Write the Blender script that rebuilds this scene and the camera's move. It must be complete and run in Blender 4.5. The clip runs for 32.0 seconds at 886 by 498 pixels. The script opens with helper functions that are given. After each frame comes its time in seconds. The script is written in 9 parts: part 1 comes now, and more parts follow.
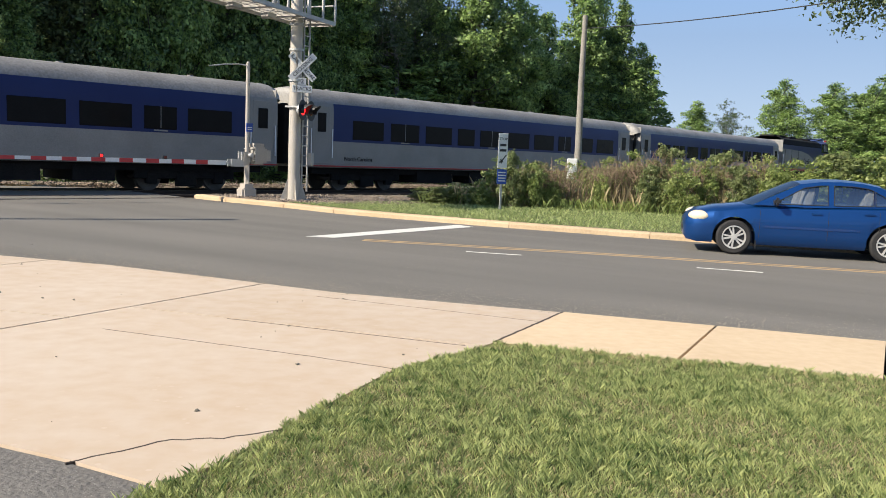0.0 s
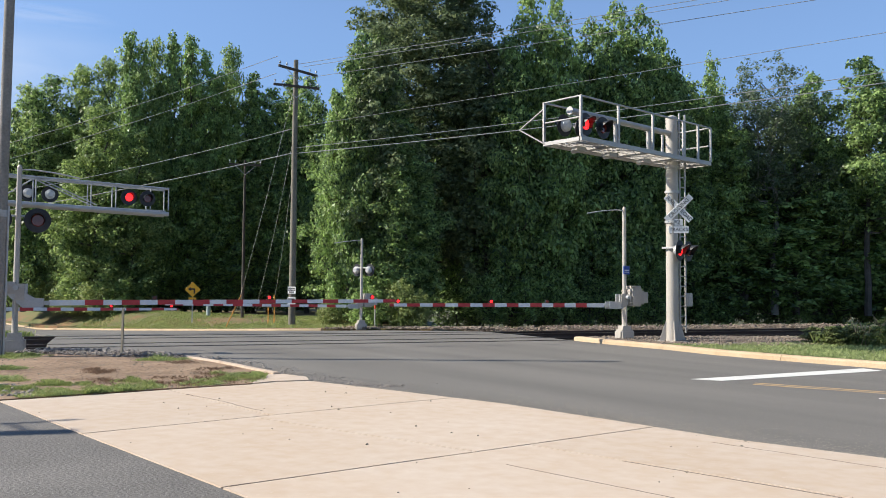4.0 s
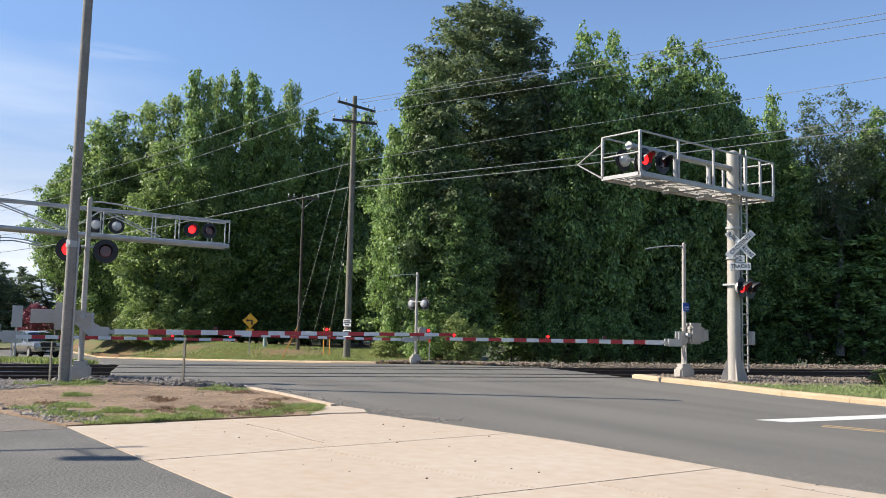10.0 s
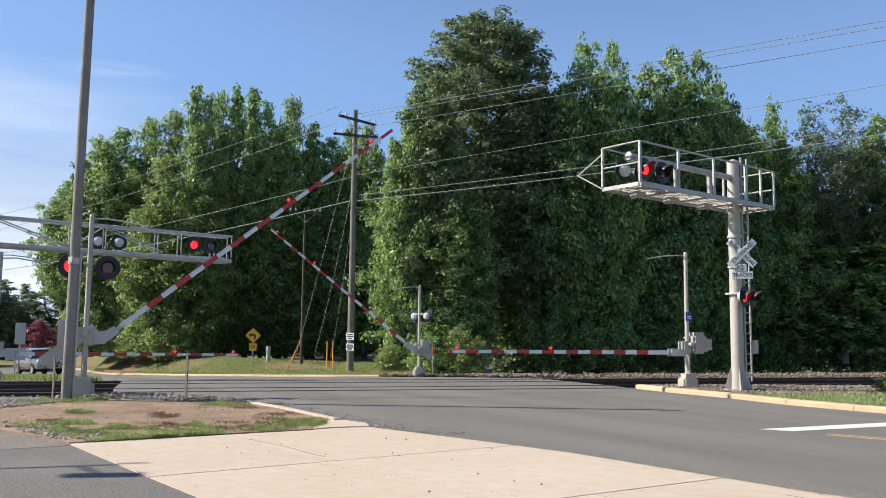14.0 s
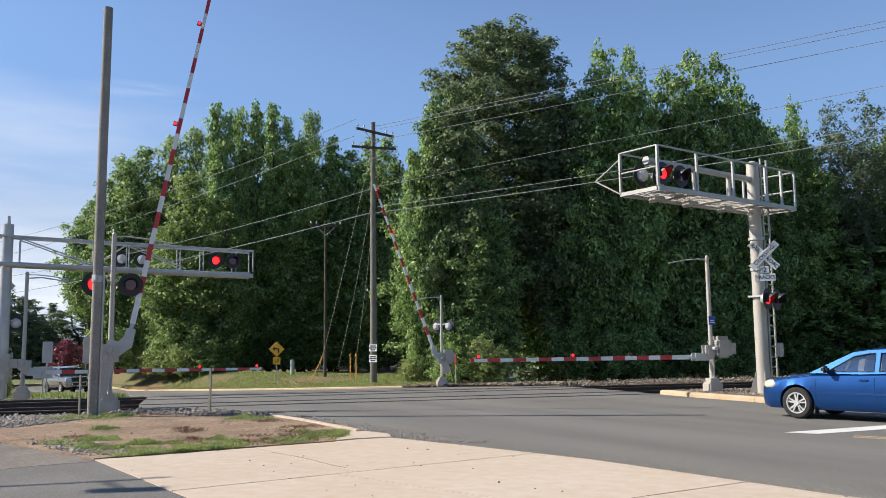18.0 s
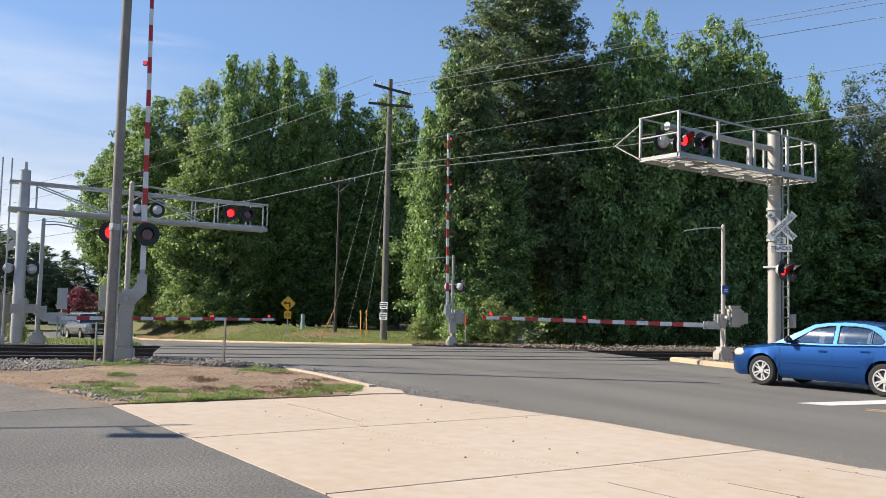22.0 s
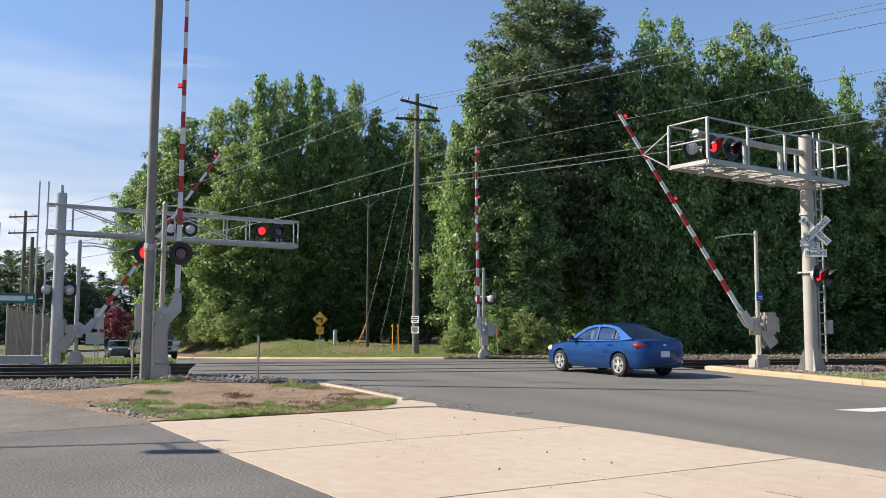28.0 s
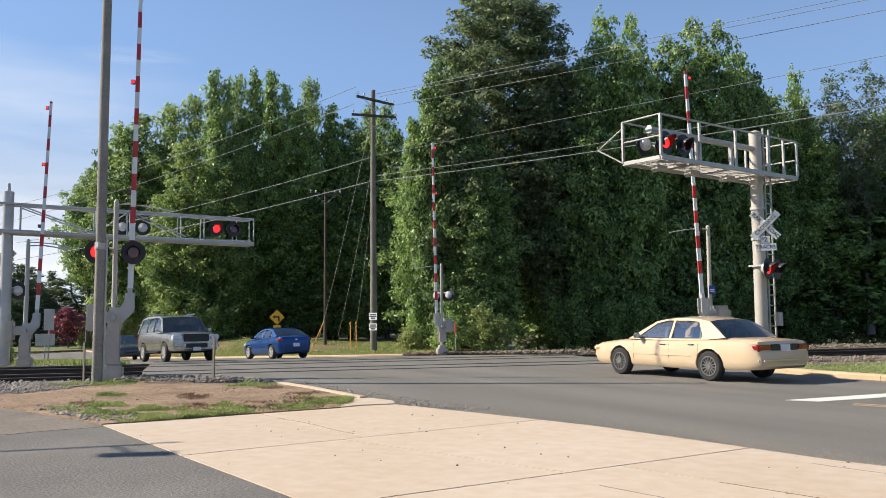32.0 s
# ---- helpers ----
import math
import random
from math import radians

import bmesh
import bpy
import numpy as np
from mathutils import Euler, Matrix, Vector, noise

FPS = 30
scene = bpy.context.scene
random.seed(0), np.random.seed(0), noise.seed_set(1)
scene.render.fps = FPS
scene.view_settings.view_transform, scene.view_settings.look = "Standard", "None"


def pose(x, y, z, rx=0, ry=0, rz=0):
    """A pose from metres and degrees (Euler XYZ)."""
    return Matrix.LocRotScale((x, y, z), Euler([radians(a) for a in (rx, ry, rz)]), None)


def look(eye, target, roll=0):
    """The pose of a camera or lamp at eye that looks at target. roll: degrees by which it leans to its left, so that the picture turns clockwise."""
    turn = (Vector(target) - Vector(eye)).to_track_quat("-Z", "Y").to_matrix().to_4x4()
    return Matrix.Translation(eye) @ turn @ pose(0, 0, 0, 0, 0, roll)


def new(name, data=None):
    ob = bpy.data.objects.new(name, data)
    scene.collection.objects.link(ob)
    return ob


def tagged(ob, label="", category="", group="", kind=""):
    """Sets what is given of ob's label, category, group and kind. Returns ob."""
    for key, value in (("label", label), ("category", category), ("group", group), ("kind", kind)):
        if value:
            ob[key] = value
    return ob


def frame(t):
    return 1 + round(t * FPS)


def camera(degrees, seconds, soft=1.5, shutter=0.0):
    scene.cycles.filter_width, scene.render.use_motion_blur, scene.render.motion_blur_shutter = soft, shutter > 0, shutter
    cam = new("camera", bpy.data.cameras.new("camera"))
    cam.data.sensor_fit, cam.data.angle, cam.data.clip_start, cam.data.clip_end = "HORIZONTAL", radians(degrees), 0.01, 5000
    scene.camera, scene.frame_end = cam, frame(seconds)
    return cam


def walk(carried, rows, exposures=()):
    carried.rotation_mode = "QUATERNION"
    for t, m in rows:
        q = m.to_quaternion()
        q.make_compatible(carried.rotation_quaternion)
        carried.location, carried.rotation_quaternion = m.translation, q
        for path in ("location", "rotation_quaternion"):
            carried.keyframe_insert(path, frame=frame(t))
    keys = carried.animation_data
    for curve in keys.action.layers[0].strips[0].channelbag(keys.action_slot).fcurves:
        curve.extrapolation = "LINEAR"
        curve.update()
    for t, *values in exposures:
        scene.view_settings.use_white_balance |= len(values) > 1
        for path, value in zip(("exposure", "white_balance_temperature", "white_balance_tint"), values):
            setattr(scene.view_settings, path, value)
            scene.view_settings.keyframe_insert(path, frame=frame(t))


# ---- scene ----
cam = camera(55.47, 32.0, 0.8)
PATH = [
    (0, pose(0.221, 0.197, 1.571, 83.779, -2.213, 2.274)),
    (0.5, pose(0.210, 0.184, 1.555, 85.963, -0.831, 5.384)),
    (1, pose(0.210, 0.181, 1.554, 88.483, -1.223, 6.927)),
    (1.5, pose(0.224, 0.176, 1.556, 89.530, -1.061, 6.649)),
    (2, pose(0.227, 0.156, 1.556, 90.059, -0.298, 6.162)),
    (2.5, pose(0.227, 0.131, 1.564, 90.583, -0.115, 7.691)),
    (3, pose(0.183, 0.096, 1.563, 91.369, -0.591, 14.175)),
    (3.5, pose(0.105, 0.075, 1.572, 92.094, -0.663, 23.101)),
    (4, pose(0.062, 0.053, 1.562, 92.835, -0.460, 27.020)),
    (4.5, pose(0.051, 0.047, 1.564, 93.574, -1.358, 27.348)),
    (6.5, pose(0.005, 0.039, 1.552, 94.242, -1.952, 31.837)),
    (7, pose(0.003, 0.020, 1.548, 94.470, -2.127, 31.676)),
    (7.5, pose(-0.007, -0.004, 1.548, 94.427, -1.572, 31.486)),
    (8, pose(-0.019, -0.002, 1.550, 94.789, -0.948, 31.767)),
    (8.5, pose(-0.022, -0.006, 1.552, 95.346, -1.150, 31.491)),
    (9, pose(0.000, 0.000, 1.550, 95.800, -1.200, 31.200)),
    (9.5, pose(-0.017, 0.002, 1.551, 95.531, -1.043, 31.030)),
    (10, pose(-0.011, 0.005, 1.547, 95.128, -1.270, 30.610)),
    (10.5, pose(-0.018, 0.004, 1.538, 94.893, -1.556, 30.594)),
    (11, pose(-0.017, -0.006, 1.542, 94.787, -1.441, 31.253)),
    (11.5, pose(-0.006, -0.012, 1.542, 95.213, -1.308, 31.422)),
    (12, pose(0.003, -0.004, 1.548, 95.624, -1.180, 30.852)),
    (12.5, pose(0.015, 0.001, 1.544, 95.841, -0.827, 30.233)),
    (13, pose(0.011, 0.010, 1.547, 96.026, -0.529, 30.284)),
    (13.5, pose(0.024, 0.000, 1.548, 96.047, -0.294, 30.662)),
    (14, pose(0.026, 0.002, 1.551, 95.955, -0.604, 30.853)),
    (14.5, pose(0.038, 0.004, 1.540, 95.638, -0.954, 30.378)),
    (16.5, pose(0.082, -0.015, 1.537, 95.503, 0.210, 31.930)),
    (17, pose(0.084, 0.001, 1.534, 95.919, 0.728, 32.451)),
    (17.5, pose(0.091, 0.005, 1.537, 96.147, 0.715, 32.600)),
    (18, pose(0.100, 0.024, 1.535, 96.639, 0.629, 32.478)),
    (18.5, pose(0.084, 0.041, 1.535, 97.023, 0.228, 31.884)),
    (19, pose(0.078, 0.039, 1.546, 96.660, -0.319, 31.188)),
    (19.5, pose(0.043, 0.014, 1.541, 96.324, -0.808, 31.040)),
    (20, pose(0.001, 0.001, 1.543, 95.770, -0.816, 31.663)),
    (20.5, pose(-0.006, -0.015, 1.542, 95.548, -0.688, 32.512)),
    (21, pose(-0.014, -0.020, 1.531, 94.972, -0.708, 33.123)),
    (21.5, pose(-0.011, -0.040, 1.524, 94.252, -1.028, 33.120)),
    (22, pose(-0.023, -0.029, 1.520, 93.944, -1.345, 33.016)),
    (22.5, pose(-0.030, -0.026, 1.521, 93.952, -1.240, 32.498)),
    (23, pose(-0.025, -0.018, 1.522, 93.814, -1.158, 32.063)),
    (23.5, pose(-0.022, -0.014, 1.530, 93.331, -1.153, 31.273)),
    (24, pose(-0.004, -0.016, 1.522, 93.531, -0.622, 30.539)),
    (24.5, pose(0.002, -0.022, 1.522, 94.121, -0.409, 30.385)),
    (25, pose(-0.003, -0.011, 1.521, 94.525, -0.442, 31.037)),
    (25.5, pose(0.003, -0.039, 1.518, 95.324, -0.638, 31.265)),
    (27.5, pose(0.023, -0.063, 1.509, 95.377, -0.398, 34.124)),
    (28, pose(0.013, -0.065, 1.510, 94.805, -0.230, 35.153)),
    (28.5, pose(0.000, -0.061, 1.511, 94.187, -0.035, 34.897)),
    (29, pose(0.011, -0.076, 1.510, 94.286, 0.142, 34.037)),
    (29.5, pose(0.010, -0.068, 1.513, 94.870, 0.034, 33.161)),
    (30, pose(0.013, -0.068, 1.516, 94.918, -0.019, 32.410)),
    (30.5, pose(0.004, -0.060, 1.517, 94.613, 0.033, 31.746)),
    (31, pose(0.004, -0.045, 1.510, 94.036, -0.013, 31.754)),
    (31.5, pose(0.009, -0.046, 1.513, 94.050, 0.310, 32.204)),
    (32, pose(0.025, -0.054, 1.521, 94.539, 0.470, 32.331)),
]
walk(cam, PATH, [(0, 0.64, 6850, 10), (0.5, 0.6, 6750, 10), (1, 0.7, 6700, 10), (2, 0.68, 6500, 10), (4, 0.6, 6450, 10), (14.5, 0.64, 6500, 10), (18, 0.52, 6500, 10), (21, 0.62, 6600, 10), (24, 0.55, 6600, 10), (29, 0.59, 6600, 10), (31, 0.6, 6850, 10), (32, 0.6, 6850, 10)])

# ---- world, sun and exposure ----
SUN_AZ, SUN_EL = 242.0, 35.5
world = bpy.data.worlds.new("sky")
scene.world = world
world.use_nodes = True
wn = world.node_tree.nodes
sky = wn.new("ShaderNodeTexSky")
sky.sky_type = "NISHITA"
sky.sun_disc = False
sky.sun_elevation = radians(SUN_EL)
sky.sun_rotation = radians(SUN_AZ)
sky.air_density, sky.dust_density, sky.ozone_density = 0.6, 0.0, 1.4
wn["Background"].inputs["Strength"].default_value = 0.155
world.node_tree.links.new(sky.outputs[0], wn["Background"].inputs["Color"])
sun_way = Vector((math.sin(radians(SUN_AZ)) * math.cos(radians(SUN_EL)), math.cos(radians(SUN_AZ)) * math.cos(radians(SUN_EL)), math.sin(radians(SUN_EL))))
sun = new("sun", bpy.data.lights.new("sun", "SUN"))
sun.data.energy, sun.data.angle, sun.data.color = 4.85, radians(0.53), (1.0, 0.93, 0.82)
sun.matrix_basis = look(sun_way * 200, (0, 0, 0))


# ---- materials ----
def surface(name, a, b, rough=0.8, coarse=1.5, fine=40.0, metal=0.0, bump=0.15, speck=None, spec=0.5, coat=0.0, sway=0.0, split=(0.35, 0.7), streak=None):
    """A surface that wavers between two colours at a coarse and a fine scale, with a fine relief; speck: a third colour in spots."""
    m = bpy.data.materials.new(name)
    m.use_nodes = True
    n, k = m.node_tree.nodes, m.node_tree.links
    p = n["Principled BSDF"]
    p.inputs["Roughness"].default_value, p.inputs["Metallic"].default_value = rough, metal
    p.inputs["Specular IOR Level"].default_value = spec
    p.inputs["Coat Weight"].default_value = coat
    co = n.new("ShaderNodeTexCoord")
    big, small = n.new("ShaderNodeTexNoise"), n.new("ShaderNodeTexNoise")
    for t, s, d in ((big, coarse, 4), (small, fine, 3)):
        t.inputs["Scale"].default_value, t.inputs["Detail"].default_value = s, d
        k.new(co.outputs["Object"], t.inputs["Vector"])
    if streak:
        mp = n.new("ShaderNodeMapping")
        mp.vector_type = "TEXTURE"
        mp.inputs["Rotation"].default_value = (0, 0, radians(streak[0]))
        mp.inputs["Scale"].default_value = (streak[1], 1, 1)
        k.new(co.outputs["Object"], mp.inputs["Vector"])
        k.new(mp.outputs[0], big.inputs["Vector"])
    ramp = n.new("ShaderNodeMapRange")
    ramp.inputs["From Min"].default_value, ramp.inputs["From Max"].default_value = split
    add = n.new("ShaderNodeMath")
    add.operation = "MULTIPLY_ADD"
    add.inputs[1].default_value, add.inputs[2].default_value = 0.5, 0.0
    k.new(small.outputs["Fac"], add.inputs[0])
    half = n.new("ShaderNodeMath")
    half.operation = "MULTIPLY_ADD"
    half.inputs[1].default_value = 0.5
    k.new(big.outputs["Fac"], half.inputs[0])
    k.new(add.outputs[0], half.inputs[2])
    k.new(half.outputs[0], ramp.inputs["Value"])
    mix = n.new("ShaderNodeMix")
    mix.data_type = "RGBA"
    mix.inputs["A"].default_value, mix.inputs["B"].default_value = (*a, 1), (*b, 1)
    k.new(ramp.outputs[0], mix.inputs["Factor"])
    out = mix.outputs["Result"]
    if speck:
        v = n.new("ShaderNodeTexVoronoi")
        v.inputs["Scale"].default_value = fine * 1.7
        k.new(co.outputs["Object"], v.inputs["Vector"])
        cut = n.new("ShaderNodeMapRange")
        cut.inputs["From Min"].default_value, cut.inputs["From Max"].default_value = 0.16, 0.1
        k.new(v.outputs["Distance"], cut.inputs["Value"])
        mix2 = n.new("ShaderNodeMix")
        mix2.data_type = "RGBA"
        k.new(out, mix2.inputs["A"])
        mix2.inputs["B"].default_value = (*speck, 1)
        k.new(cut.outputs[0], mix2.inputs["Factor"])
        out = mix2.outputs["Result"]
    if sway:
        info = n.new("ShaderNodeObjectInfo")
        hsv = n.new("ShaderNodeHueSaturation")
        mr = n.new("ShaderNodeMapRange")
        mr.inputs["To Min"].default_value, mr.inputs["To Max"].default_value = 1 - sway, 1 + sway
        k.new(info.outputs["Random"], mr.inputs["Value"])
        k.new(mr.outputs[0], hsv.inputs["Value"])
        k.new(out, hsv.inputs["Color"])
        out = hsv.outputs[0]
    k.new(out, p.inputs["Base Color"])
    if bump:
        bp = n.new("ShaderNodeBump")
        bp.inputs["Strength"].default_value, bp.inputs["Distance"].default_value = bump, 0.02
        k.new(small.outputs["Fac"], bp.inputs["Height"])
        k.new(bp.outputs[0], p.inputs["Normal"])
    return m


def foliage(name, dark, light, glow=0.35, leafwise=0.75, patch=0.5, coarse=1.1):
    """Leaves: each clump of its own shade, light shining through."""
    m = bpy.data.materials.new(name)
    m.use_nodes = True
    n, k = m.node_tree.nodes, m.node_tree.links
    p = n["Principled BSDF"]
    p.inputs["Roughness"].default_value = 0.45
    p.inputs["Specular IOR Level"].default_value = 0.4
    geo, info, co = n.new("ShaderNodeNewGeometry"), n.new("ShaderNodeObjectInfo"), n.new("ShaderNodeTexCoord")
    big = n.new("ShaderNodeTexNoise")
    big.inputs["Scale"].default_value = coarse
    k.new(co.outputs["Object"], big.inputs["Vector"])
    s1 = n.new("ShaderNodeMath")
    s1.operation = "MULTIPLY_ADD"
    s1.inputs[1].default_value = leafwise
    k.new(geo.outputs["Random Per Island"], s1.inputs[0])
    s2 = n.new("ShaderNodeMath")
    s2.operation = "MULTIPLY_ADD"
    s2.inputs[1].default_value, s2.inputs[2].default_value = 0.3, -0.26 - (patch - 0.5) * 0.5 + (0.75 - leafwise) * 0.5
    k.new(info.outputs["Random"], s2.inputs[0])
    s3 = n.new("ShaderNodeMath")
    s3.operation = "MULTIPLY_ADD"
    s3.inputs[1].default_value = patch
    k.new(big.outputs["Fac"], s3.inputs[0])
    k.new(s2.outputs[0], s3.inputs[2])
    k.new(s3.outputs[0], s1.inputs[2])
    mix = n.new("ShaderNodeMix")
    mix.data_type = "RGBA"
    mix.inputs["A"].default_value, mix.inputs["B"].default_value = (*dark, 1), (*light, 1)
    k.new(s1.outputs[0], mix.inputs["Factor"])
    k.new(mix.outputs["Result"], p.inputs["Base Color"])
    tr, sh = n.new("ShaderNodeBsdfTranslucent"), n.new("ShaderNodeMixShader")
    k.new(mix.outputs["Result"], tr.inputs["Color"])
    sh.inputs[0].default_value = glow
    k.new(p.outputs[0], sh.inputs[1])
    k.new(tr.outputs[0], sh.inputs[2])
    k.new(sh.outputs[0], n["Material Output"].inputs["Surface"])
    return m


def lit(name, colour, strength):
    m = bpy.data.materials.new(name)
    m.use_nodes = True
    p = m.node_tree.nodes["Principled BSDF"]
    p.inputs["Base Color"].default_value = (*colour, 1)
    p.inputs["Emission Color"].default_value = (*colour, 1)
    p.inputs["Emission Strength"].default_value = strength
    p.inputs["Roughness"].default_value = 0.3
    return m


def glass(name, tint, rough=0.03, gloss=0.08):
    """Window glass: a mirror gloss that grows towards the edge, over a see-through tint."""
    m = bpy.data.materials.new(name)
    m.use_nodes = True
    n, k = m.node_tree.nodes, m.node_tree.links
    gl, tr, sh, lw, mr = n.new("ShaderNodeBsdfGlossy"), n.new("ShaderNodeBsdfTransparent"), n.new("ShaderNodeMixShader"), n.new("ShaderNodeLayerWeight"), n.new("ShaderNodeMapRange")
    gl.inputs["Roughness"].default_value = rough
    gl.inputs["Color"].default_value = (0.9, 0.95, 1, 1)
    tr.inputs["Color"].default_value = (*tint, 1)
    lw.inputs["Blend"].default_value = 0.3
    mr.inputs["To Min"].default_value, mr.inputs["To Max"].default_value = gloss, 0.4
    k.new(lw.outputs["Facing"], mr.inputs["Value"])
    k.new(mr.outputs[0], sh.inputs[0])
    k.new(tr.outputs[0], sh.inputs[1])
    k.new(gl.outputs[0], sh.inputs[2])
    k.new(sh.outputs[0], n["Material Output"].inputs["Surface"])
    return m


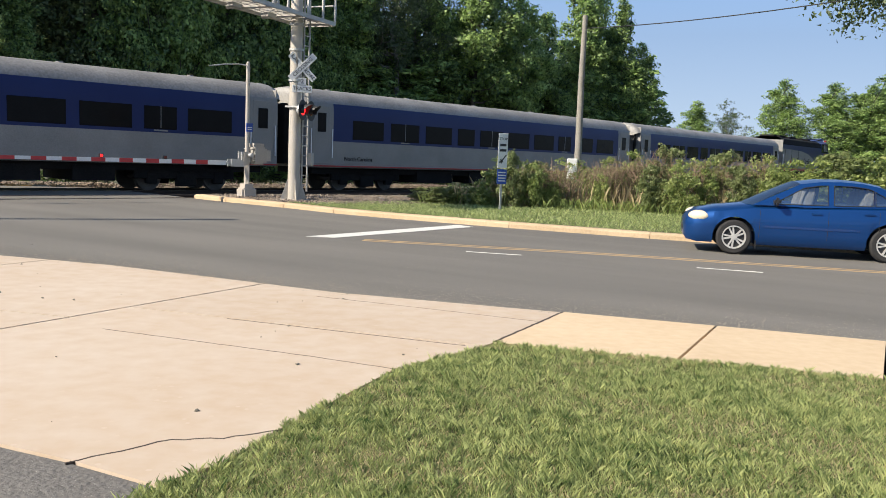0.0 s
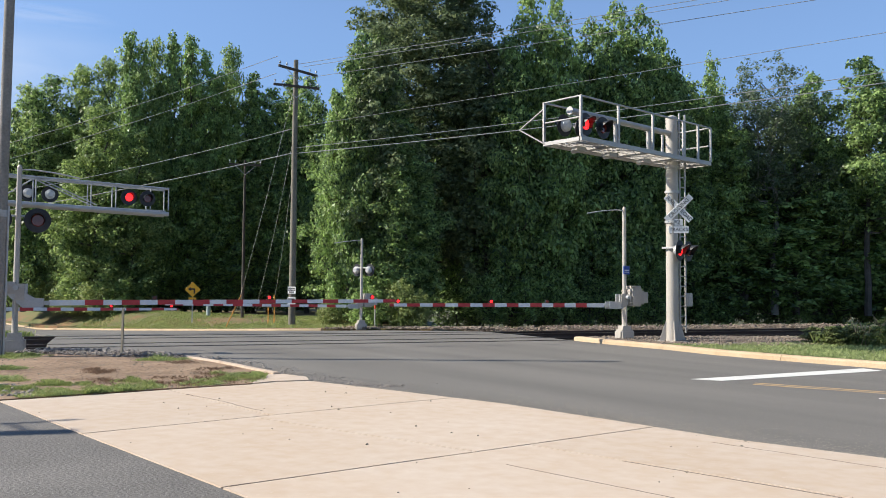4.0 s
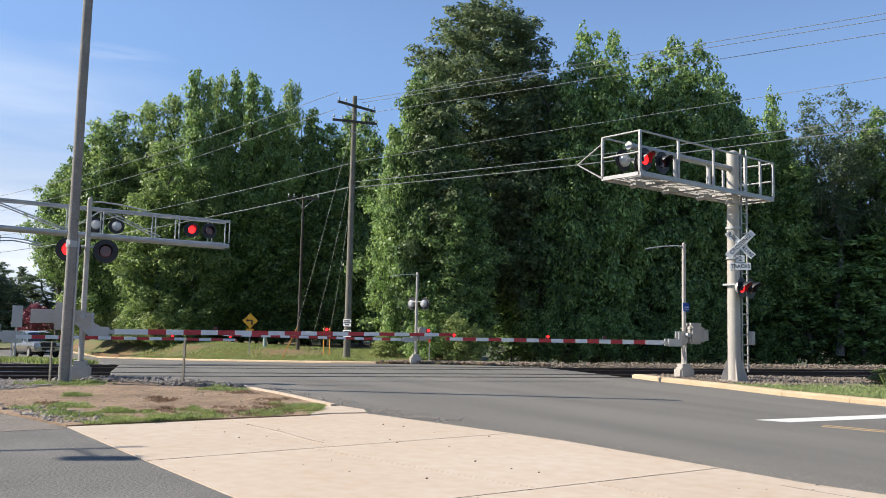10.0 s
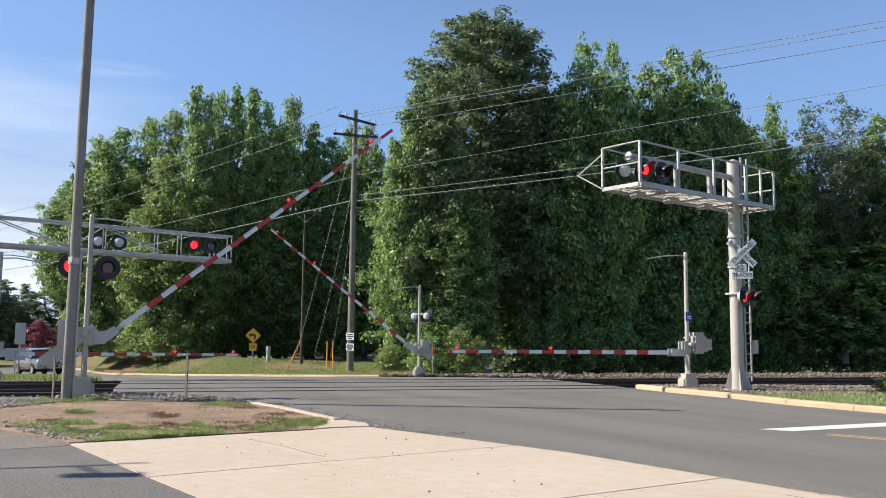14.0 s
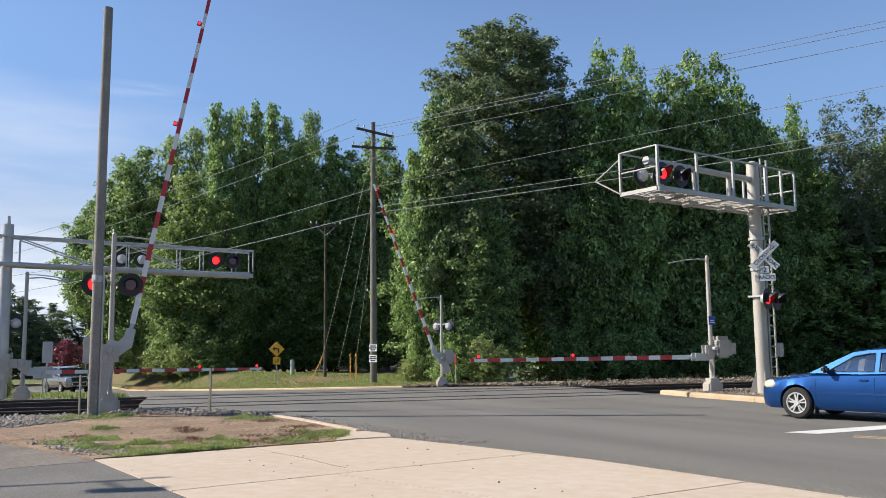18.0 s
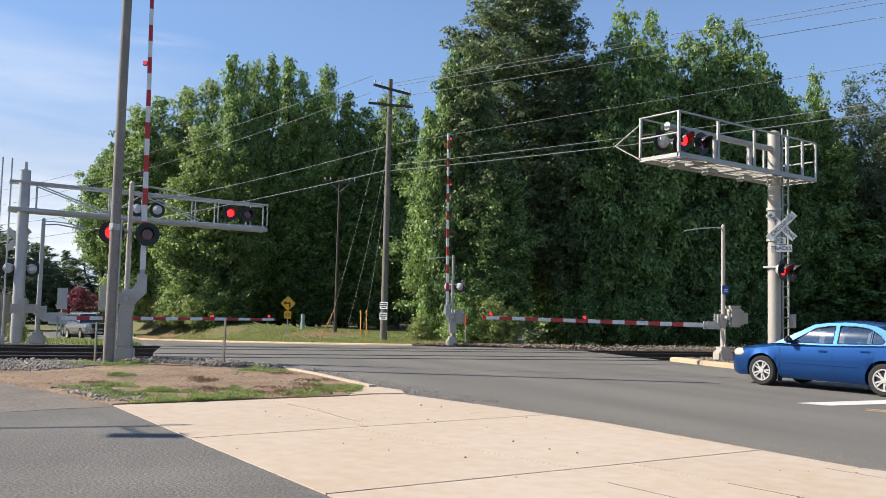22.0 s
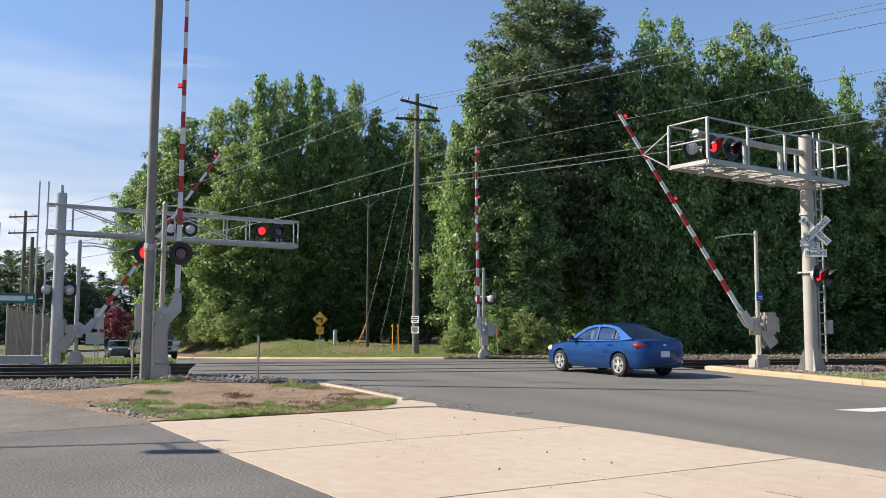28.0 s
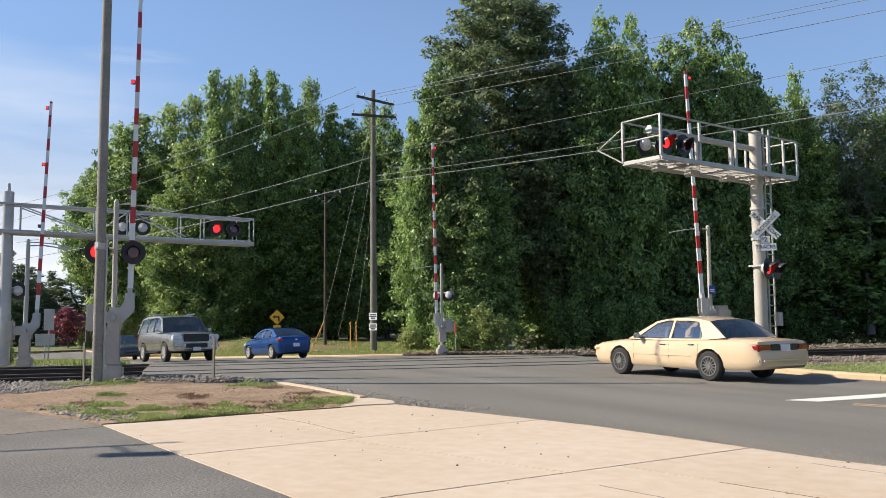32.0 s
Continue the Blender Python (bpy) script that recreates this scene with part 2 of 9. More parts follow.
M = {
    "asphalt": surface("asphalt", (0.118, 0.109, 0.093), (0.212, 0.196, 0.168), 0.85, 0.7, 50, bump=0.4, speck=(0.27, 0.25, 0.216), split=(0.34, 0.66), streak=(152, 9)),
    "drive": surface("drive_asphalt", (0.1, 0.092, 0.081), (0.2, 0.185, 0.162), 0.9, 0.7, 30, bump=0.7, speck=(0.42, 0.4, 0.36)),
    "concrete": surface("concrete", (0.49, 0.365, 0.25), (0.575, 0.48, 0.38), 0.9, 0.4, 5, bump=0.05, sway=0.035, split=(0.3, 0.68), speck=(0.55, 0.44, 0.33)),
    "paving": surface("tan_paving", (0.57, 0.42, 0.258), (0.67, 0.522, 0.345), 0.9, 0.7, 9, bump=0.06, sway=0.05, split=(0.3, 0.7), speck=(0.6, 0.46, 0.32)),
    "kerb": surface("kerb_concrete", (0.44, 0.32, 0.19), (0.6, 0.46, 0.3), 0.9, 1.2, 25, bump=0.2, sway=0.06),
    "soil": surface("grassy_soil", (0.045, 0.05, 0.018), (0.11, 0.105, 0.045), 1.0, 0.6, 12, bump=0.5),
    "lawn": surface("lawn_ground", (0.09, 0.11, 0.03), (0.2, 0.2, 0.08), 1.0, 0.8, 14, bump=0.5),
    "dirt": surface("red_dirt", (0.15, 0.092, 0.052), (0.42, 0.29, 0.182), 1.0, 0.9, 13, bump=1.0, speck=(0.4, 0.32, 0.24)),
    "bank": surface("bank_grass_and_clay", (0.2, 0.115, 0.055), (0.115, 0.125, 0.042), 1.0, 0.22, 1.1, bump=0.5, split=(0.42, 0.56)),
    "washed": surface("washed_dirt", (0.12, 0.1, 0.082), (0.26, 0.22, 0.18), 1.0, 1.2, 16, bump=0.8, speck=(0.36, 0.32, 0.28)),
    "clay": surface("red_clay", (0.24, 0.1, 0.045), (0.4, 0.22, 0.11), 1.0, 0.8, 12, bump=0.6),
    "bed": surface("ballast_bed", (0.12, 0.11, 0.1), (0.3, 0.28, 0.25), 1.0, 1.0, 22, bump=1.0, speck=(0.4, 0.38, 0.35)),
    "stone": surface("ballast_stone", (0.14, 0.122, 0.106), (0.42, 0.375, 0.325), 0.9, 2.0, 30, bump=0.3),
    "brown_stone": surface("brown_gravel", (0.14, 0.108, 0.08), (0.36, 0.285, 0.215), 0.9, 2.0, 30, bump=0.3),
    "pale_grit": surface("pale_road_grit", (0.2, 0.178, 0.148), (0.4, 0.355, 0.29), 0.95, 9.0, 60, bump=0.2),
    "crack": surface("crack_dirt", (0.05, 0.036, 0.026), (0.1, 0.075, 0.055), 0.95, 3, 30, bump=0.1),
    "rail": surface("rail_rust", (0.03, 0.022, 0.018), (0.07, 0.045, 0.032), 0.8, 3, 40, bump=0.2),
    "railhead": surface("rail_head", (0.5, 0.48, 0.46), (0.65, 0.63, 0.6), 0.25, 3, 40, metal=1.0, bump=0),
    "tie": surface("timber_tie", (0.035, 0.025, 0.02), (0.09, 0.065, 0.05), 0.95, 2, 25, bump=0.5, sway=0.2),
    "galv": surface("galvanised_steel", (0.4, 0.4, 0.39), (0.56, 0.555, 0.53), 0.5, 2.5, 40, metal=0.35, bump=0.04),
    "alu": surface("aluminium", (0.36, 0.34, 0.31), (0.5, 0.475, 0.44), 0.45, 2, 50, metal=0.4, bump=0.03),
    "mast": surface("mast_paint", (0.4, 0.365, 0.315), (0.52, 0.475, 0.41), 0.55, 1.8, 30, metal=0.15, bump=0.05),
    "white": surface("white_paint", (0.68, 0.68, 0.66), (0.82, 0.82, 0.8), 0.5, 3, 30, bump=0.03),
    "line": surface("road_paint", (0.46, 0.45, 0.41), (0.7, 0.68, 0.62), 0.8, 2, 35, bump=0.2, split=(0.25, 0.5)),
    "yline": surface("yellow_road_paint", (0.3, 0.21, 0.12), (0.54, 0.37, 0.18), 0.8, 2, 35, bump=0.2),
    "red": surface("red_sheeting", (0.42, 0.025, 0.03), (0.55, 0.05, 0.05), 0.45, 4, 40, bump=0),
    "black": surface("black_paint", (0.012, 0.012, 0.013), (0.028, 0.028, 0.03), 0.5, 3, 40, bump=0.03),
    "wood": surface("pole_wood", (0.13, 0.118, 0.09), (0.26, 0.238, 0.185), 0.9, 1.5, 22, bump=0.5),
    "dark_wood": surface("dark_pole_wood", (0.05, 0.042, 0.034), (0.12, 0.1, 0.08), 0.9, 2, 25, bump=0.4),
    "bark": surface("bark", (0.055, 0.045, 0.035), (0.14, 0.12, 0.1), 0.95, 1.5, 14, bump=0.8),
    "palebark": surface("pale_bark", (0.2, 0.19, 0.17), (0.34, 0.32, 0.29), 0.95, 1.5, 14, bump=0.6),
    "greypole": surface("grey_pole_wood", (0.2, 0.183, 0.155), (0.34, 0.315, 0.275), 0.9, 1.5, 22, bump=0.5),
    "twig": surface("dry_stalks", (0.16, 0.11, 0.07), (0.3, 0.22, 0.15), 0.95, 3, 20, bump=0),
    "wire": surface("wire", (0.36, 0.36, 0.35), (0.48, 0.48, 0.47), 0.5, 3, 20, metal=0.5, bump=0),
    "cable": surface("dark_cable", (0.02, 0.02, 0.02), (0.04, 0.04, 0.04), 0.6, 3, 20, bump=0),
    "redlight": lit("red_light", (1.0, 0.018, 0.02), 1.6),
    "lens": surface("dark_red_lens", (0.09, 0.012, 0.012), (0.14, 0.02, 0.018), 0.15, 4, 30, bump=0, coat=0.6),
    "back": surface("lamp_housing_grey", (0.42, 0.42, 0.4), (0.6, 0.6, 0.58), 0.4, 3, 30, metal=0.2, bump=0.02),
    "sign_yellow": surface("yellow_sheeting", (0.75, 0.36, 0.01), (0.85, 0.44, 0.02), 0.45, 3, 30, bump=0),
    "orange": surface("orange_plastic", (0.56, 0.24, 0.03), (0.66, 0.31, 0.05), 0.5, 3, 30, bump=0),
    "sign_green": surface("green_sheeting", (0.0, 0.16, 0.1), (0.01, 0.2, 0.13), 0.45, 3, 30, bump=0),
    "sign_blue": surface("blue_sheeting", (0.015, 0.06, 0.3), (0.02, 0.08, 0.38), 0.45, 3, 30, bump=0),
    "leaf": foliage("broad_leaves", (0.034, 0.073, 0.029), (0.43, 0.59, 0.187), 0.4, 0.9, 1.1, 1.6),
    "leaf2": foliage("yellowish_leaves", (0.09, 0.15, 0.05), (0.53, 0.66, 0.22), 0.52),
    "leaf3": foliage("greyish_leaves", (0.07, 0.1, 0.05), (0.2, 0.26, 0.13), 0.42),
    "needle": foliage("pine_needles", (0.06, 0.095, 0.052), (0.36, 0.43, 0.19), 0.42),
    "weed": foliage("weeds", (0.1, 0.16, 0.04), (0.44, 0.49, 0.17), 0.4),
    "brushleaf": foliage("brush_leaves", (0.1, 0.135, 0.045), (0.3, 0.34, 0.14)),
    "straw": foliage("dry_grass", (0.28, 0.22, 0.12), (0.56, 0.46, 0.28)),
    "withered": foliage("withered_weeds", (0.13, 0.075, 0.045), (0.3, 0.2, 0.13)),
    "blade": foliage("grass_blades", (0.1, 0.18, 0.05), (0.52, 0.575, 0.24), 0.4),
    "lawn_blade": foliage("mown_grass_blades", (0.055, 0.12, 0.028), (0.58, 0.61, 0.26), 0.4, 0.6, 1.8, 9.0),
    "bloom": foliage("red_blossom", (0.12, 0.03, 0.045), (0.36, 0.1, 0.13)),
}


# ---- mesh helpers ----
def bm_():
    return bmesh.new()


def box(bm, c, s, turn=None):
    m = Matrix.Translation(c) @ (turn.to_4x4() if turn else Matrix()) @ Matrix.Diagonal((*s, 1))
    return bmesh.ops.create_cube(bm, size=1.0, matrix=m)["verts"]


def rod(bm, a, b, r, r2=None, n=10, caps=True):
    a, b = Vector(a), Vector(b)
    d = b - a
    m = Matrix.Translation((a + b) / 2) @ d.to_track_quat("Z", "Y").to_matrix().to_4x4()
    return bmesh.ops.create_cone(bm, cap_ends=caps, segments=n, radius1=r, radius2=r if r2 is None else r2, depth=d.length, matrix=m)["verts"]


def pipe(bm, pts, radii, n=8, caps=True):
    """One continuous tapered tube along pts."""
    pts = [Vector(p) for p in pts]
    run = (pts[-1] - pts[0]).normalized()
    ref = Vector((1, 0, 0)) if abs(run.x) < 0.7 else Vector((0, 0, 1)) if abs(run.z) < 0.7 else Vector((0, 1, 0))
    rings = []
    for i, p in enumerate(pts):
        d = (pts[min(i + 1, len(pts) - 1)] - pts[max(i - 1, 0)]).normalized()
        ax = ref - d * ref.dot(d)
        ax.normalize()
        ay = d.cross(ax)
        rings.append([bm.verts.new(p + ax * math.cos(2 * math.pi * k / n) * radii[i] + ay * math.sin(2 * math.pi * k / n) * radii[i]) for k in range(n)])
    for a, b in zip(rings, rings[1:]):
        for k in range(n):
            bm.faces.new((a[k], a[(k + 1) % n], b[(k + 1) % n], b[k]))
    if caps:
        bm.faces.new(rings[0][::-1])
        bm.faces.new(rings[-1])


def tube(bm, pts, r, n=8):
    pipe(bm, pts, [r] * len(pts), n)


def bevel(bm, w, seg=1):
    bmesh.ops.bevel(bm, geom=list(bm.edges), offset=w, segments=seg, affect="EDGES", clamp_overlap=True)


def plate(bm, pts, z0, z1):
    """An upright prism over the outline pts (x, y)."""
    lo, hi = [bm.verts.new((x, y, z0)) for x, y in pts], [bm.verts.new((x, y, z1)) for x, y in pts]
    area = sum(a[0] * b[1] - b[0] * a[1] for a, b in zip(pts, [*pts[1:], pts[0]]))
    if area < 0:
        lo, hi = lo[::-1], hi[::-1]
    faces = [bm.faces.new(hi), bm.faces.new(lo[::-1])]
    k = len(lo)
    for i in range(k):
        bm.faces.new((lo[i], lo[(i + 1) % k], hi[(i + 1) % k], hi[i]))
    bmesh.ops.triangulate(bm, faces=[f for f in faces if len(f.verts) > 4])
    return faces


def to_mesh(name, bm, material, smooth=False):
    me = bpy.data.meshes.new(name)
    bmesh.ops.recalc_face_normals(bm, faces=bm.faces)
    bm.to_mesh(me)
    bm.free()
    me.materials.append(material)
    if smooth:
        me.polygons.foreach_set("use_smooth", [True] * len(me.polygons))
        me.set_sharp_from_angle(angle=radians(40))
    return me


def part(name, bm, material, parent, label="", smooth=False):
    ob = new(name, to_mesh(name, bm, material, smooth))
    ob.parent = parent
    return tagged(ob, label) if label else ob


def thing(name, label, category, m=None, group="", kind=""):
    ob = new(name)
    ob.empty_display_size = 0.2
    if m is not None:
        ob.matrix_basis = m
    return tagged(ob, label, category, group, kind)


def single(name, bm, material, label, category, m=None, group="", kind="", smooth=False):
    ob = new(name, to_mesh(name, bm, material, smooth))
    if m is not None:
        ob.matrix_basis = m
    return tagged(ob, label, category, group, kind)


def words(name, text, size, material, parent, m, depth=0.004, label=""):
    """Lettering as a mesh, upright in the x-z plane before m, facing -y."""
    cu = bpy.data.curves.new("letters", "FONT")
    cu.body, cu.size, cu.extrude, cu.align_x, cu.align_y = text, size, depth, "CENTER", "CENTER"
    cu.resolution_u = 3
    tmp = bpy.data.objects.new("letters", cu)
    me = bpy.data.meshes.new_from_object(tmp)
    bpy.data.objects.remove(tmp)
    me.transform(m @ pose(0, 0, 0, 90))
    me.materials.clear()
    me.materials.append(material)
    ob = new(name, me)
    ob.parent = parent
    return tagged(ob, label) if label else ob


def soup(name, verts, faces, material):
    """A mesh out of arrays: verts (n, 3), faces (m, 3 or 4)."""
    me = bpy.data.meshes.new(name)
    verts, faces = np.asarray(verts, np.float32), np.asarray(faces, np.int32)
    me.vertices.add(len(verts))
    me.vertices.foreach_set("co", verts.ravel())
    me.loops.add(faces.size)
    me.loops.foreach_set("vertex_index", faces.ravel())
    me.polygons.add(len(faces))
    me.polygons.foreach_set("loop_start", np.arange(len(faces), dtype=np.int32) * faces.shape[1])
    me.update(calc_edges=True)
    me.materials.append(material)
    return me


def inside(x, y, poly):
    """Which of the points lie in the outline."""
    hit = np.zeros(len(x), bool)
    for (x0, y0), (x1, y1) in zip(poly, [*poly[1:], poly[0]]):
        if y0 != y1:
            hit ^= ((y0 > y) != (y1 > y)) & (x < (x1 - x0) * (y - y0) / (y1 - y0) + x0)
    return hit


def scatter(poly, count, rng):
    xs, ys = zip(*poly)
    x, y = rng.uniform(min(xs), max(xs), count), rng.uniform(min(ys), max(ys), count)
    k = inside(x, y, poly)
    return x[k], y[k]

# ---- the ground, roads, kerbs ----
NEAR = [(70, -9.0), (30, 1.4), (15, 5.4), (8, 7.15), (4.16, 8.18), (1.19, 8.97), (-1.3, 9.6), (-2.78, 10.25), (-4.5, 10.97), (-6.9, 11.6), (-8.6, 12.0),
        (-9.9, 12.65), (-11.97, 13.8), (-13.9, 14.65), (-15.8, 14.95), (-17.4, 14.5), (-18.1, 14.3)]
TURN_NEAR = [(-20.3, 15.9), (-23.2, 18.5), (-25.5, 19.9), (-29.4, 21.6), (-47, 30.6), (-75, 44.9)]
TURN_FAR = [(-75, 52.0), (-48, 39.8), (-37, 34.6), (-29.5, 33.0), (-25.6, 32.7), (-22.6, 33.3)]
FAR = [(-8.5, 26.1), (-7.18, 24.95), (-5.1, 23.5), (-3.46, 22.1), (-1.88, 21.15), (1.03, 19.7), (4.01, 18.4), (10, 16.1), (20, 13.3), (70, 2.0)]
ROAD = NEAR + TURN_NEAR + TURN_FAR + [(-20.6, 34.4), (-17.2, 32.6), (-13.6, 30.0), (-10.2, 27.6)] + FAR

# track axes: along the rails and across them, away from the lawn
TO = Vector((-11.4, 21.1))
TU = Vector((math.sin(radians(42.2)), math.cos(radians(42.2))))
TN = Vector((-TU.y, TU.x))


def on_track(s, off):
    """A place beside the rails; the tracks bend slightly away from the road."""
    p = TO + TU * s + TN * (off + 0.0008 * max(0.0, min(s, 200) - 8) ** 2 + (0.307 * (s - 200) if s > 200 else 0))
    return p.x, p.y


def hgt(x, y):
    """Height of the road and the land beyond the tracks, which fall away."""
    off = (Vector((x, y)) - TO).dot(TN)
    return -0.04 * max(0.0, min(off, 50) - 7.5)


def tilt(me_ob, lift=0.0):
    """Lets a mesh follow the fall of the land."""
    for v in me_ob.data.vertices:
        v.co.z += hgt(v.co.x, v.co.y) + lift
    return me_ob


def cut(poly, a, b):
    """The two sides of an outline along the line from a to b."""
    a, b = Vector(a), Vector(b)
    d = b - a
    side = lambda p: d.x * (p[1] - a.y) - d.y * (p[0] - a.x)
    l, r = [], []
    for p, q in zip(poly, [*poly[1:], poly[0]]):
        s, t = side(p), side(q)
        (l if s >= 0 else r).append(p)
        if s * t < 0:
            u = s / (s - t)
            m = (p[0] + (q[0] - p[0]) * u, p[1] + (q[1] - p[1]) * u)
            l.append(m)
            r.append(m)
    return l, r


bm = bm_()
lines = [[bm.verts.new((*(TO + TU * s + TN * o), z)) for s in (-3000, 0, 3000)] for o, z in ((-3000, -0.36), (7.5, -0.36), (50, -2.1), (3000, -2.1))]
for a, b in zip(lines, lines[1:]):
    for i in (0, 1):
        bm.faces.new((a[i], a[i + 1], b[i + 1], b[i]))
single("ground", bm, M["soil"], "grassy earth that reaches the horizon", "ground", kind="structure")

bm = bm_()
q0, q1 = TO + TN * 7.5, TO + TN * 7.5 + TU
beyond, here = cut(ROAD, q0, q1)
q0, q1 = TO + TN * 50, TO + TN * 50 + TU
outer, middle = cut(beyond, q0, q1)
for poly in (here, middle, outer):
    if len(poly) > 2:
        plate(bm, poly, -0.3, 0.0)
road = single("road", bm, M["asphalt"], "worn grey asphalt road that curves over the level crossing", "road", kind="structure")
tilt(road)

LAWN = [(0.42, 7.27), (-0.31, 6.26), (-0.81, 4.81), (-0.99, 4.21), (-1.2, 3.91), (-1.5, 2.5), (-2.2, -6), (60, -22), (60, -9.5), (30, -0.6), (15, 3.6), (8, 5.45), (3.42, 6.62)]
bm = bm_()
plate(bm, LAWN, -0.3, -0.005)
single("lawn", bm, M["lawn"], "mown lawn of short green and yellowish grass", "lawn", kind="structure")

DRIVE = [(-10.66, 7.67), (-7.51, 6.41), (-4.9, 5.39), (-2.17, 4.32), (-1.74, 4.16), (-1.2, 3.91), (-1.5, 2.5), (-2.2, -6), (-40, -10), (-40, 9), (-20, 9.2), (-13.4, 8.2)]
bm = bm_()
plate(bm, DRIVE, -0.3, -0.006)
single("driveway", bm, M["drive"], "coarse grey asphalt driveway", "driveway", kind="structure")

ISLAND = [(-10.66, 7.67), (-10.34, 8.53), (-9.07, 11.01), (-8.95, 11.5), (-9.75, 12.42), (-11.85, 13.55), (-13.8, 14.4), (-15.8, 14.7), (-17.0, 14.25), (-16.9, 13.4), (-17.6, 12.2), (-20.5, 9.2), (-13.4, 8.2)]
bm = bm_()
plate(bm, ISLAND, -0.3, 0.02)
single("dirt_island", bm, M["dirt"], "bare reddish dirt with patches of weeds beside the tracks", "dirt", kind="structure")

bm = bm_()
plate(bm, [(-10.66, 7.67), (-10.55, 7.5), (-10.8, 7.0), (-11.0, 6.3), (-11.5, 5.3), (-14, 2), (-40, 2), (-40, 9), (-20, 9.2), (-13.4, 8.2)], -0.3, -0.0025)
single("dirt_edge", bm, M["washed"], "packed dirt washed over the edge of the driveway", "dirt", kind="structure")
VERGE = [(-8.4, 26.35), (-7.0, 25.2), (-4.9, 23.7), (-3.3, 22.3), (-1.75, 21.35), (1.15, 19.95), (4.1, 18.65), (10, 16.35), (20, 13.55), (70, 2.3), (90, 30), (60, 95), (5, 38), (-4.6, 29.6)]
bm = bm_()
plate(bm, VERGE, -0.3, 0.1)
single("verge", bm, M["lawn"], "grass verge behind the kerb with weeds and brush", "verge", kind="structure")

GRAVEL = [(-8.4, 26.37), (-7.0, 25.22), (-5.3, 24.0), (-4.3, 24.3), (-2.4, 25.2), (-0.6, 27.2), (-0.6, 31.5), (-4.6, 29.6)]
bm = bm_()
plate(bm, GRAVEL, -0.2, 0.105)
single("gravel_verge", bm, M["bed"], "crushed stone round the signal's foot behind the kerb", "gravel", kind="structure")

# the bank behind the far kerb, rising to the woods
bm = bm_()
BANK_EDGE = [(-78, 53.8), (-48.2, 40.1), (-37.1, 34.9), (-29.5, 33.3), (-25.7, 33.0), (-22.8, 33.6), (-21.0, 34.8), (-18.5, 35.2)]
rows = []
for out, h in ((0, None), (1.5, None), (5, -0.28), (9, -0.05), (16, -0.42), (60, -0.5)):
    rows.append([bm.verts.new((x - out * 0.5, y + out * 0.86, hgt(x, y) + 0.08 if h is None else max(h, hgt(x, y) + 0.1))) for x, y in BANK_EDGE])
for a, b in zip(rows, rows[1:]):
    for i in range(len(BANK_EDGE) - 1):
        bm.faces.new((a[i], a[i + 1], b[i + 1], b[i]))
for i in range(len(BANK_EDGE) - 1):
    x0, y0, x1, y1 = *BANK_EDGE[i], *BANK_EDGE[i + 1]
    bm.faces.new([bm.verts.new(p) for p in ((x0, y0, -2.5), (x1, y1, -2.5), (x1, y1, hgt(x1, y1) + 0.08), (x0, y0, hgt(x0, y0) + 0.08))])
FAR_LAWN = [(-79.4, 44.6), (-77.4, 48.4), (-76.6, 53.0), (-78, 58), (-118, 84), (-140, 66), (-100, 44)]
single("bank", bm, M["bank"], "low grass bank with bare clay below the woods", "bank", kind="structure")
bm = bm_()
plate(bm, FAR_LAWN, -2.2, -1.58)
single("far_lawn", bm, M["lawn"], "mown green lawn beyond the bend of the road", "lawn", kind="structure")
# grass strip on the crossing's far left
SIDE = [(-23.6, 18.4), (-25.3, 19.6), (-29.2, 21.3), (-46.8, 30.3), (-75, 44.6), (-95, 30), (-60, 12), (-34, 11.5), (-27.5, 14.2)]
bm = bm_()
plate(bm, SIDE, -0.3, -0.13)
tilt(single("side_verge", bm, M["bank"], "rough grass strip between road and tracks", "verge", kind="structure"), 0.03)

# ballast bed of the two tracks
for name, s0, s1 in (("ballast_bed", -120, -9.4), ("ballast_bed", 5.9, 220)):
    bm = bm_()
    steps = [s0, s1] if s1 < 0 else [s0, 20, 35, 60, 90, 130, s1]
    plate(bm, [on_track(s, -1.6) for s in steps] + [on_track(s, 10.5) for s in steps[::-1]], -0.33, -0.2)
    single(name, bm, M["bed"], "grey crushed-stone ballast under the tracks", "ballast", kind="structure")


def strip(outer, width, z0, z1, side=1):
    """An outline along a polyline, width metres to its left (side 1) or right (-1)."""
    inner = []
    for i, p in enumerate(outer):
        a, b = Vector(outer[max(i - 1, 0)]), Vector(outer[min(i + 1, len(outer) - 1)])
        d = (b - a).normalized()
        inner.append((p[0] - d.y * width * side, p[1] + d.x * width * side))
    return inner


def resample(pts, step):
    out = []
    for a, b in zip(pts, pts[1:]):
        a, b = Vector(a), Vector(b)
        n = max(1, round((b - a).length / step))
        out += [tuple(a.lerp(b, i / n)) for i in range(n)]
    return out + [pts[-1]]


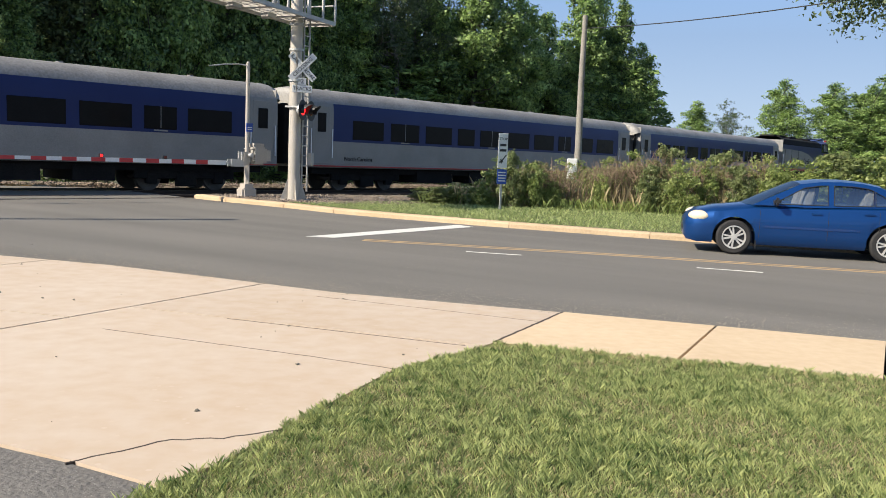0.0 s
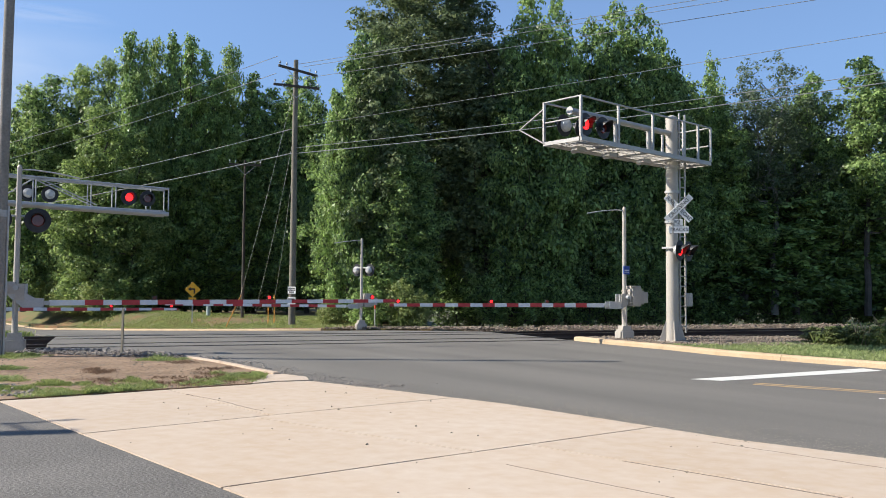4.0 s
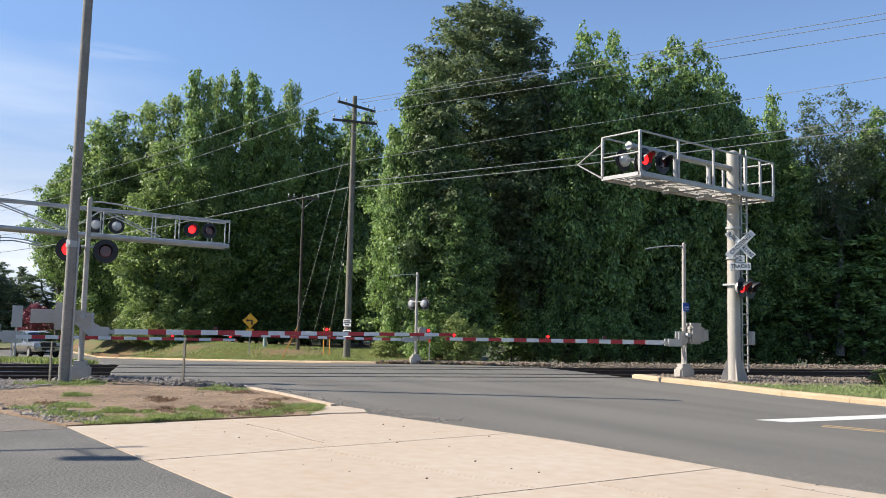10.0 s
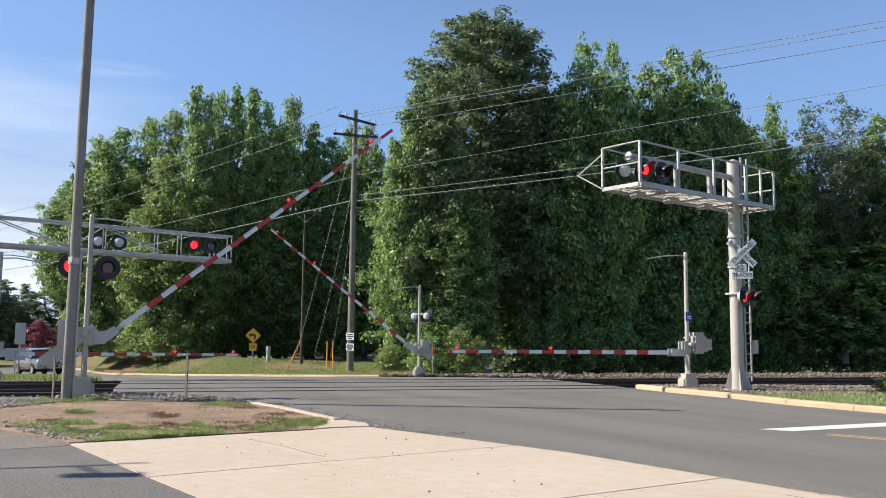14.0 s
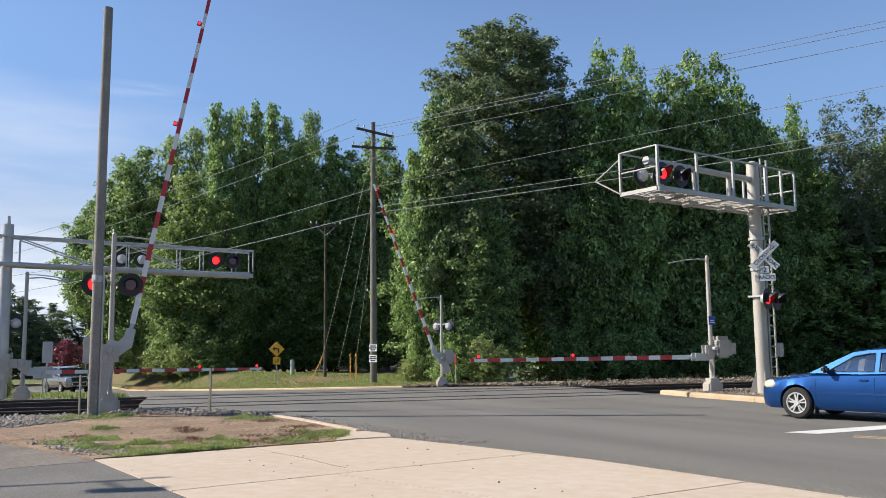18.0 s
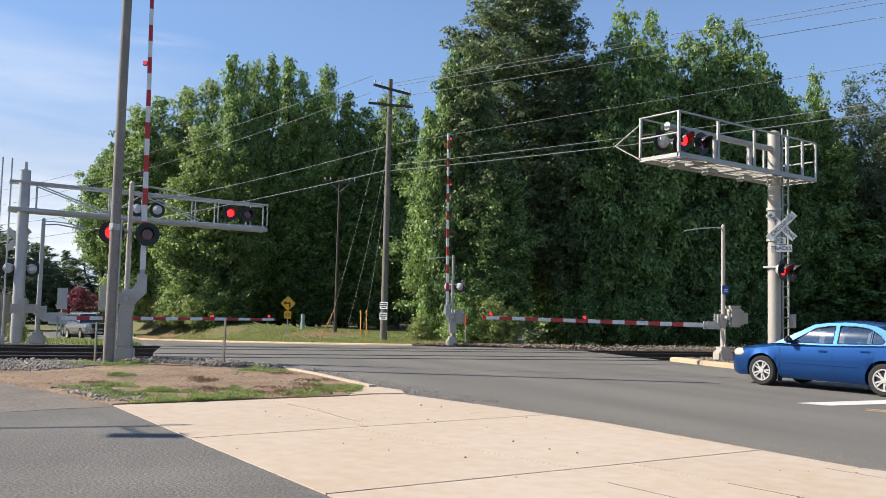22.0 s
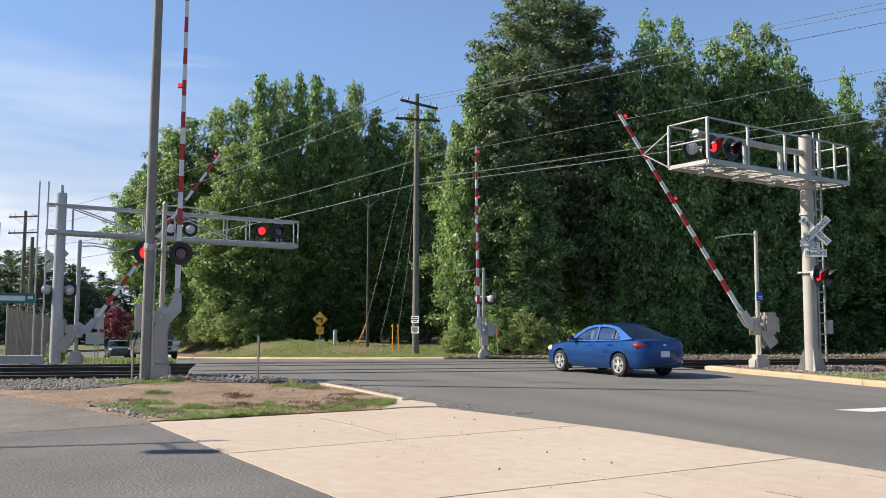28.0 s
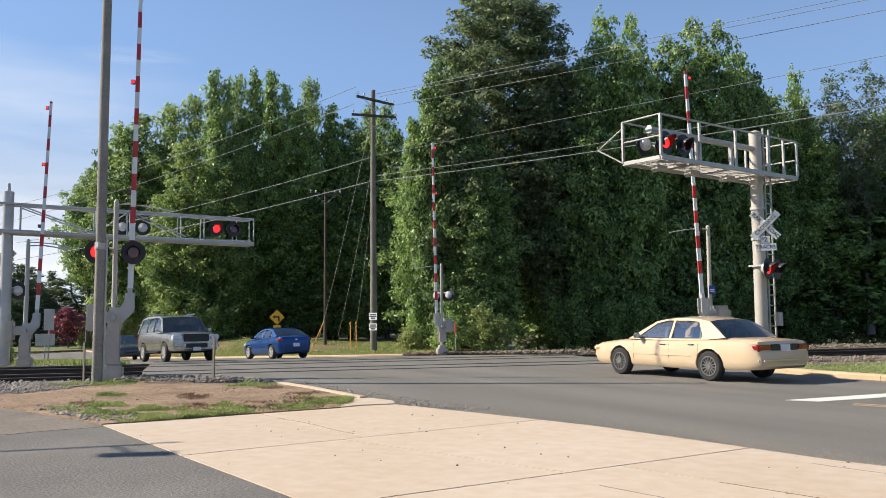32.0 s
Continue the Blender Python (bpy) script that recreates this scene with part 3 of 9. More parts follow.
def kerb_run(name, pts, step, width, z0, z1, side, label, mat="kerb"):
    """A kerb of separate lengths with open joints."""
    ob = thing(name, label, "kerb", kind="structure")
    line = resample(pts, step)
    inner = strip(line, width, z0, z1, side)
    for i in range(len(line) - 1):
        a, b, c, d = Vector(line[i]), Vector(line[i + 1]), Vector(inner[i + 1]), Vector(inner[i])
        g = 0.006 / max((b - a).length, 0.01)
        a2, b2, d2, c2 = a.lerp(b, g), b.lerp(a, g), d.lerp(c, g), c.lerp(d, g)
        bm = bm_()
        lo = [bm.verts.new((p.x, p.y, z0)) for p in (a2, b2, c2, d2)]
        f1, f2 = a2.lerp(d2, 0.2), b2.lerp(c2, 0.2)
        hi = [bm.verts.new((p.x, p.y, z)) for p, z in ((a2, z1 - 0.04), (b2, z1 - 0.04), (f2, z1), (c2, z1), (d2, z1), (f1, z1))]
        bm.faces.new(hi[:3] + [hi[5]])
        bm.faces.new(hi[2:])
        bm.faces.new((lo[0], lo[1], hi[1], hi[0]))
        bm.faces.new((lo[1], lo[2], hi[3], hi[2], hi[1]))
        bm.faces.new((lo[2], lo[3], hi[4], hi[3]))
        bm.faces.new((lo[3], lo[0], hi[0], hi[5], hi[4]))
        o = part("kerb_stone", bm, M[mat], ob)
        tilt(o)
    return ob


kerb_run("far_kerb", FAR, 3.0, 0.3, -0.3, 0.13, 1, "tan concrete kerb along the far side of the road")
kerb_run("island_kerb", [(-9.6, 12.5), (-11.97, 13.75), (-13.9, 14.6)], 1.5, 0.14, -0.3, 0.055, 1, "low tan kerb round the dirt island", "concrete")
kerb_run("lawn_kerb", FAR_LAWN[:3], 2.5, 0.35, -0.4, 0.13, 1, "pale kerb in front of the far lawn")
kerb_run("turn_kerb", TURN_FAR[:-1] + [(-23.3, 33.15)], 3.0, 0.3, -0.3, 0.1, 1, "pale kerb along the far side of the turning road")


# ---- concrete apron, cut into panels by its joints ----
def shrink(poly, w):
    c = [sum(p[i] for p in poly) / len(poly) for i in (0, 1)]
    out = []
    for p in poly:
        d = Vector((p[0] - c[0], p[1] - c[1]))
        k = max(0.0, 1 - w / max(d.length, 0.01))
        out.append((c[0] + d.x * k, c[1] + d.y * k))
    return out


APRON = [(-10.66, 7.67), (-9.07, 11.01), (-8.95, 11.5), (-8.6, 11.98), (-6.9, 11.58), (-4.5, 10.95), (-2.78, 10.23), (-1.3, 9.58), (1.19, 8.95), (0.42, 7.27), (-0.31, 6.26), (-0.81, 4.81), (-0.99, 4.21), (-1.2, 3.91),
         (-1.74, 4.16), (-2.17, 4.32), (-4.9, 5.39), (-7.51, 6.41)]
apron = thing("concrete_apron", "pale tan concrete driveway apron with joints and cracks", "pavement", kind="structure")
p1, rest = cut(APRON, (-7.51, 6.41), (-5.75, 10.46))
p2, p3 = cut(rest, (-4.6, 5.1), (-2.45, 9.52))
pieces = [*cut(p1, (-9.0, 9.5), (-6.9, 8.6)), *cut(p2, (-7.0, 8.3), (-3.0, 7.5))]
a3, b3 = cut(p3, (-3.03, 8.16), (0.22, 7.22))
pieces += [a3, b3]
bm = bm_()
plate(bm, shrink(APRON, 0.03), -0.3, -0.002)
part("bedding", bm, M["crack"], apron, "dark dirt in the joints")
for poly in pieces:
    if len(poly) > 2:
        bm = bm_()
        plate(bm, shrink(poly, 0.016), -0.2, 0.004)
        part("slab", bm, M["concrete"], apron)

walkway = thing("pavement", "tan concrete pavement of square slabs along the road", "pavement", kind="structure")
front = resample([(1.19, 8.95), (4.16, 8.16), (8, 7.13), (15, 5.38), (30, 1.38)], 1.5)
rear = resample([(0.42, 7.29), (3.42, 6.64), (8, 5.47), (15, 3.62), (30, -0.58)], 1.5)
for i in range(min(len(front), len(rear)) - 1):
    bm = bm_()
    plate(bm, shrink([front[i], front[i + 1], rear[i + 1], rear[i]], 0.02), -0.2, 0.012)
    part("slab", bm, M["paving"], walkway)
# rounded nose of concrete where the island kerb ends
bm = bm_()
plate(bm, [(-9.05, 11.05), (-8.93, 11.5), (-8.55, 11.95), (-8.9, 12.35), (-9.55, 12.55), (-9.9, 12.3), (-9.5, 11.6)], -0.2, 0.022)
bevel(bm, 0.01, 2)
single("kerb_nose", bm, M["concrete"], "rounded concrete end of the kerb", "kerb", kind="structure")

# ---- road markings ----
def mark(name, pts, mat, label, z=0.004):
    bm = bm_()
    plate(bm, pts, -0.02, z)
    return single(name, bm, M[mat], label, "road marking", kind="structure")


mark("stop_line", [(-2.9, 15.75), (-2.35, 15.75), (0.2, 19.55), (-0.15, 19.95)], "line", "white painted stop line before the crossing")
for k in (0, 0.22):
    mark("centre_line", [(-1.8, 15.72 - k), (2.5, 15.05 - k), (7, 14.05 - k), (20, 10.3 - k), (20, 10.21 - k), (7, 13.96 - k), (2.5, 14.96 - k), (-1.8, 15.63 - k)], "yline", "faded yellow double centre line")
for a, b in (((0.11, 14.4), (1.03, 14.2)), ((3.75, 13.5), (4.68, 13.25)), ((7.4, 12.5), (8.3, 12.25))):
    mark("lane_dash", [a, b, (b[0], b[1] - 0.06), (a[0], a[1] - 0.06)], "line", "short white lane dash")

def seam(name, label, pts, width, mat, z0, z1, wobble=0.0, seed=1):
    """A thin line along the ground, straight or wandering like a crack."""
    r = random.Random(seed)
    line = resample(pts, 0.07) if wobble else resample(pts, 3.0)
    line = [(x + r.uniform(-wobble, wobble), y + r.uniform(-wobble, wobble)) for x, y in line]
    a = strip(line, width / 2, 0, 0, 1)
    b = strip(line, width / 2, 0, 0, -1)
    bm = bm_()
    for i in range(len(line) - 1):
        plate(bm, [a[i], a[i + 1], b[i + 1], b[i]], z0, z1)
    bmesh.ops.remove_doubles(bm, verts=bm.verts, dist=0.0005)
    return single(name, bm, M[mat], label, "seam", kind="structure")


seam("crack", "dark ragged crack in the concrete", [(-1.73, 4.14), (-1.36, 4.53), (-1.1, 4.6), (-0.83, 4.78)], 0.013, "crack", -0.02, 0.0055, 0.012, 4)
seam("joint", "dark open joint between pavement and apron", [(1.19, 8.93), (0.44, 7.32)], 0.026, "crack", -0.02, 0.0135, 0.006, 6)
seam("crack", "thin crack in the concrete", [(-9.0, 9.5), (-8.2, 9.25), (-7.3, 8.85), (-6.9, 8.7)], 0.01, "crack", -0.02, 0.0055, 0.014, 5)

seam("joint", "thin dirty joint in the concrete", [(-2.03, 7.83), (-0.88, 7.48), (0.19, 7.15)], 0.012, "crack", -0.02, 0.0055, 0.004, 7)
seam("joint", "thin dirty joint in the concrete", [(-2.9, 7.15), (-1.79, 6.79), (-0.99, 6.53), (-0.25, 6.24)], 0.008, "crack", -0.02, 0.0055, 0.004, 8)
seam("joint", "faint joint along the edge of the apron", [(-1.46, 9.25), (-0.2, 8.8), (0.91, 8.37)], 0.007, "crack", -0.02, 0.0055, 0.004, 9)

# ---- the tracks ----
def rail_profile(bm, s0, s1, off, head):
    prof = [(-0.035, -0.045), (-0.035, -0.005), (-0.028, 0.0), (0.028, 0.0), (0.035, -0.005), (0.035, -0.045), (0.009, -0.06), (0.009, -0.15), (0.07, -0.165), (0.07, -0.172), (-0.07, -0.172), (-0.07, -0.165), (-0.009, -0.15), (-0.009, -0.06)]
    if head:
        prof = [(-0.026, 0.0), (-0.026, 0.003), (0.026, 0.003), (0.026, 0.0)]
    ends = []
    for s in (s0, 8, 16, 26, 40, 60, 85, 120, 160, s1):
        ends.append([bm.verts.new((*on_track(s, off + a), 0.012 + z)) for a, z in prof])
    for e0, e1 in zip(ends, ends[1:]):
        for i in range(len(prof)):
            bm.faces.new((e0[i], e0[(i + 1) % len(prof)], e1[(i + 1) % len(prof)], e1[i]))


TRACKS = (2.2, 6.25)
for c in TRACKS:
    track = thing("railway_track", "railway track with rusty rails on timber ties", "railway track", group="two tracks of the crossing", kind="structure")
    for off in (c - 0.7525, c + 0.7525):
        bm = bm_()
        rail_profile(bm, -120, 220, off, False)
        r = part("rail", bm, M["rail"], track)
        bm = bm_()
        rail_profile(bm, -120, 220, off, True)
        part("rail_head", bm, M["railhead"], r, "polished steel running surface")
    bm = bm_()
    box(bm, (0, 0, 0), (0.23, 2.6, 0.18))
    bevel(bm, 0.012)
    tie = to_mesh("tie", bm, M["tie"])
    rng = random.Random(5)
    for i in range(-75, 80):
        s = i * 0.53
        if -9.6 < s < 6.1:
            continue
        ob = new("tie", tie)
        ob.parent = track
        x, y = on_track(s + rng.uniform(-0.03, 0.03), c + rng.uniform(-0.04, 0.04))
        ob.matrix_basis = pose(x, y, -0.252 + rng.uniform(-0.008, 0.008), 0, 0, 90 - 42.2 + rng.uniform(-1, 1))
# black rubber flangeway strips where the road meets the rails
for c in TRACKS:
    for off in (c - 0.7525, c + 0.7525):
        for d in (-0.075, 0.075):
            bm = bm_()
            w = 0.035
            plate(bm, [on_track(-9.5, off + d - w), on_track(5.9, off + d - w), on_track(5.9, off + d + w), on_track(-9.5, off + d + w)], -0.05, 0.005)
            single("flangeway_strip", bm, M["black"], "black rubber strip beside the rail in the road", "rubber strip", kind="structure")

# ---- crossing signals ----
def lamp(parent, m, on=False, name="flasher"):
    """A crossing flasher that looks along +y of m: round backing plate, housing, hood, lens."""
    unit = new(name)
    unit.parent = parent
    unit.matrix_basis = m
    tagged(unit, "round red crossing light, lit" if on else "round crossing light with dark red lens")
    bm = bm_()
    rod(bm, (0, 0.0, 0), (0, 0.012, 0), 0.3, n=28)
    part("backing_plate", bm, M["black"], unit)
    bm = bm_()
    rod(bm, (0, -0.01, 0), (0, -0.1, 0), 0.18, 0.17, n=20)
    rod(bm, (0, -0.1, 0), (0, -0.17, 0), 0.17, 0.09, n=20)
    part("housing", bm, M["back"], unit, "grey rounded lamp housing", True)
    bm = bm_()
    rod(bm, (0, 0.012, 0), (0, 0.03, 0), 0.155, 0.13, n=20)
    part("lens", bm, M["redlight" if on else "lens"], unit, "glowing red lens" if on else "dark red lens")
    bm = bm_()
    n, prev = 12, None
    for i in range(n + 1):
        a = radians(-35 + 250 * i / n)
        c, s = math.cos(a), math.sin(a)
        reach = 0.12 + 0.2 * max(0.0, s)
        ring = [bm.verts.new((0.165 * c, 0.012, 0.165 * s)), bm.verts.new((0.165 * c, reach, 0.165 * s)), bm.verts.new((0.172 * c, reach, 0.172 * s)), bm.verts.new((0.172 * c, 0.012, 0.172 * s))]
        if prev:
            for j in range(4):
                bm.faces.new((prev[j], prev[(j + 1) % 4], ring[(j + 1) % 4], ring[j]))
        prev = ring
    part("hood", bm, M["black"], unit)
    return unit


def crossbuck(parent, m, back=False):
    """Crossed boards with black lettering, facing -y of m, and the board below that counts the tracks."""
    for turn, text, gap in ((-45, ("RAIL", "ROAD"), 0.31), (45, ("CROSSING",), 0)):
        bm = bm_()
        box(bm, (0, 0, 0), (1.03, 0.012 if turn > 0 else 0.008, 0.2))
        bevel(bm, 0.003)
        board = part("crossbuck_board", bm, M["galv" if back else "white"], parent, "bare metal back of a board" if back else "white reflective board")
        tm = m @ pose(0, 0, 0, 0, -turn if turn < 0 else -45, 0)
        board.matrix_basis = m @ pose(0, -0.01 if turn > 0 else 0.002, 0) @ pose(0, 0, 0, 0, -turn, 0)
        if not back:
            if len(text) == 1:
                words("lettering", text[0], 0.16, M["black"], board, pose(0, -0.009, 0), 0.002)
            else:
                words("lettering", text[0], 0.16, M["black"], board, pose(-gap, -0.007, 0), 0.002)
                words("lettering", text[1], 0.16, M["black"], board, pose(gap, -0.007, 0), 0.002)
    if not back:
        for z, w, h, text, size in ((-0.42, 0.24, 0.2, "2", 0.2), (-0.64, 0.58, 0.21, "TRACKS", 0.145)):
            bm = bm_()
            box(bm, (0, 0, 0), (w, 0.01, h))
            bevel(bm, 0.003)
            board = part("tracks_board", bm, M["white"], parent, "white board that counts the tracks")
            board.matrix_basis = m @ pose(0, 0, z)
            words("lettering", text, size, M["black"], board, pose(0, -0.008, 0), 0.002)


def lamp_arm(parent, z, yaw, lit_left, lit_right, gap=0.38, ahead=0.0):
    """A pair of flashers on a cross-arm round a mast."""
    turn = pose(0, ahead, z, 0, 0, yaw)
    bm = bm_()
    rod(bm, turn @ Vector((-gap - 0.05, 0, 0)), turn @ Vector((gap + 0.05, 0, 0)), 0.028)
    if ahead:
        box(bm, (0, 0.1, z), (0.5, 0.6, 0.05))
    part("cross_arm", bm, M["galv"], parent)
    lamp(parent, turn @ pose(gap, 0.12, -0.1), lit_left)
    lamp(parent, turn @ pose(-gap, 0.12, -0.1), lit_right)


# cantilever by the approach lane; local x runs out over the road, y towards oncoming traffic
cant = thing("signal_cantilever", "aluminium cantilever mast with caged walkway, crossing lights and crossbuck", "signal", pose(-5.3, 25.7, 0.1, 0, 0, -111))
bm = bm_()
rod(bm, (0, 0, 0), (0, 0, 6.75), 0.185, 0.175, n=24)
rod(bm, (0, 0, 6.75), (0, 0, 6.82), 0.175, 0.05, n=24)
part("mast", bm, M["mast"], cant, "thick round aluminium mast", True)
for a in range(4):
    bm = bm_()
    c = pose(0, 0, 0, 0, 0, a * 90 + 45)
    q = [c @ Vector(p) for p in ((0.18, -0.01, 0.02), (0.4, -0.01, 0.02), (0.2, -0.01, 0.62), (0.18, -0.01, 0.62), (0.18, 0.01, 0.02), (0.4, 0.01, 0.02), (0.2, 0.01, 0.62), (0.18, 0.01, 0.62))]
    v = [bm.verts.new(p) for p in q]
    for f in ((0, 1, 2, 3), (7, 6, 5, 4), (0, 4, 5, 1), (1, 5, 6, 2), (2, 6, 7, 3), (3, 7, 4, 0)):
        bm.faces.new([v[i] for i in f])
    part("base_fin", bm, M["mast"], cant)
bm = bm_()
box(bm, (0, 0, 0.0), (0.75, 0.75, 0.05))
bevel(bm, 0.01)
part("base_plate", bm, M["mast"], cant)
# walkway
DX0, DX1, DW, DZ = -1.15, 5.1, 0.62, 5.4
for y in (-DW, DW):
    bm = bm_()
    box(bm, ((DX0 + DX1) / 2, y, DZ), (DX1 - DX0, 0.06, 0.12))
    part("walkway_beam", bm, M["alu"], cant)
for x in (DX0, 0.6, 2.1, 3.6, DX1):
    bm = bm_()
    box(bm, (x, 0, DZ - 0.01), (0.05, DW * 2 - 0.07, 0.1))
    part("cross_beam", bm, M["alu"], cant)
bm = bm_()
for i in range(62):
    box(bm, (DX0 + 0.06 + i * 0.1, 0, DZ + 0.03), (0.035, DW * 2 - 0.08, 0.03))
for y in (-0.4, -0.15, 0.15, 0.4):
    box(bm, ((DX0 + DX1) / 2, y, DZ + 0.03), (DX1 - DX0 - 0.06, 0.012, 0.028))
part("grating", bm, M["alu"], cant, "metal grating deck")
for y in (-DW, DW):
    bm = bm_()
    rod(bm, (DX0, y, DZ + 1.1), (DX1, y, DZ + 1.1), 0.028)
    part("handrail", bm, M["alu"], cant)
    for x in (DX0, -0.45, 0.35, 1.9, 3.5, DX1):
        bm = bm_()
        box(bm, (x, y, DZ + 0.58), (0.075, 0.05, 1.05))
        part("post", bm, M["alu"], cant)
for x in (DX0, DX1):
    for z in (0.55, 1.1):
        bm = bm_()
        rod(bm, (x, -DW, DZ + z), (x, DW, DZ + z), 0.024)
        part("end_rail", bm, M["alu"], cant)
bm = bm_()
rod(bm, (-0.3, 0, DZ + 0.85), (DX1 - 0.35, 0, DZ + 0.85), 0.085, n=16)
rod(bm, (DX1 - 0.36, 0, DZ + 0.85), (DX1 - 0.3, 0, DZ + 0.85), 0.11, n=16)
part("main_tube", bm, M["alu"], cant, "", True)
for z0 in (0.95, 0.0):
    bm = bm_()
    rod(bm, (DX1, -DW, DZ + z0), (DX1 + 0.15, -DW - 0.75, DZ + 0.45), 0.022, n=6)
    part("end_stay", bm, M["alu"], cant)
for x in (1.2, 2.8, 4.2):
    bm = bm_()
    rod(bm, (x, 0, DZ + 0.05), (x, 0, DZ + 0.8), 0.06)
    part("strut", bm, M["alu"], cant)
    bm = bm_()
    box(bm, (x + 0.25, 0.05, DZ - 0.14), (0.4, 0.16, 0.12))
    rod(bm, (x + 0.05, -0.35, DZ - 0.13), (x + 0.05, -0.15, DZ - 0.13), 0.07)
    part("conduit_box", bm, M["alu"], cant)
lamp(cant, pose(4.45, 0.25, DZ + 0.5, 0, 0, 0), True)
lamp(cant, pose(3.7, 0.25, DZ + 0.5, 0, 0, 0), False)
lamp(cant, pose(4.7, -0.25, DZ + 0.5, 0, 0, 180), False)
lamp(cant, pose(3.95, -0.25, DZ + 0.5, 0, 0, 180), False)
# ladder behind the mast
bm = bm_()
for x in (-0.56, -0.26):
    rod(bm, (x, 0.1, 0.25), (x, 0.1, 6.9), 0.03)
part("ladder_rail", bm, M["alu"], cant)
for i in range(21):
    bm = bm_()
    rod(bm, (-0.56, 0.1, 0.45 + i * 0.3), (-0.26, 0.1, 0.45 + i * 0.3), 0.018, n=6)
    part("rung", bm, M["alu"], cant)
bm = bm_()
box(bm, (-0.4, 0.32, 1.25), (0.16, 0.16, 0.4))
bevel(bm, 0.02)
part("junction_box", bm, M["mast"], cant)
crossbuck(cant, pose(0.02, 0.24, 3.98, 0, 0, 131))
lamp_arm(cant, 2.8, 8, True, False, 0.3, 0.28)
for z in (4.45, 3.55, 5.2):
    bm = bm_()
    rod(bm, (0, 0, z), (0, 0, z + 0.07), 0.215, n=24)
    part("clamp_band", bm, M["galv"], cant)




def gate(name, m, arm_len, top, label, lamps=(), lights=(0.45, 0.72, 0.97), luminaire=1, box_side=1, cw=0.4, pivot=1.1, drop=0.0, plain=1.25, step=0.43):
    """A crossing gate; its arm reaches out along local +x. Returns the gate and its arm (in parts), to be keyed."""
    g = thing(name, label, "crossing gate", m, group="crossing gates")
    bm = bm_()
    rod(bm, (0, 0, 0.3), (0, 0, top), 0.07, 0.06, n=16)
    rod(bm, (0, 0, top), (0, 0, top + 0.06), 0.065, 0.03, n=16)
    part("mast", bm, M["mast"], g, "", True)
    bm = bm_()
    box(bm, (0, 0, 0.17), (0.5, 0.42, 0.34))
    bevel(bm, 0.05, 2)
    box(bm, (0, 0, 0.4), (0.3, 0.28, 0.12))
    part("footing", bm, M["mast"], g, "cast footing")
    bm = bm_()
    pts = [(0, 0, top - 0.06), (luminaire * 0.3, 0, top - 0.05), (luminaire * 0.8, 0, top - 0.1), (luminaire * 1.35, 0, top - 0.2)]
    tube(bm, pts, 0.018, 6)
    part("wire_arm", bm, M["galv"], g)
    # mechanism housing
    bm = bm_()
    if drop > 0.3:
        box(bm, (-0.5, 0.0, pivot), (0.24, 0.5, 0.68))
        bevel(bm, 0.03, 2)
        box(bm, (-0.2, 0.0, pivot), (0.4, 0.3, 0.3))
    else:
        box(bm, (-0.3 * box_side, 0.0, pivot + 0.02), (0.46, 0.52, 0.6))
        bevel(bm, 0.06, 2)
        box(bm, (-0.3 * box_side, 0.0, pivot + 0.33), (0.36, 0.4, 0.08))
        for dz in (-0.16, 0.02, 0.2):
            box(bm, (-0.3 * box_side, 0.0, pivot + dz), (0.5, 0.54, 0.03))
        box(bm, (-0.55 * box_side, 0.0, pivot - 0.02), (0.08, 0.4, 0.4))
    part("mechanism_box", bm, M["mast"], g, "cast aluminium gate mechanism")
    bm = bm_()
    for y in (-0.14, 0.14):
        pr = [(0.06, -0.3), (0.3, -0.24), (0.66, -0.1), (0.66, -0.02), (0.06, -0.02)] if drop == 0 else [(0.0, -0.3), (0.2, -0.3), (0.2, 0.1), (0.0, 0.1)]
        a, b = [[bm.verts.new((x, y + e, pivot + z)) for x, z in pr] for e in (-0.012, 0.012)]
        bm.faces.new(a)
        bm.faces.new(b[::-1])
        for i in range(len(pr)):
            bm.faces.new((a[i], b[i], b[(i + 1) % len(pr)], a[(i + 1) % len(pr)]))
    if drop == 0:
        box(bm, (0.4, 0, pivot - 0.03), (0.72, 0.4, 0.025))
        box(bm, (0.4, 0, pivot - 0.15), (0.6, 0.3, 0.02))
    part("bracket", bm, M["mast"], g, "cast bracket under the arm")
    bm = bm_()
    for y in (-0.1, 0.1):
        rod(bm, (0.0, y, 0.45), (0.0, y, pivot - 0.25), 0.03, n=8)
    part("riser", bm, M["mast"], g)
    bm = bm_()
    rod(bm, (0.02, -0.3, pivot), (0.02, 0.32, pivot), 0.06, n=14)
    part("shaft", bm, M["galv"], g)
    arm = new("gate_arm")
    arm.parent = g
    tagged(arm, "red and white striped barrier arm with small red lights")
    arm.matrix_basis = pose(0, 0, pivot)
    bm = bm_()
    if drop:
        pr = [(0.25, 0.1), (0.25, -0.15), (0.42, -drop + 0.12), (0.62, -drop + 0.11), (0.62, -drop - 0.11), (0.16, -drop - 0.11), (-0.28, -0.08), (-0.28, 0.1)]
        for y in (-0.1, 0.1):
            a, b = [[bm.verts.new((x, y + e, z)) for x, z in pr] for e in (-0.02, 0.02)]
            bm.faces.new(a)
            bm.faces.new(b[::-1])
            for i in range(8):
                bm.faces.new((a[i], b[i], b[(i + 1) % 8], a[(i + 1) % 8]))
        box(bm, (0.68, 0, -drop), (0.14, 0.16, 0.1))
    else:
        pipe(bm, [(0.05, 0.0, 0.02), (0.3, 0.0, 0.02), (0.62, 0, 0.0), (0.95, 0, 0)], [0.08, 0.07, 0.06, 0.05], 8)
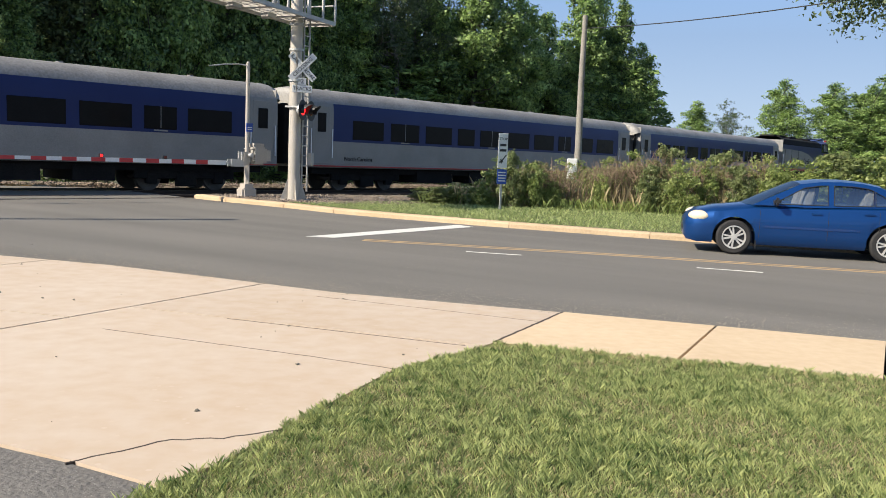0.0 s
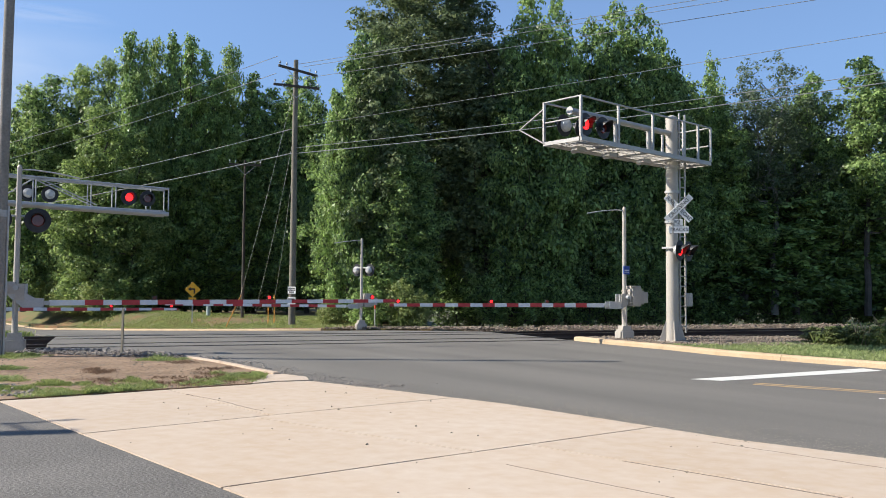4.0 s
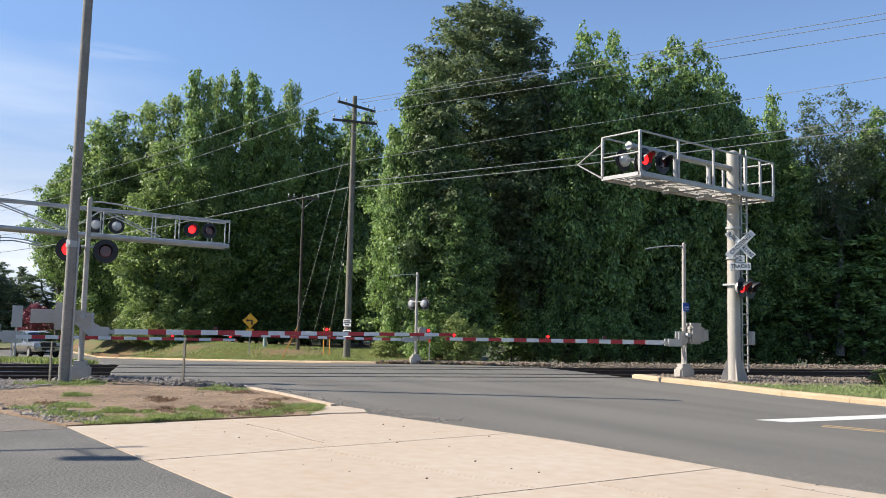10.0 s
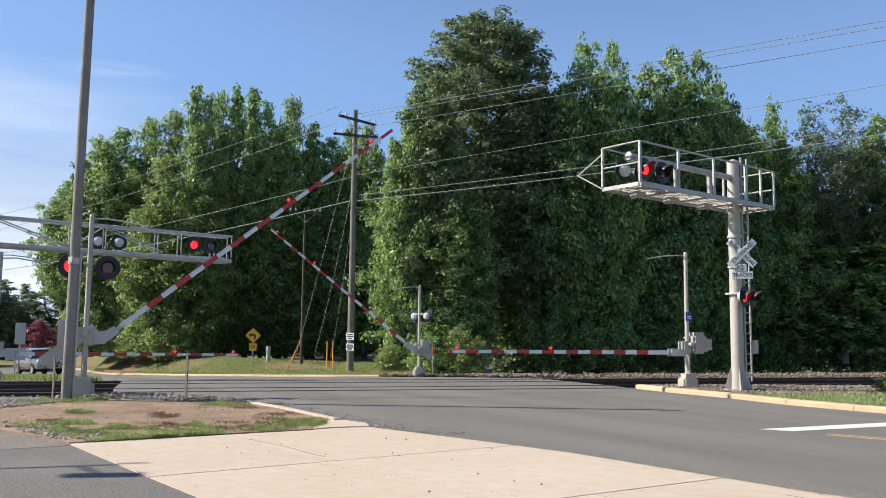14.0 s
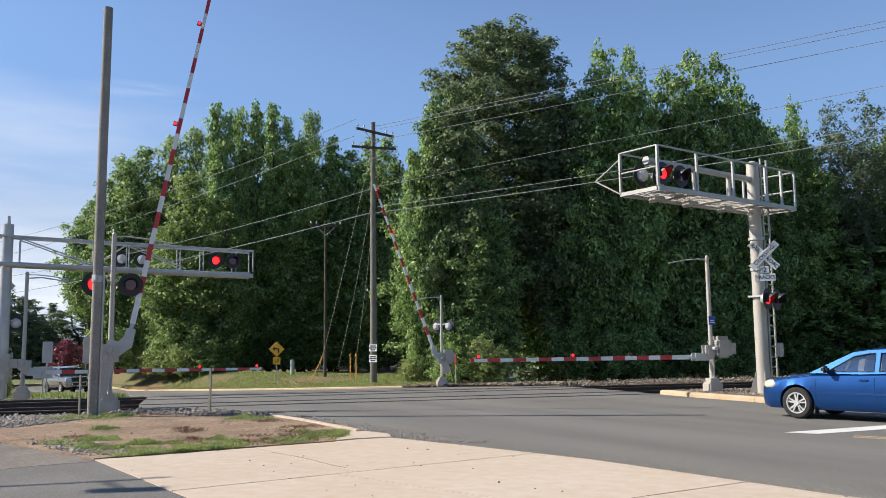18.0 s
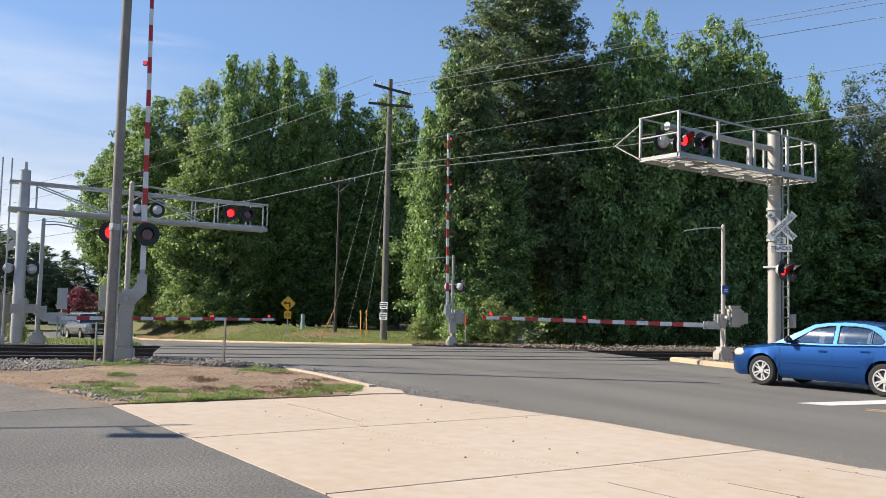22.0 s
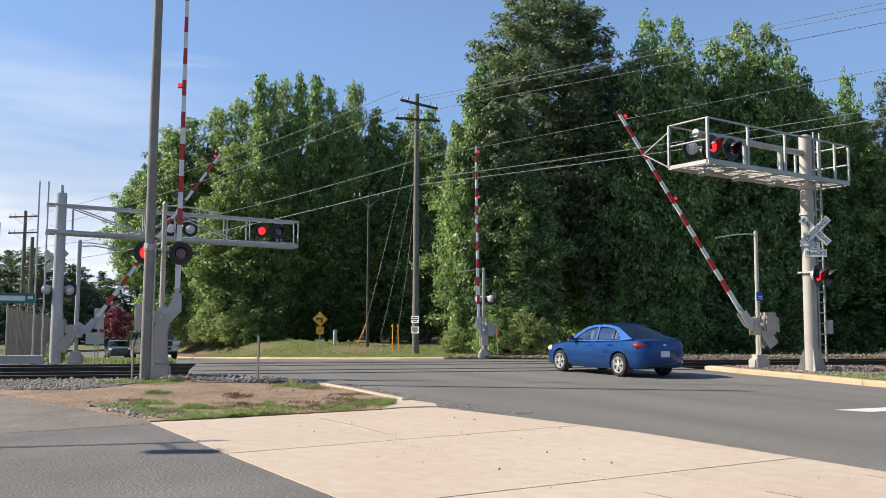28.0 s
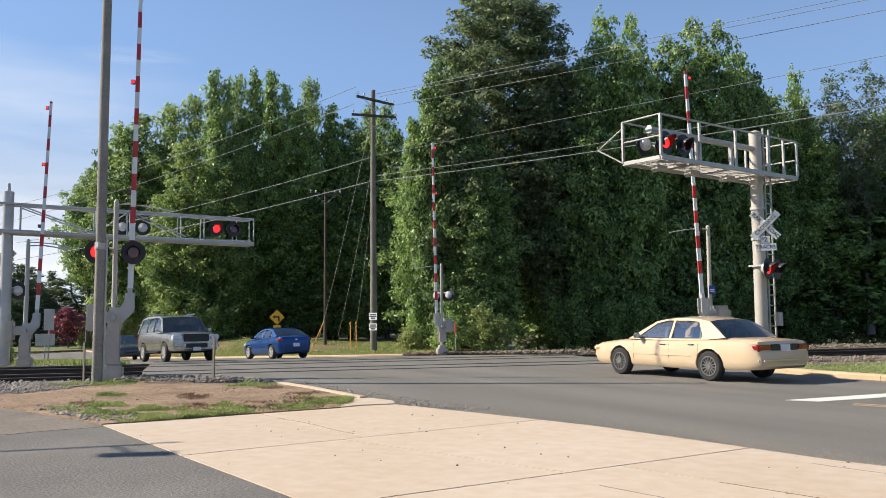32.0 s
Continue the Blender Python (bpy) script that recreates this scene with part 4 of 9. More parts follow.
        box(bm, (0.55, 0, 0.02), (0.5, 0.14, 0.03))
    part("arm_bracket", bm, M["galv"], arm, "grey metal arm bracket", not drop)
    bm = bm_()
    for y in ((-0.16, 0.16) if drop else (-0.3, 0.3)):
        pr = [(-0.15, -0.12), (-0.15, 0.12), (-0.3, 0.16), (-0.35 - cw, 0.17), (-0.35 - cw, -0.17), (-0.3, -0.16)] if drop else [(0.08, -0.05), (0.08, 0.05), (-0.5, 0.1), (-0.55 - cw, 0.2), (-0.55 - cw, -0.2), (-0.5, -0.1)]
        a, b = [[bm.verts.new((x, y + e, z)) for x, z in pr] for e in (-0.025, 0.025)]
        bm.faces.new(a)
        bm.faces.new(b[::-1])
        for i in range(6):
            bm.faces.new((a[i], b[i], b[(i + 1) % 6], a[(i + 1) % 6]))
    part("counterweight", bm, M["mast"], arm, "pale counterweight plates")
    x, k = 0.74, 0
    while x < arm_len - 0.01:
        x1 = min(x + step, arm_len) if k else plain
        h0, h1 = 0.14 - 0.055 * x / arm_len, 0.14 - 0.055 * x1 / arm_len
        bm = bm_()
        v = [bm.verts.new(p) for p in ((x, -0.025, -h0 / 2 - drop), (x1, -0.025, -h1 / 2 - drop), (x1, 0.025, -h1 / 2 - drop), (x, 0.025, -h0 / 2 - drop), (x, -0.025, h0 / 2 - drop), (x1, -0.025, h1 / 2 - drop), (x1, 0.025, h1 / 2 - drop), (x, 0.025, h0 / 2 - drop))]
        for f in ((3, 2, 1, 0), (4, 5, 6, 7), (0, 1, 5, 4), (1, 2, 6, 5), (2, 3, 7, 6), (3, 0, 4, 7)):
            bm.faces.new([v[i] for i in f])
        part("red_stripe" if k % 2 else "white_stripe", bm, M["red" if k % 2 else "white"], arm)
        x, k = x1, k + 1
    for q in lights:
        bm = bm_()
        rod(bm, (arm_len * q, -0.05, 0.11 - drop), (arm_len * q, 0.05, 0.11 - drop), 0.042, n=14)
        al = part("arm_light", bm, M["redlight" if q > 0.5 else "lens"], arm, "small red arm light", True)
        bm = bm_()
        rod(bm, (arm_len * q, 0, 0.03 - drop), (arm_len * q, 0, 0.08 - drop), 0.025, n=10)
        box(bm, (arm_len * q, 0, 0.11 - drop), (0.12, 0.06, 0.1))
        bevel(bm, 0.02, 2)
        part("lamp_body", bm, M["black"], al)
    for z, yaw, a, b in lamps:
        lamp_arm(g, z, yaw, a, b, 0.43 if drop > 0.35 else 0.38)
    return g, arm


gate_r, arm_r = gate("crossing_gate", pose(-6.92, 26.32, 0.05, 0, 0, -132), 7.72, 4.15, "pale metal crossing gate with a light barrier arm beside the kerb", lights=(0.355, 0.596, 0.97), pivot=1.35, drop=0.25, plain=1.37, step=0.39)
bm = bm_()
box(bm, (0.0, 0.12, 2.2), (0.22, 0.02, 0.26))
part("notice", bm, M["sign_blue"], gate_r, "small blue notice plate")
bm = bm_()
box(bm, (0.0, 0.135, 2.2), (0.15, 0.006, 0.03))
box(bm, (0.0, 0.135, 2.14), (0.15, 0.006, 0.02))
part("notice_print", bm, M["white"], gate_r, "white print bars")
gate_l, arm_l = gate("crossing_gate", pose(-18.5, 13.6, 0.0, 0, 0, 47.8), 9.7, 4.5, "galvanised crossing gate beside a wooden pole, long striped arm", lamps=((3.3, 186, True, False),), lights=(0.33, 0.63, 0.925), cw=0.82, pivot=1.55, drop=0.37, plain=1.55)
gate_f, arm_f = gate("crossing_gate", pose(-21.72, 34.18, -0.33, 0, 0, -132), 8.9, 4.3, "crossing gate beyond the tracks by the bushes", lamps=((2.95, 125, False, False),), pivot=1.36, drop=0.24)
gate_b, arm_b = gate("crossing_gate", pose(-28.14, 17.15, -0.12, 0, 0, 47.8), 8.2, 4.4, "crossing gate across the tracks under the far cantilever", cw=0.55, pivot=1.25, drop=0.32)

# the cantilever across the tracks; local x runs out over the road
trussl = thing("signal_cantilever", "galvanised cantilever signal with open truss and paired crossing lights", "signal", pose(-29.2, 17.0, -0.1, 0, 0, 62))
bm = bm_()
rod(bm, (0, 0, 0), (0, 0, 6.2), 0.2, 0.18, n=20)
rod(bm, (0, 0, 6.2), (0, 0, 6.5), 0.07, 0.05, n=12)
part("mast", bm, M["galv"], trussl, "", True)
TL = 8.9
for y in (-0.3, 0.3):
    for z, r in ((4.75, 0.085), (5.75, 0.045)):
        bm = bm_()
        rod(bm, (-0.5, y, z), (TL, y, z - 0.15), r)
        part("chord", bm, M["galv"], trussl)
    for i, x in enumerate((0.4, 2.9, 4.1, 6.0, 6.9, 8.2, TL)):
        bm = bm_()
        rod(bm, (x, y, 4.75), (x, y, 5.65), 0.022)
        part("web_post", bm, M["galv"], trussl)
    for x0, x1 in ((0.4, 2.9), (4.1, 2.9), (4.1, 6.2)):
        bm = bm_()
        rod(bm, (x0, y, 5.68), (x1, y, 4.8), 0.024)
        part("diagonal", bm, M["galv"], trussl)
bm = bm_()
box(bm, (TL / 2, 0, 4.72), (TL - 0.2, 0.56, 0.04))
part("deck", bm, M["galv"], trussl, "narrow metal deck")
for x, back, on in ((7.35, False, True), (8.05, False, False), (3.95, True, False), (4.7, True, False)):
    lamp(trussl, pose(x, -0.42, 5.15, 0, 0, 180) if not back else pose(x, 0.42, 5.15, 0, 0, 0), on)
crossbuck(trussl, pose(-0.1, 0.24, 3.7, 0, 0, 180), back=True)
lamp_arm(trussl, 2.75, 0, False, False)
bm = bm_()
for x in (-0.75, -0.45):
    rod(bm, (x, 0.0, 0.2), (x, 0.0, 6.6), 0.03)
part("ladder_rail", bm, M["galv"], trussl)

# ---- trees ----
def crown_mesh(name, seed, height, radius, base, count, size, material, form="round", limbs=60, droop=0.0, tuft=1.0):
    """Leaves on rounded tufts that sit along limbs, which rise from one or more upright leaders: base is where the crown begins."""
    rng = np.random.default_rng(seed)
    leaders = {"round": 3, "tall": 3, "spire": 2, "dome": 1, "low": 4}[form]
    roots, tips, width = [], [], []
    for j in range(leaders):
        a = 2 * math.pi * (j + rng.random() * 0.7) / leaders
        off = 0.0 if j == 0 else radius * rng.uniform(0.3, 0.52)
        top = height if j == 0 else height * rng.uniform(*{"round": (0.8, 0.93), "tall": (0.74, 0.93), "spire": (0.66, 0.85), "dome": (1, 1), "low": (0.55, 0.95)}[form])
        own = radius * {"round": 0.78, "tall": 0.72, "spire": 0.72, "dome": 1.0, "low": 0.62}[form] * rng.uniform(0.88, 1.1)
        n = limbs // leaders
        u = (np.arange(n) + rng.random(n)) / n
        low = 0.7 + 0.3 * np.minimum(1, u / 0.2)
        if form == "dome":
            prof = np.sqrt(np.clip(1 - (np.clip(u - 0.7, 0, 1) / 0.3) ** 2, 0.004, 1)) * (0.8 + 0.2 * np.minimum(1, u / 0.6))
            rise = np.full(n, 0.3)
        elif form == "spire":
            prof = np.maximum((1 - u ** 1.2) ** 0.85, 0.05) * low
            rise = 0.4 + 0.6 * u
        else:
            prof = np.maximum((1 - u ** 2.1) ** 0.75, 0.07) * low
            rise = 0.3 + 0.6 * u
        ang = np.arange(n) * 2.39996 + rng.normal(size=n) * 0.5
        ln = own * prof * (rng.uniform(0.72, 1.06, n) if form == "dome" else rng.uniform(0.5, 1.22, n))
        rz = base + (top - base) * u * (1.0 if form == "dome" else 0.95)
        if form == "dome":
            rz = rz - 0.3 * ln
        root = np.stack([np.full(n, off * math.cos(a)) * (0.3 + 0.7 * u), np.full(n, off * math.sin(a)) * (0.3 + 0.7 * u), rz], 1)
        tip = root + np.stack([np.cos(ang), np.sin(ang), rise * rng.uniform(0.6, 1.3, n)], 1) * ln[:, None]
        over = tip[:, 2] > top
        tip[over, 2] = top - rng.random(over.sum()) * 0.5
        roots.append(root)
        tips.append(tip)
        width.append(prof)
    root, tip, prof = np.concatenate(roots), np.concatenate(tips), np.concatenate(width)
    n, tufts = len(root), 4
    fr = np.stack([np.full(n, 1.0), rng.uniform(0.78, 1.02, n), rng.uniform(0.55, 0.9, n), rng.uniform(0.3, 0.7, n)], 1)
    cen = (root[:, None] + (tip - root)[:, None] * fr[..., None]).reshape(-1, 3) + rng.normal(size=(n * tufts, 3)) * radius * 0.05
    cr = tuft * radius * rng.uniform(0.08, 0.25, n * tufts) * np.repeat(0.5 + 0.5 * prof, tufts)
    k = rng.choice(n * tufts, count, p=cr ** 1.8 / (cr ** 1.8).sum())
    d = rng.normal(size=(count, 3))
    d /= np.linalg.norm(d, axis=1)[:, None]
    d[:, 2] *= np.where((d[:, 2] < 0) & (rng.random(count) < 0.6), -1, 1)
    far = rng.uniform(0.35, 1.1, (count, 1)) ** 0.6 + (rng.random((count, 1)) < 0.1) * rng.uniform(0, 0.45, (count, 1))
    pos = cen[k] + d * cr[k][:, None] * far * np.array([1.0, 1.0, 0.62 if form == "dome" else 0.85])
    pos[:, 2] = np.clip(pos[:, 2], 0.02 * height, height * 1.02)
    pos[:, 2] -= droop * rng.random(count) ** 2
    nrm = d * 0.9 + rng.normal(size=(count, 3)) * 0.42 + np.array([0, 0, 0.25])
    nrm /= np.linalg.norm(nrm, axis=1)[:, None]
    t1 = np.cross(nrm, rng.normal(size=(count, 3)))
    t1 /= np.linalg.norm(t1, axis=1)[:, None]
    t2 = np.cross(nrm, t1)
    s = size * rng.uniform(0.55, 1.4, count)[:, None]
    v = np.empty((count, 3, 3))
    v[:, 0], v[:, 1], v[:, 2] = pos - t1 * s * 0.5, pos + t1 * s * 0.5 + t2 * s * 0.25, pos + t2 * s * rng.uniform(0.55, 0.95, count)[:, None]
    return soup(name, v.reshape(-1, 3), np.arange(count * 3).reshape(-1, 3), material), list(zip(root, tip))


def trunk_mesh(name, seed, height, r, limbs, material, most=26):
    rng = random.Random(seed)
    bm = bm_()
    pts = [Vector((rng.uniform(-0.08, 0.08) * i, rng.uniform(-0.08, 0.08) * i, height * 0.9 * i / 8)) for i in range(9)]
    pipe(bm, pts, [r * (1 - i / 9) for i in range(9)], 8)
    step = max(1, len(limbs) // most)
    for a, b in limbs[::step]:
        a, b = Vector(a), Vector(b)
        k = 1 - a.z / height
        m = a.lerp(b, 0.5) + Vector((0, 0, -0.12 * (b - a).length))
        pipe(bm, [a, m, b], [r * 0.38 * k + 0.012, r * 0.25 * k + 0.01, 0.01], 5)
    return to_mesh(name, bm, material, True)


def tree_kind(seed, height, radius, base, count, size, leaf, form, bark="bark", limbs=60, tuft=1.0):
    me, limb = crown_mesh("crown", seed, height, radius, base, count, size, M[leaf], form, limbs, 0.0, tuft)
    return me, trunk_mesh("trunk", seed, height, 0.2 * height / 15, limb, M[bark])


KINDS = {
    "oak": [tree_kind(11, 15, 3.4, 0.4, 34000, 0.2, "leaf", "round", limbs=165), tree_kind(12, 15, 3.2, 0.4, 34000, 0.2, "leaf", "spire", limbs=165), tree_kind(13, 15, 3.4, 0.3, 34000, 0.2, "leaf2", "tall", limbs=165), tree_kind(17, 15, 3.4, 0.3, 34000, 0.2, "leaf", "round", limbs=165)],
    "high": [tree_kind(14, 15, 3.4, 1.8, 28000, 0.21, "leaf", "round", limbs=130), tree_kind(15, 15, 3.4, 1.6, 28000, 0.21, "leaf", "round", limbs=130)],
    "edge": [tree_kind(18, 15, 3.4, 4.6, 26000, 0.21, "leaf", "round", limbs=120), tree_kind(19, 15, 3.4, 4.0, 26000, 0.21, "leaf", "spire", limbs=120)],
    "back": [tree_kind(16, 15, 3.4, 0.3, 7000, 0.4, "leaf", "tall", limbs=90)],
    # far trees: the greyish leaf colour stands in for distance haze
    "far": [tree_kind(16, 15, 3.4, 0.3, 12000, 0.28, "leaf3", "round", limbs=90), tree_kind(23, 15, 3.2, 0.6, 12000, 0.26, "leaf3", "spire", limbs=90)],
    "pine": [tree_kind(21, 22, 3.6, 3.5, 110000, 0.19, "needle", "dome", limbs=300, tuft=0.95), tree_kind(22, 18, 3.2, 2.0, 28000, 0.2, "needle", "round", limbs=120)],
    "grey": [tree_kind(31, 16, 3.6, 6.5, 9500, 0.16, "leaf3", "round", "palebark", limbs=60, tuft=0.75)],
    "shrub": [tree_kind(41, 4, 2.2, 0.1, 5500, 0.17, "leaf", "low", limbs=70), tree_kind(42, 4, 2.2, 0.1, 5500, 0.17, "weed", "low", limbs=70)],
    "myrtle": [tree_kind(51, 4, 2.2, 0.6, 4000, 0.2, "bloom", "round", limbs=50)],
}
TREE_LABEL = {"oak": "tall broad-leaved tree with a dense green crown at the wood's edge", "pine": "tall dark pine that stands over the woods",
              "grey": "thin grey-green tree with pale bare limbs showing", "high": "tall tree with a high crown over dark undergrowth", "edge": "tall tree with a bare lower trunk and a green crown", "back": "tree deep in the woods", "far": "tree in the far tree line, haze put into its grey-green leaf colour",
              "myrtle": "small tree covered in dark pink blossom", "shrub": "dense green shrub at the foot of the woods"}
KIND_SIZE = {"oak": (15, 3.4), "pine": (22, 3.6), "grey": (16, 3.6), "shrub": (4, 2.2), "high": (15, 3.4), "edge": (15, 3.4), "back": (15, 3.4), "far": (15, 3.4), "myrtle": (4, 2.2)}
tree_rng = random.Random(77)


def plant(kind, x, y, height, radius, z=0.0, which=None):
    i = tree_rng.randrange(len(KINDS[kind])) if which is None else which
    crown, trunk = KINDS[kind][i]
    h0, r0 = KIND_SIZE[kind] if not (kind == "pine" and i == 1) else (18, 3.2)
    ob = thing("shrub" if kind == "shrub" else "pine_tree" if kind == "pine" else "tree", TREE_LABEL[kind], "shrub" if kind == "shrub" else "tree", group="shrubs" if kind == "shrub" else "trees of the woods")
    ob.matrix_basis = Matrix.LocRotScale((x, y, z), Euler((0, 0, tree_rng.uniform(0, 6.3))), (radius / r0, radius / r0, height / h0 * (1.045 if kind in ("oak", "high", "grey") else 1.0)))
    for nm, me in (("trunk", trunk), ("crown", crown)):
        o = new(nm, me)
        o.parent = ob
    return ob


WOODS_LEFT = [(-64.0, 44.6, 14.6, 3.2), (-62.5, 45.0, 16.4, 3.2), (-61.0, 45.3, 17.9, 3.7), (-59.1, 46.1, 18.7, 4.1), (-57.1, 47.0, 19.4, 3.9), (-55.1, 47.8, 20.0, 3.7), (-52.5, 47.7, 21.7, 3.2), (-51.7, 48.6, 21.1, 2.5), (-51.8, 50.0, 21.7, 2.3), (-51.5, 44.4, 15.2, 3.9), (-49.0, 45.6, 13.3, 3.4), (-50.7, 50.7, 22.1, 3.3), (-50.5, 52.4, 22.5, 3.4), (-49.7, 53.3, 21.3, 3.0), (-48.9, 55.6, 22.3, 3.0), (-48.9, 54.2, 19.4, 4.1), (-47.1, 56.2, 19.8, 4.1), (-45.9, 57.5, 18.8, 3.9), (-46.1, 55.8, 14.6, 4.1), (-43.5, 57.2, 19.3, 3.7), (-41.3, 56.6, 19.1, 3.4), (-49.9, 51.6, 12.9, 3.9), (-48.0, 53.7, 13.0, 3.9), (-42.9, 56.4, 12.9, 3.9)]
WOODS_MID = [(-25.4, 39.8, 16.1, 2.3), (-25.2, 41.2, 16.4, 2.3), (-26.0, 39.5, 14.4, 2.05), (-26.0, 41.2, 12.8, 3.5), (-24.3, 41.2, 13.2, 3.4), (-23.1, 40.6, 10.0, 2.7)]
WOODS_HIGH = [(-19.0, 48.9, 19.9, 3.3), (-17.7, 50.4, 19.8, 3.1), (-19.7, 48.1, 17.2, 3.0), (-19.6, 53.0, 16.6, 3.7), (-16.2, 53.0, 18.9, 3.3), (-15.1, 55.0, 20.4, 3.8), (-13.8, 56.4, 20.3, 3.3), (-13.0, 58.8, 19.1, 2.9), (-12.2, 59.6, 17.8, 2.9), (-16.2, 56.0, 16.0, 3.7), (-14.2, 58.2, 14.6, 3.7), (-11.6, 62.5, 16.8, 2.8), (-10.4, 63.9, 18.6, 2.2), (-12.2, 60.5, 13.6, 3.7), (-9.8, 64.5, 15.5, 3.7), (-21.6, 50.1, 15.1, 3.4), (-8.4, 67.5, 12.7, 3.9), (-6.4, 69.7, 12.0, 3.9)]
WOODS_GREY = [(-8.3, 65.4, 17.9, 4.1), (-6.3, 65.6, 18.4, 4.6), (-5.3, 67.7, 17.9, 4.1)]
WOODS_EDGE = [(-0.3, 68.0, 19.0, 4.4), (-3.8, 69.0, 18.4, 3.6), (3.0, 71.0, 15.4, 3.8), (8.9, 77.0, 18.4, 4.4), (12.8, 77.5, 16.0, 3.8), (14.8, 79.0, 12.4, 2.8), (5.6, 74.0, 14.4, 3.8), (10.9, 79.0, 17.6, 3.4)]
RIGHT_FAR = [(27.1, 106.6, 9.5, 3.4), (39.5, 112.0, 13.0, 4.2), (44.9, 109.4, 12.5, 4.6), (49.0, 108.0, 12.4, 4.6), (53.0, 112.0, 14.0, 7.0), (60.0, 105.0, 14.3, 7.0), (69.0, 99.0, 15.0, 7.0), (78.0, 90.0, 15.0, 7.0)]
for i, (x, y, h, r) in enumerate(WOODS_LEFT + WOODS_MID):
    plant("oak" if i > 1 else "edge", x, y, h + 0.4, r, -0.4, which=0 if i < 2 else 2 if i < 11 and i % 3 else None)
for x, y, h, r in WOODS_HIGH:
    plant("high", x, y, h, r)
for i, (x, y, h, r) in enumerate(WOODS_EDGE):
    plant("edge" if x < 8 else "oak", x, y, h, r)
for x, y, h, r in RIGHT_FAR:
    plant("oak", x, y, h, r, which=3)
plant("pine", -25.5, 47.5, 22.4, 4.6, which=0)
plant("pine", -21.1, 47.5, 18.9, 3.4, which=1)
plant("pine", -24.8, 40.7, 17.4, 3.0, which=1)
for x, y, h, r in WOODS_GREY:
    plant("grey", x, y, h, r)
plant("grey", 31.1, 107.6, 9.6, 3.0)
# second row, closing the wood behind
for i in range(22):
    u = i / 21
    x, y = -70 + 84 * u, 62 + 24 * u ** 2
    plant("back", x + tree_rng.uniform(-1, 1), y + tree_rng.uniform(-2, 2), tree_rng.uniform(10.5, 14.0), 4.6)
for i in range(12):
    u = i / 11
    plant("back", -24 + 40 * u + tree_rng.uniform(-1, 1), 55 + 27 * u + tree_rng.uniform(-1, 1), tree_rng.uniform(9.5, 11.5), 4.4)
for x, y, h in ((-26, 54, 17), (-22.5, 55, 17), (-30, 55, 16)):
    plant("back", x, y, h, 4.6)
for i in range(17):
    az, far = radians(-69 + 21 * i / 16), 118 + tree_rng.uniform(-7, 7)
    plant("far", far * math.sin(az), far * math.cos(az), tree_rng.uniform(8.5, 10.5) + (3.0 if i < 8 else 0), tree_rng.uniform(4.2, 5.4), -1.8)
plant("myrtle", -81.5, 54.5, 4.3, 2.4, -1.6)
plant("shrub", -83.0, 57.6, 2.9, 2.3, -1.6)
plant("shrub", -80.0, 56.5, 2.2, 1.8, -1.6)
for x, y, h in ((-20.4, 46.4, 4.6), (-18.6, 47.6, 4.2), (-17.2, 48.8, 4.8), (-15.6, 50.6, 4.4), (-14.2, 52.6, 4.6), (-12.6, 55.0, 4.4)):
    plant("shrub", x, y, h, 2.2, -0.4, 0)
# undergrowth along the edge of the woods
for edge_ in ([(-66, 48.5), (-58, 45.6), (-52, 44.0), (-46.5, 42.6)], [(-26.2, 41.0), (-24.5, 39.8), (-22.2, 40.0)]):
    for a, b in zip(edge_, edge_[1:]):
        for k in range(5):
            u = k / 5
            x, y = a[0] + (b[0] - a[0]) * u, a[1] + (b[1] - a[1]) * u
            plant("shrub", x + tree_rng.uniform(-0.8, 0.8), y + tree_rng.uniform(-0.5, 1.2), tree_rng.uniform(2.0, 4.2), tree_rng.uniform(1.6, 2.4), -0.4)
for i in range(14):
    x, y = on_track(-6 + 26 * i / 13, 48 + tree_rng.uniform(-1, 1))
    plant("shrub", x, y, tree_rng.uniform(3, 5), 2.8, -0.2, 0)
for i in range(30):
    u = i / 29
    plant("shrub", -15 + 31 * u + tree_rng.uniform(-1, 1), 65 + 26 * u + tree_rng.uniform(-1, 1), tree_rng.uniform(3.5, 5.5), 2.8, -0.4, 0)
for i in range(26):
    x, y = on_track(12 + 46 * i / 25, 27.5 + tree_rng.uniform(-0.8, 0.8))
    plant("shrub", x, y, tree_rng.uniform(3.4, 5.4), 2.6, -0.9, 0)
for x, y, h, r in ((-22.9, 36.8, 2.2, 1.4), (-21.3, 37.4, 2.6, 1.4), (-20.4, 37.6, 2.0, 1.0), (-26.0, 37.8, 1.7, 1.1), (-31.3, 18.2, 0.95, 0.5), (-31.7, 18.55, 0.8, 0.45)):
    plant("shrub", x, y, h, r, hgt(x, y))

